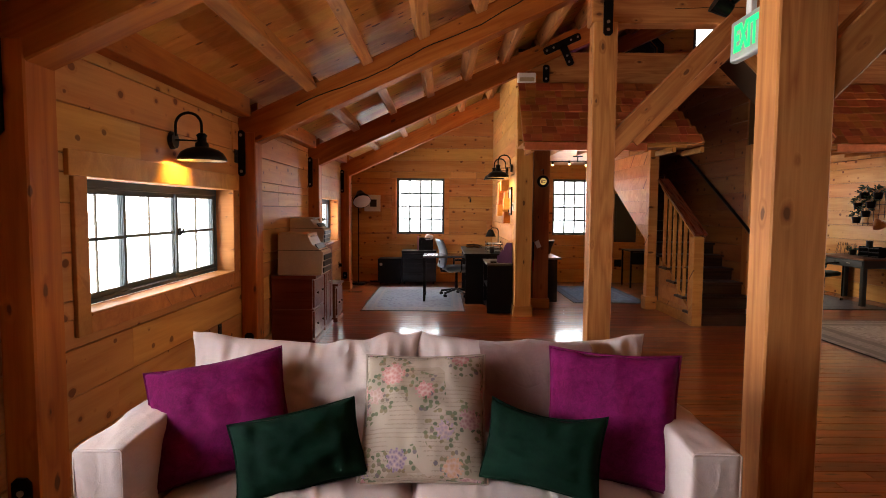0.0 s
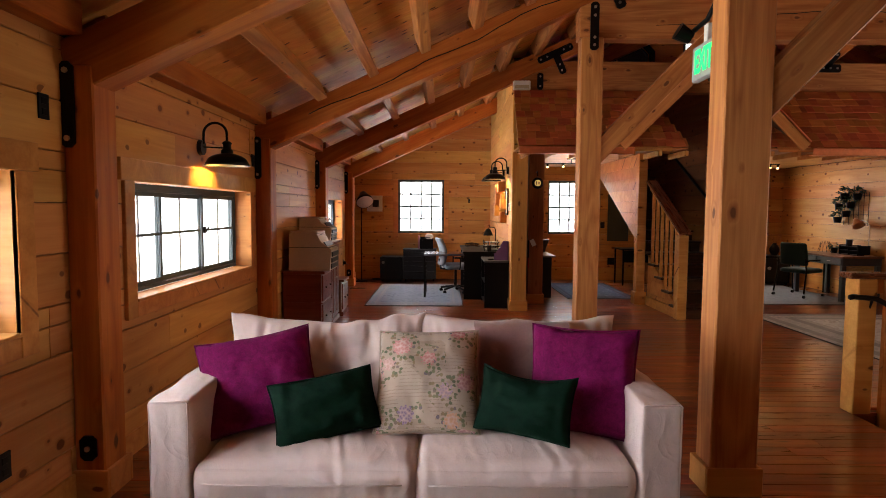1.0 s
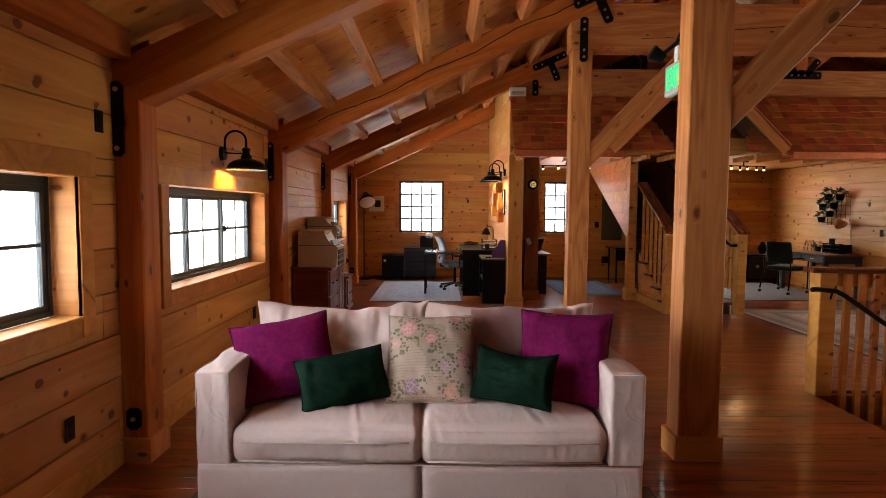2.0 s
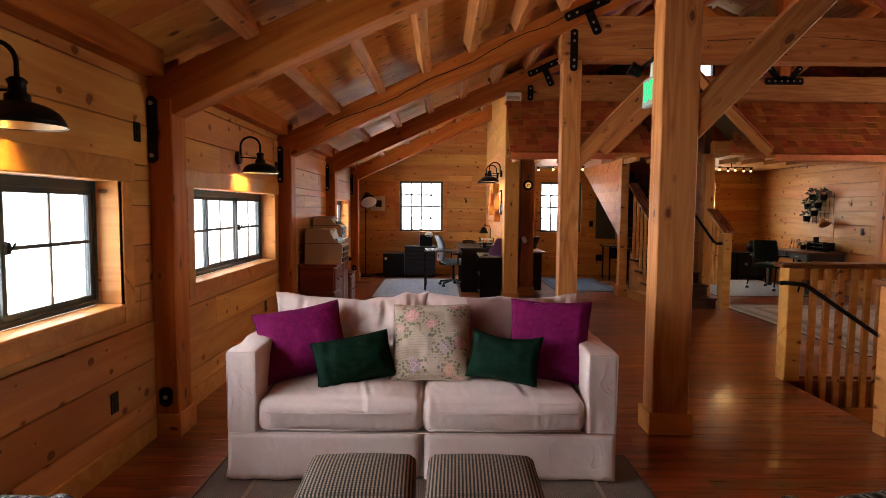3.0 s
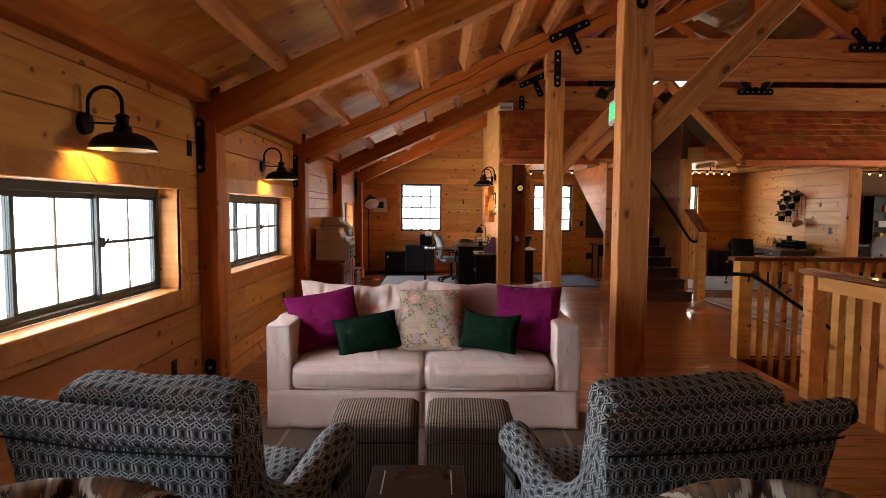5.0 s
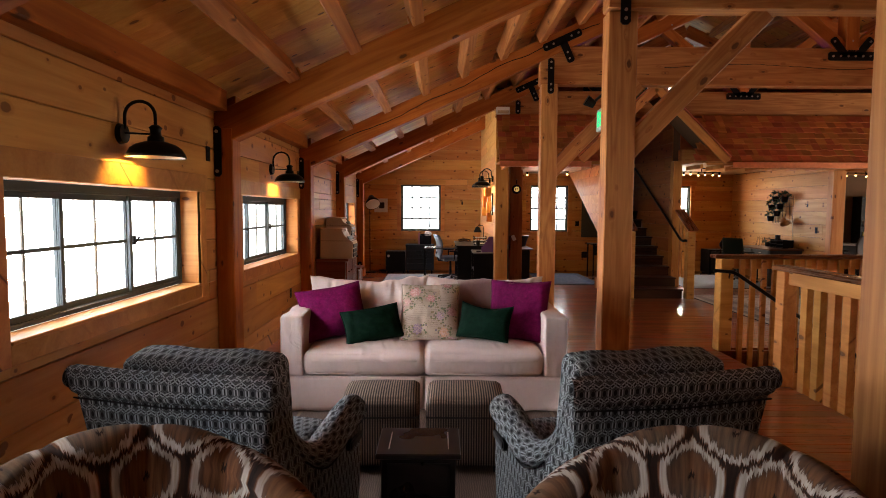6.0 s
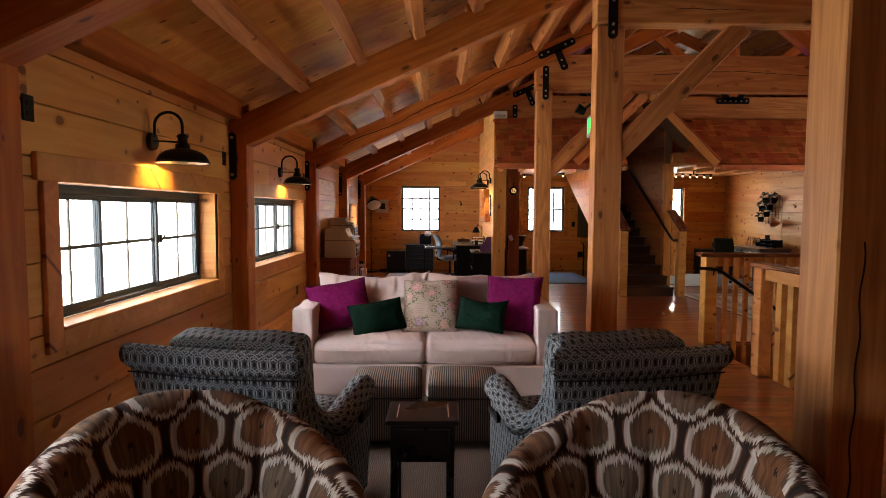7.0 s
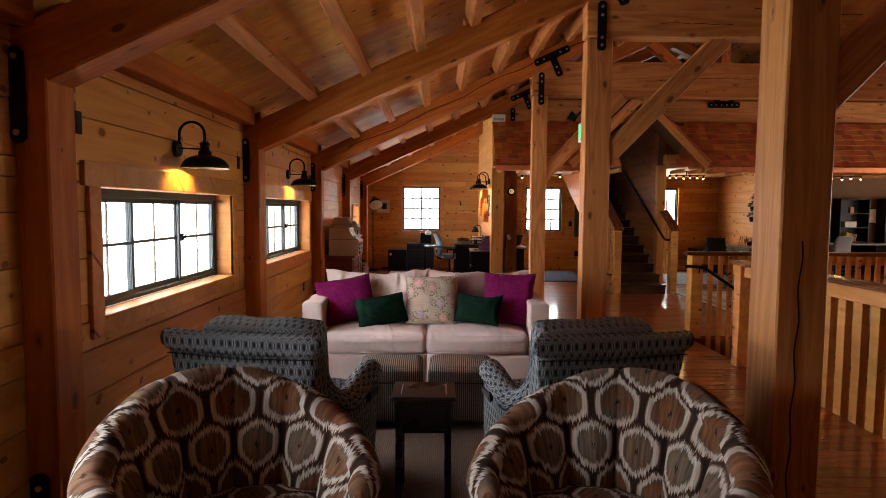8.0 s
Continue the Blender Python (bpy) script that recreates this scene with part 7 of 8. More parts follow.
def magazine_file():
    t = thing("magazine_file", "purple card magazine file on the shelf unit", "magazine file", pose(1.04, 8.46, 0.728))
    m = plain("purple_card", (0.13, 0.055, 0.20), 0.6)
    o = [(-0.14, 0), (0.07, 0), (0.07, 0.29), (0.0, 0.29), (-0.12, 0.10), (-0.14, 0.10)]
    for s in (-1, 1):
        part("side", moved(prism(o, s * 0.05, s * 0.05 + 0.004), Matrix.Identity(4)), m, t)
    part("spine", box(0.004, 0.10, 0.29, 0, (0.068, 0.002, 0.145)), m, t)
    part("papers", box(0.12, 0.07, 0.20, 0.003, (0.0, 0.002, 0.105)), M_WHITE, t)
    return t


magazine_file()


def desk_tray():
    t = thing("letter_tray", "stacked black letter trays with papers", "letter tray", pose(0.93, 9.42, 0.806))
    for k in range(3):
        part("tray", box(0.26, 0.30, 0.012, 0.003, (0, 0, 0.02 + 0.06 * k)), M_BLACK, t)
        part("paper", box(0.21, 0.28, 0.008, 0.001, (-0.02 * (k % 2), -0.02, 0.032 + 0.06 * k)), M_WHITE, t)
    for x in (-0.12, 0.12):
        for y in (-0.14, 0.14):
            part("upright", cylinder(0.006, 0.006, 0.18, (x, y, 0.09), 8), M_IRON, t)
    return t


desk_tray()


def desk_lamp(m):
    t = thing("desk_lamp", "black desk lamp with a cone shade", "desk lamp", m)
    part("base", lathe([(0.0, 0.02), (0.08, 0.015), (0.085, 0.0), (0.0, 0.0)], 24), M_IRON, t, "", None, True)
    part("arm", tube([(0.05, 0, 0.01), (0.05, 0, 0.34), (0.03, 0, 0.38), (-0.06, 0, 0.39), (-0.08, 0, 0.36)], 0.008, 8), M_IRON, t, "", None, True)
    part("shade", moved(lathe([(0.02, 0.12), (0.04, 0.11), (0.09, 0.0), (0.085, 0.0), (0.035, 0.10)], 22), Matrix.Translation((-0.08, 0, 0.24))), M_IRON, t, "", None, True)
    return t


desk_lamp(pose(0.99, 9.85, 0.806, 0, 0, 0))


def phone():
    t = thing("desk_phone", "small black phone on the shelf unit", "phone", pose(0.84, 8.46, 0.728))
    part("body", box(0.09, 0.14, 0.02, 0.005, (0, 0, 0.01), 2), M_BLACK, t)
    part("screen", box(0.07, 0.10, 0.003, 0.001, (0, 0, 0.021)), M_DGREY, t)
    return t


phone()


def keyboard_stack():
    t = thing("pen_cup", "black mesh cup with pens on the desk", "pen cup", pose(0.88, 9.20, 0.806))
    part("cup", lathe([(0.0, 0.004), (0.035, 0.0), (0.04, 0.10), (0.037, 0.10), (0.033, 0.006)], 18), M_IRON, t, "", None, True)
    for k in range(5):
        part("pen", tube([(0.01 * (k - 2), 0.005 * k - 0.01, 0.01), (0.018 * (k - 2), 0.012 * k - 0.02, 0.155 + 0.01 * (k % 3))], 0.004, 6), (M_BOLT, M_IRON, M_COPPER)[k % 3], t)
    return t


keyboard_stack()


def office_chair(m, cloth_m, label):
    """A swivel chair that faces +y."""
    t = thing("office_chair", label, "office chair", m)
    soft_part("seat", soft_box(0.48, 0.47, 0.09, 0.04, 0.015, 10, 0.003, 4.0, 1.0), cloth_m, t, "", pose(0, 0.02, 0.475))
    b = soft_box(0.45, 0.07, 0.49, 0.033, 0.0, 12, 0.003, 4.0, 2.0)
    for v in b.verts:
        v.co.y += 0.35 * v.co.x * v.co.x + 0.10 * math.cos(v.co.z * 5.0) - 0.10
        if v.co.z > 0.1:
            v.co.x *= 1 - 0.5 * (v.co.z - 0.1)
    soft_part("backrest", b, cloth_m, t, "", pose(0, -0.25, 0.755, 6, 0, 0))
    part("back_post", tube([(0, -0.05, 0.42), (0, -0.27, 0.44), (0, -0.30, 0.62)], 0.022, 8), M_BLACK, t, "", None, True)
    part("column", cylinder(0.028, 0.022, 0.30, (0, 0, 0.28), 14), M_IRON, t)
    for k in range(5):
        a = 2 * math.pi * k / 5 + 0.3
        leg = part("base_leg", tube([(0.02 * math.cos(a), 0.02 * math.sin(a), 0.12), (0.29 * math.cos(a), 0.29 * math.sin(a), 0.075)], 0.020, 8), M_BLACK, t)
        part("castor", cylinder(0.03, 0.03, 0.045, (0.29 * math.cos(a), 0.29 * math.sin(a), 0.03), 12, "X"), M_BLACK, leg)
    for s in (-1, 1):
        part("armrest", join(tube([(s * 0.22, 0.02, 0.44), (s * 0.29, 0.02, 0.48), (s * 0.29, 0.02, 0.64)], 0.014, 8), box(0.06, 0.24, 0.03, 0.01, (s * 0.29, 0.02, 0.65))), M_BLACK, t)
    return t


M_GREYCLOTH = cloth("grey_upholstery", (0.15, 0.165, 0.19), vary=0.12, folds=0.1)
M_TEAL = cloth("dark_green_upholstery", (0.012, 0.032, 0.028), vary=0.2, folds=0.1)
office_chair(pose(0.34, 10.02, 0.0, 0, 0, -78), M_GREYCLOTH, "grey upholstered swivel chair at the desk")
office_chair(pose(1.62, 9.92, 0.0, 0, 0, 60), M_BLACK, "black swivel chair beside the inner desk")
office_chair(pose(9.45, 10.45, 0.0, 0, 0, 10), M_GREYCLOTH, "grey upholstered swivel chair at the far desk")

lamp_cord()
rug("persian_rug", -1.10, 0.42, 8.47, 11.05, "worn pale blue-grey oriental rug", persian_rug("faded_blue_rug", (0.21, 0.225, 0.27), (0.11, 0.125, 0.18), (0.28, 0.26, 0.26)))
rug("blue_rug", 2.24, 3.42, 9.32, 11.36, "dark blue worn oriental rug in the inner room", persian_rug("dark_blue_rug", (0.045, 0.085, 0.17), (0.13, 0.17, 0.25), (0.02, 0.03, 0.06)))
rug("grey_rug", 5.0, 7.0, 8.85, 11.2, "grey-blue rug under the office desk", persian_rug("grey_blue_rug", (0.15, 0.16, 0.19), (0.09, 0.10, 0.13), (0.11, 0.11, 0.135)))
rug("long_rug", 4.56, 9.6, 4.65, 7.90, "large pale grey-brown patterned rug with a dark border", persian_rug("pale_taupe_rug", (0.42, 0.36, 0.31), (0.17, 0.135, 0.12), (0.09, 0.07, 0.06), 0.16))


def floor_vent():
    t = thing("floor_vent", "black metal floor register", "floor vent", pose(-1.50, 10.42, 0.0))
    part("frame", join(box(0.28, 0.012, 0.006, 0.001, (0, -0.06, 0.004)), box(0.28, 0.012, 0.006, 0.001, (0, 0.06, 0.004)), box(0.012, 0.11, 0.006, 0.001, (-0.134, 0, 0.004)), box(0.012, 0.11, 0.006, 0.001, (0.134, 0, 0.004))), M_IRON, t)
    for k in range(9):
        part("slat", box(0.010, 0.108, 0.005, 0, (-0.11 + 0.0275 * k, 0, 0.003)), M_IRON, t)
    return t


floor_vent()


# ---- inner room ----
def side_desk():
    t = thing("inner_desk", "dark desk with a pale edge behind the post", "desk", None)
    part("desktop", span(1.29, 1.98, 9.12, 10.5, 0.72, 0.75, 0.004), plain("desk_grey", (0.22, 0.19, 0.17), 0.35), t)
    part("drawer_pedestal", span(1.50, 1.92, 9.15, 9.55, 0.04, 0.72, 0.004), M_DGREY, t)
    part("leg", span(1.88, 1.92, 10.4, 10.45, 0, 0.72), M_DGREY, t)
    return t


side_desk()


def black_table():
    t = thing("folding_table", "small black table under the stairs", "table", None)
    part("tabletop", span(3.72, 4.35, 11.15, 11.75, 0.705, 0.73, 0.004), M_BLACK, t)
    part("apron", span(3.74, 4.33, 11.17, 11.20, 0.46, 0.70), M_BLACK, t)
    for x in (3.75, 4.32):
        for y in (11.18, 11.72):
            part("leg", span(x - 0.015, x + 0.015, y - 0.015, y + 0.015, 0, 0.705), M_IRON, t)
    return t


black_table()


def breaker_panel():
    t = thing("breaker_panel", "flat dark green-grey electrical panel door", "electrical panel", pose(3.87, BACK, 1.35))
    m = plain("panel_paint", (0.06, 0.055, 0.04), 0.5)
    part("frame", box(0.45, 0.02, 1.0, 0.004, (0, -0.01, 0)), m, t)
    d = part("door", box(0.38, 0.012, 0.92, 0.003, (0, -0.027, 0)), m, t)
    part("latch", box(0.02, 0.01, 0.05, 0.003, (0.16, -0.037, 0)), M_IRON, d)
    return t


breaker_panel()


def key_tags():
    t = thing("hanging_tags", "white tag and dark straps on a hook", "tags", pose(1.50, 8.795, 1.02))
    part("hook", tube([(0, 0, 0.02), (0, -0.03, 0.02), (0, -0.035, 0.0)], 0.004, 6), M_IRON, t)
    part("tag", box(0.07, 0.003, 0.11, 0.001, (0.02, -0.035, -0.05)), M_WHITE, t, "", Matrix.Rotation(radians(-25), 4, "Y"))
    part("strap", box(0.025, 0.006, 0.40, 0.001, (-0.03, -0.03, -0.20)), M_IRON, t)
    part("strap", box(0.02, 0.005, 0.16, 0.001, (-0.028, -0.036, -0.36)), plain("red_web", (0.35, 0.02, 0.015), 0.7), t, "red strap")
    return t


key_tags()


# ---- office behind the long eave ----
def office_desk():
    t = thing("office_desk", "dark grey desk with a brown wooden top", "desk", None)
    top = wood("worn_walnut", (0.19, 0.09, 0.05), (0.10, 0.042, 0.022), rough=0.35, knots=0.4)
    m = plain("slate_paint", (0.045, 0.05, 0.055), 0.5)
    part("desktop", span(6.70, 7.395, 9.05, 10.45, 0.735, 0.765, 0.006), top, t, "worn brown wooden top")
    part("apron", span(6.74, 7.39, 9.10, 10.40, 0.61, 0.735, 0.003), m, t)
    for a, b in ((9.12, 9.72), (9.76, 10.38)):
        d = part("drawer", span(6.722, 6.739, a, b, 0.622, 0.722, 0.003), m, t)
        part("pull", box(0.012, 0.08, 0.014, 0.003, (6.716, (a + b) / 2, 0.675)), M_BOLT, d)
    for x in (6.77, 7.35):
        for y in (9.13, 10.37):
            part("leg", span(x - 0.035, x + 0.035, y - 0.035, y + 0.035, 0, 0.61, 0.004), m, t)
    return t


office_desk()


def visitor_chair():
    t = thing("visitor_chair", "dark green armchair on black castor legs", "chair", pose(6.52, 9.86, 0, 0, 0, -62))
    soft_part("seat", soft_box(0.50, 0.48, 0.08, 0.035, 0.012, 10, 0.003), M_TEAL, t, "", pose(0, 0.02, 0.46))
    b = soft_box(0.48, 0.06, 0.40, 0.028, 0.0, 12, 0.003)
    for v in b.verts:
        v.co.y += 0.45 * v.co.x * v.co.x
        v.co.x *= 1 - 0.3 * max(0.0, v.co.z)
    soft_part("backrest", b, M_TEAL, t, "", pose(0, -0.25, 0.76, 8, 0, 0))
    for s in (-1, 1):
        part("arm_frame", tube([(s * 0.24, -0.30, 0.62), (s * 0.27, -0.22, 0.66), (s * 0.28, 0.10, 0.66), (s * 0.28, 0.22, 0.62), (s * 0.27, 0.24, 0.08)], 0.014, 8), M_IRON, t, "", None, True)
        part("back_leg", tube([(s * 0.24, -0.28, 0.70), (s * 0.25, -0.26, 0.46), (s * 0.27, -0.34, 0.08)], 0.014, 8), M_IRON, t, "", None, True)
        for y in (0.24, -0.34):
            part("castor", cylinder(0.028, 0.028, 0.03, (s * 0.27, y, 0.03), 12, "X"), M_BLACK, t)
    return t


visitor_chair()
M_LEAF = plain("dark_leaf", (0.022, 0.045, 0.016), 0.55, vary=0.4, scale=30)


def leafy(bm, centre, r, n, rng, size=0.035):
    """Small pointed leaves on thin stalks round a centre."""
    for _ in range(n):
        d = Vector((rng.gauss(0, 1), rng.gauss(0, 1), abs(rng.gauss(0.3, 0.8)))).normalized()
        p = Vector(centre) + d * r * rng.uniform(0.35, 1.0)
        u = d.orthogonal().normalized() * size * rng.uniform(0.3, 0.5)
        tip = p + (d + Vector((0, 0, rng.uniform(-0.9, 0.3)))).normalized() * size * rng.uniform(0.9, 1.7)
        mid = (p + tip) / 2
        v = [bm.verts.new(c) for c in (p, mid + u, tip, mid - u)]
        bm.faces.new(v)


def plant_rack():
    t = thing("plant_rack", "black wire wall rack with potted herbs", "plant rack", pose(7.405, 9.83, 1.55, 0, 0, -90))
    part("grid", join(*[tube([(x, -0.012, -0.28), (x, -0.012, 0.30)], 0.004, 6) for x in (-0.36, -0.24, -0.12, 0.0, 0.12, 0.24, 0.36)], *[tube([(-0.38, -0.016, z), (0.38, -0.016, z)], 0.004, 6) for z in (-0.24, -0.08, 0.08, 0.24)]), M_IRON, t)
    rng = random.Random(8)
    for k, (x, z) in enumerate(((-0.12, 0.18), (0.20, 0.17), (-0.26, 0.0), (0.04, 0.02), (-0.06, -0.13), (-0.28, -0.24))):
        p = part("pot", moved(lathe([(0.0, 0.0), (0.055, 0.0), (0.075, 0.11), (0.07, 0.11), (0.05, 0.01)], 18), Matrix.Translation((x, -0.10, z))), M_IRON, t, "black metal pot", None, True)
        bm = bmesh.new()
        leafy(bm, (x, -0.10, z + 0.12), 0.11, 90, rng)
        part("foliage", bm, M_LEAF, p, "dark green herb leaves")
    return t


plant_rack()


def arc_reading_lamp():
    t = thing("reading_lamp", "thin brass reading lamp with a pleated shade", "desk lamp", pose(7.30, 9.30, 0.766))
    m = plain("aged_brass", (0.45, 0.30, 0.16), 0.35, 0.9)
    part("base", lathe([(0.0, 0.015), (0.075, 0.012), (0.08, 0.0), (0.0, 0.0)], 22), m, t, "", None, True)
    part("stem", tube([(0, 0, 0.01), (0, 0, 0.50), (-0.01, 0.05, 0.58), (-0.02, 0.16, 0.60), (-0.02, 0.22, 0.585)], 0.006, 8), m, t, "", None, True)
    part("shade", moved(lathe([(0.02, 0.07), (0.035, 0.06), (0.10, -0.09), (0.095, -0.09), (0.03, 0.055)], 22), Matrix.Translation((-0.02, 0.28, 0.57)) @ Matrix.Rotation(radians(-38), 4, "X")), M_TRIM, t, "tan pleated shade", None, True)
    return t


arc_reading_lamp()


def desk_organizer():
    t = thing("desk_organizer", "black slatted desk organiser on the desk", "organiser", pose(7.22, 9.52, 0.766, 0, 0, -90))
    for z in (0.0, 0.07, 0.14):
        part("shelf", box(0.46, 0.22, 0.012, 0.002, (0, 0, z + 0.006)), M_BLACK, t)
    for x in (-0.225, 0.0, 0.225):
        part("divider", box(0.012, 0.22, 0.17, 0.002, (x, 0, 0.085)), M_BLACK, t)
    part("round_can", cylinder(0.05, 0.05, 0.11, (-0.05, -0.06, 0.21), 18), M_DGREY, t)
    return t


desk_organizer()


def small_pot():
    t = thing("potted_plant", "small potted plant on the desk", "plant", pose(7.20, 10.0, 0.766))
    p = part("pot", lathe([(0.0, 0.0), (0.045, 0.0), (0.06, 0.09), (0.055, 0.09), (0.04, 0.01)], 18), M_IRON, t, "", None, True)
    bm = bmesh.new()
    leafy(bm, (0, 0, 0.09), 0.09, 80, random.Random(2))
    part("foliage", bm, M_LEAF, t, "green leaves")
    return t


small_pot()


def wire_basket():
    t = thing("wire_lamp", "black wire cage ornament on the desk", "ornament", pose(7.20, 10.26, 0.766))
    bars = []
    for k in range(10):
        a = 2 * math.pi * k / 10
        bars.append(tube([(0.11 * math.cos(a), 0.11 * math.sin(a), 0.0), (0.065 * math.cos(a + 0.3), 0.065 * math.sin(a + 0.3), 0.20)], 0.003, 5))
    part("cage", join(*bars), M_IRON, t)
    return t


wire_basket()


def office_safe():
    t = thing("safe", "black office safe on the floor", "safe", pose(6.95, 11.66, 0))
    part("body", box(0.66, 0.48, 0.56, 0.01, (0, 0, 0.31), 2), M_BLACK, t)
    d = part("door", box(0.58, 0.02, 0.48, 0.006, (0, -0.248, 0.31)), M_DGREY, t)
    part("dial", cylinder(0.035, 0.03, 0.03, (-0.12, -0.27, 0.34), 18, "Y"), M_BOLT, d)
    for x in (-0.28, 0.28):
        part("foot", box(0.06, 0.4, 0.03, 0.003, (x, 0, 0.015)), M_BLACK, t)
    return t


office_safe()


def vase():
    t = thing("vase", "dark round vase on the safe", "vase", pose(7.05, 11.62, 0.591))
    part("body", lathe([(0.0, 0.0), (0.05, 0.0), (0.095, 0.08), (0.10, 0.14), (0.06, 0.21), (0.035, 0.24), (0.042, 0.26), (0.036, 0.26), (0.03, 0.24)], 26), M_BLACK, t, "", None, True)
    bm = bmesh.new()
    rng = random.Random(4)
    for k in range(26):
        a, s = rng.uniform(0, 6.28), rng.uniform(0.05, 0.16)
        bm2 = tube([(0, 0, 0.22), (s * 0.5 * math.cos(a), s * 0.5 * math.sin(a), 0.34), (s * math.cos(a), s * math.sin(a), 0.44)], 0.002, 4)
        me = bpy.data.meshes.new("tmp")
        bm2.to_mesh(me)
        bm2.free()
        bm.from_mesh(me)
        bpy.data.meshes.remove(me)
    part("dry_stalks", bm, M_TRIM, t, "thin dry stalks")
    return t


vase()


# ---- far desk and bookcases ----
def bookcase(m, label, seed):
    t = thing("bookcase", label, "bookcase", m, "black bookcases on the end wall")
    part("side_panel", box(0.025, 0.32, 1.90, 0.003, (-0.37, 0, 0.95)), M_BLACK, t)
    part("side_panel", box(0.025, 0.32, 1.90, 0.003, (0.37, 0, 0.95)), M_BLACK, t)
    part("back_panel", box(0.72, 0.012, 1.88, 0.0, (0, 0.15, 0.95)), M_BLACK, t)
    for k in range(6):
        part("shelf", box(0.715, 0.30, 0.02, 0.002, (0, 0, 0.05 + 0.365 * k)), M_BLACK, t)
    return t


bookcase(pose(10.80, 11.82, 0), "tall black bookcase with books and boxes", 1)
bookcase(pose(11.98, 11.82, 0), "tall black bookcase half filled with boxes", 2)


def shelf_object(name, m, size, colour, label, cat):
    ob = mesh_object(name, box(*size, 0.006, (0, 0, size[2] / 2)), plain(name + "_cover", colour, 0.6), None, "", m)
    return tagged(ob, label, cat)


shelf_object("storage_box", pose(10.68, 11.74, 1.155), (0.30, 0.22, 0.15), (0.42, 0.40, 0.38), "pale grey storage box on a shelf", "box")
shelf_object("storage_box", pose(11.8, 11.74, 1.155), (0.26, 0.20, 0.08), (0.55, 0.53, 0.5), "white box on a shelf", "box")
shelf_object("canister", pose(10.74, 11.74, 1.52), (0.09, 0.09, 0.16), (0.30, 0.10, 0.05), "small rust canister on a shelf", "canister")
for k in range(5):
    a = (4, -5, 8, 14, 20)[k]
    shelf_object("book", pose(10.60 + 0.055 * k, 11.74, 0.79, 0, a * 0.5, 0), (0.035, 0.20, 0.24 - 0.012 * k), ((0.55, 0.38, 0.05), (0.5, 0.33, 0.06), (0.42, 0.28, 0.08), (0.25, 0.20, 0.16), (0.3, 0.1, 0.06))[k], "upright book with a yellow cover on a shelf", "book")


def long_desk():
    t = thing("long_desk", "long dark desk with a grey top", "desk", None)
    part("desktop", span(9.3, 12.4, 10.95, 11.62, 0.735, 0.765, 0.004), plain("grey_laminate", (0.16, 0.15, 0.145), 0.35), t)
    for x in (9.34, 10.9, 12.36):
        part("panel", span(x - 0.012, x + 0.012, 11.0, 11.6, 0, 0.735), M_BLACK, t)
    part("modesty_panel", span(9.35, 12.35, 11.56, 11.58, 0.2, 0.735), M_BLACK, t)
    return t


long_desk()


def throw_blanket():
    """A mauve throw over the head of a back cushion."""
    t = thing("throw_blanket", "dusty pink plush throw over the sofa back", "blanket", None)
    bm = bmesh.new()
    n, k = 26, 30
    grid = []
    for i in range(n + 1):
        x = 0.27 + 0.46 * i / n
        row = []
        for j in range(k + 1):
            s = j / k
            # up the front of the cushion, over its head and down behind
            if s < 0.55:
                f = s / 0.55
                y, z = 2.405 + 0.085 * f + 0.0, 0.60 + 0.31 * f
            elif s < 0.75:
                g = (s - 0.55) / 0.20 * math.pi
                y, z = 2.565 - 0.078 * math.cos(g), 0.905 + 0.035 * math.sin(g)
            else:
                f = (s - 0.75) / 0.25
                y, z = 2.645 + 0.03 * f, 0.905 - 0.25 * f
            q = Vector((x * 9, s * 3, 1.0))
            fold = 0.018 * noise.noise(q) + 0.008 * noise.noise(q * 2.7)
            row.append(bm.verts.new((x + 0.03 * noise.noise(Vector((s * 4, i * 0.1, 5))), y - fold - 0.045 + 0.06 * max(0.0, s - 0.6), z + abs(fold) * 0.8 - 0.018 - 0.02 * noise.noise(Vector((x * 6, 2.0, s))))))
        grid.append(row)
    for a, b in zip(grid, grid[1:]):
        for j in range(k):
            bm.faces.new((a[j], b[j], b[j + 1], a[j + 1]))
    bmesh.ops.solidify(bm, geom=bm.faces[:], thickness=0.012)
    bmesh.ops.recalc_face_normals(bm, faces=bm.faces)
    part("cloth", bm, cloth("mauve_plush", (0.50, 0.30, 0.275), 0.9, 300.0, 0.15, 0.4, 0.5), t, "", None, True)
    return t


throw_blanket()

# ---- boards of walls and floor ----
rng = random.Random(11)
west_holes = [(a - 0.02 - FRONT, b + 0.02 - FRONT, SILL - 0.02, HEAD + 0.02) for a, b in LEFT_WINDOWS]
plank_face(wall_west, (LEFT - 0.022, FRONT, 0), (0, 1, 0), BACK - FRONT, 0.0, 2.34, west_holes, M_PLANK, rng)
north_holes = [(a - LEFT, b - LEFT, BSILL, BHEAD) for a, b in BACK_WINDOWS]
plank_face(wall_north, (LEFT, BACK + 0.022, 0), (1, 0, 0), 9.3, 0.0, 2.5, north_holes, M_PLANK, rng)
for k in range(14):
    z0, z1 = 2.5 + 0.25 * k, 2.746 + 0.25 * k
    xa = max(LEFT, (z1 - 0.42 - 2.11) / PITCH - 1.62)
    xb = 2 * RIDGE - xa
    for s0, s1 in free_spans(xa, xb, z0, z1, [GABLE_WINDOW]):
        me = board_mesh(s1 - s0, z1 - z0, 0.022)
        me.materials.append(M_PLANK)
        ob = new("plank", me)
        ob.parent = wall_north
        ob.matrix_local = pose((s0 + s1) / 2, BACK + 0.022, (z0 + z1) / 2)
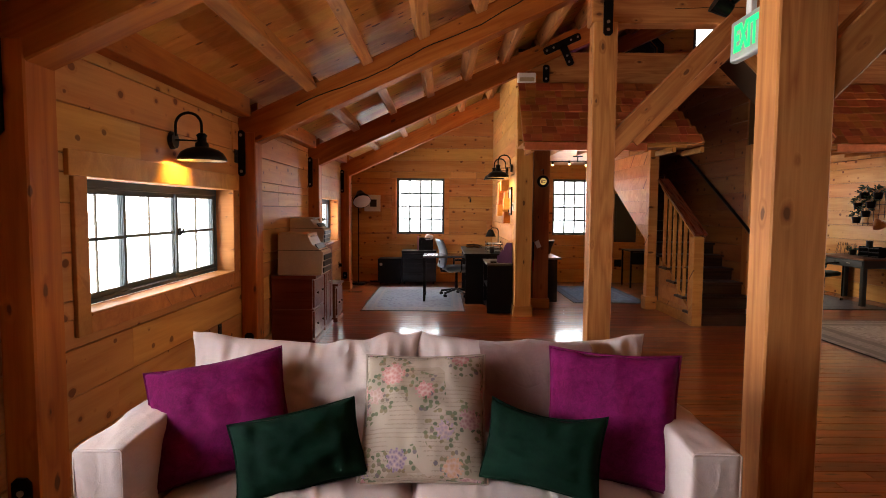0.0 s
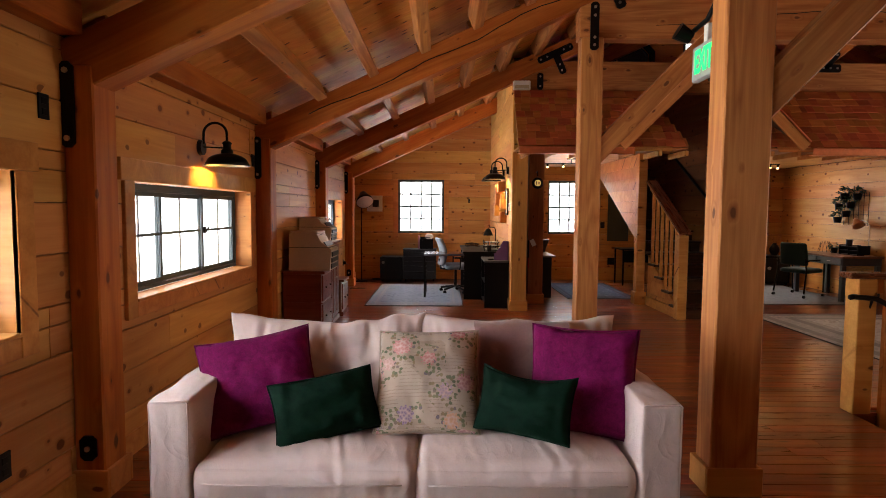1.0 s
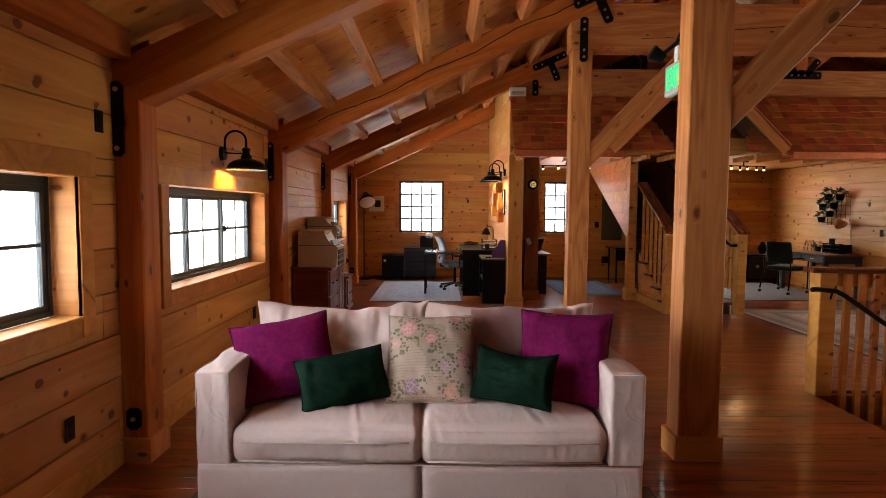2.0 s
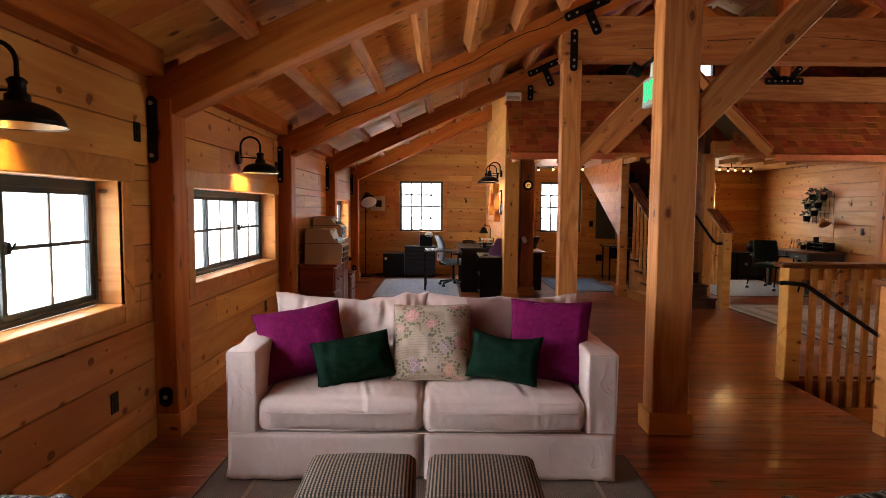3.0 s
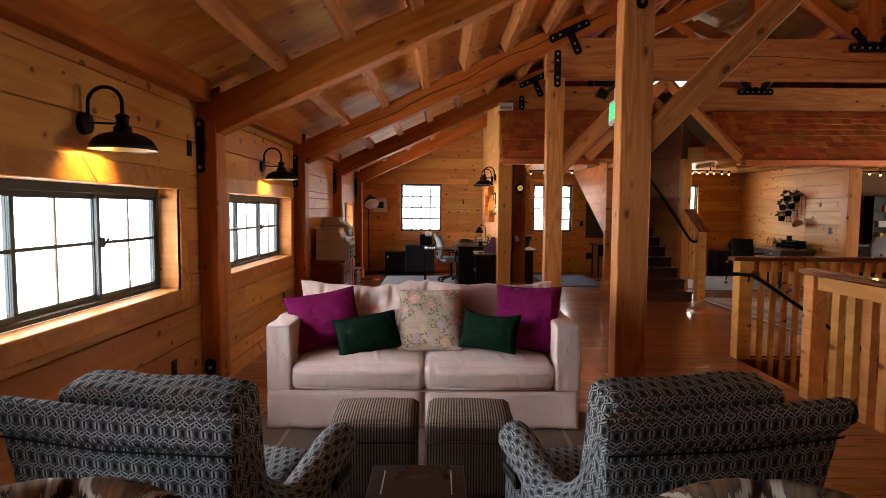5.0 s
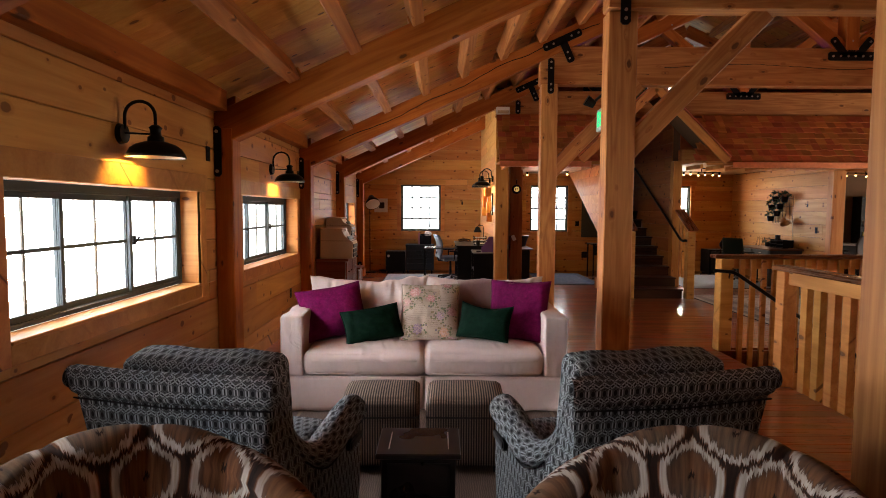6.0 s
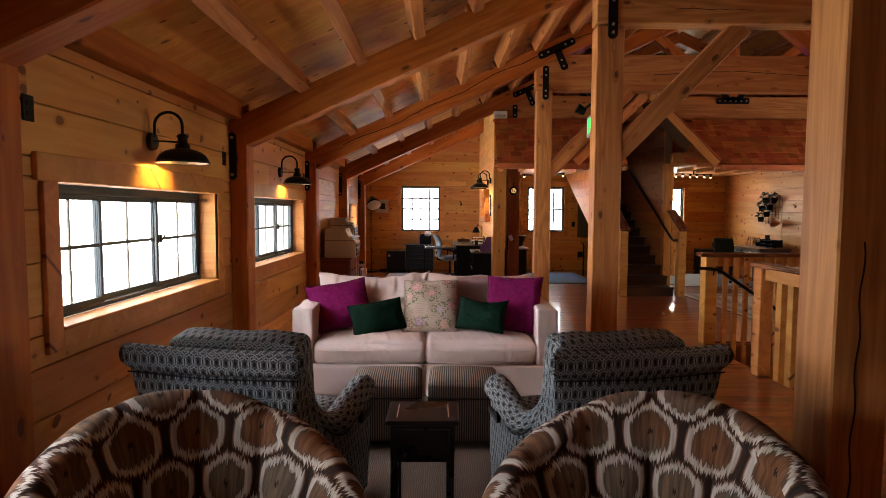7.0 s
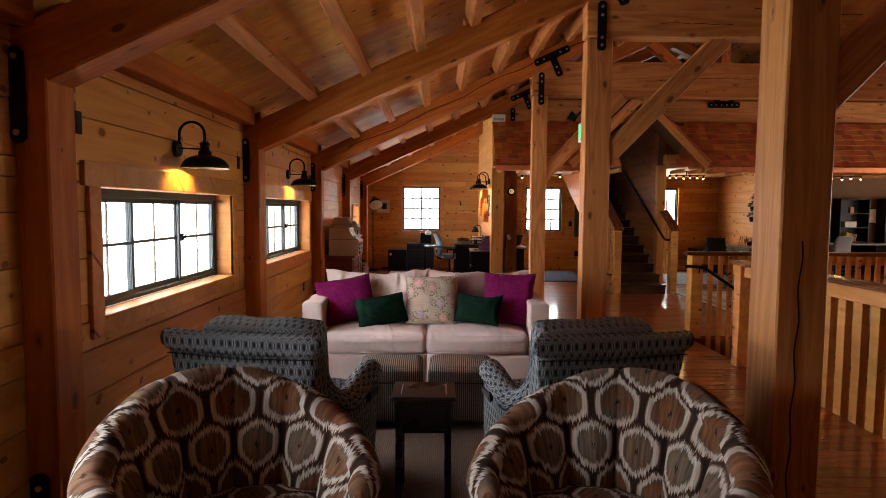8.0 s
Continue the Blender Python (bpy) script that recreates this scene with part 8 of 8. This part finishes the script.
plank_face(wall_inner, (1.1415, BACK, 0), (0, -1, 0), BACK - 8.30, 0.0, 3.75, [], M_PLANK, rng)
plank_face(wall_office, (7.431, BACK, 0), (0, -1, 0), BACK - 8.18, 0.0, 2.42, [], M_PLANK, rng)
plank_face(wall_stair, (4.361, BACK, 0), (0, -1, 0), BACK - 8.18, 0.0, 3.66, [], M_PLANK_SHADED, rng)
for a, b in zip((FRONT,) + BENTS, BENTS + (BACK,)):
    ob = mesh_object("baseboard", span(LEFT, LEFT + 0.02, a + (0.225 if a > FRONT else 0), b - 0.025, 0, 0.14, 0.004), M_TRIM)
    tagged(ob, "pine baseboard along the knee wall", "baseboard", kind="structure")
ob = mesh_object("baseboard", span(LEFT + 0.02, 1.11, BACK - 0.02, BACK, 0, 0.14, 0.004), M_TRIM)
tagged(ob, "pine baseboard along the end wall", "baseboard", kind="structure")


def floor_boards():
    joined = bmesh.new()
    width, y, count = 0.127, FRONT, 0
    while y < BACK:
        x = LEFT + 0.0 - rng.uniform(0, 2.0)
        while x < RIGHT:
            ln = rng.uniform(2.2, 4.4)
            a, b = max(x, LEFT), min(x + ln, RIGHT)
            x += ln
            pieces = [(a, b)]
            if WELL[2] < y + width and y < WELL[3]:
                pieces = free_spans(a, b, 0, 1, [(WELL[0], WELL[1], 0, 1)])
            for p0, p1 in pieces:
                if p1 - p0 < 0.02:
                    continue
                if p0 < 4.6 and 0.8 < y < 9.2 and count < 300:
                    me = board_mesh(p1 - p0 - 0.002, width - 0.003, 0.022, 0.002)
                    me.materials.append(M_FLOOR)
                    ob = new("floorboard", me)
                    ob.parent = floor
                    m = Matrix(((1, 0, 0, (p0 + p1) / 2), (0, 0, 1, y + width / 2), (0, -1, 0, -0.022), (0, 0, 0, 1)))
                    ob.matrix_local = m
                    count += 1
                else:
                    v = [joined.verts.new(c) for c in ((p0 + 0.001, y + 0.0015, 0), (p1 - 0.001, y + 0.0015, 0), (p1 - 0.001, y + width - 0.0015, 0), (p0 + 0.001, y + width - 0.0015, 0))]
                    w = [joined.verts.new((q.co.x, q.co.y, -0.022)) for q in v]
                    joined.faces.new(v)
                    for i in range(4):
                        j = (i + 1) % 4
                        joined.faces.new((v[j], v[i], w[i], w[j]))
        y += width
    ob = part("floorboards", joined, M_FLOORJ, floor)
    ob["kind"] = "stuff"


floor_boards()
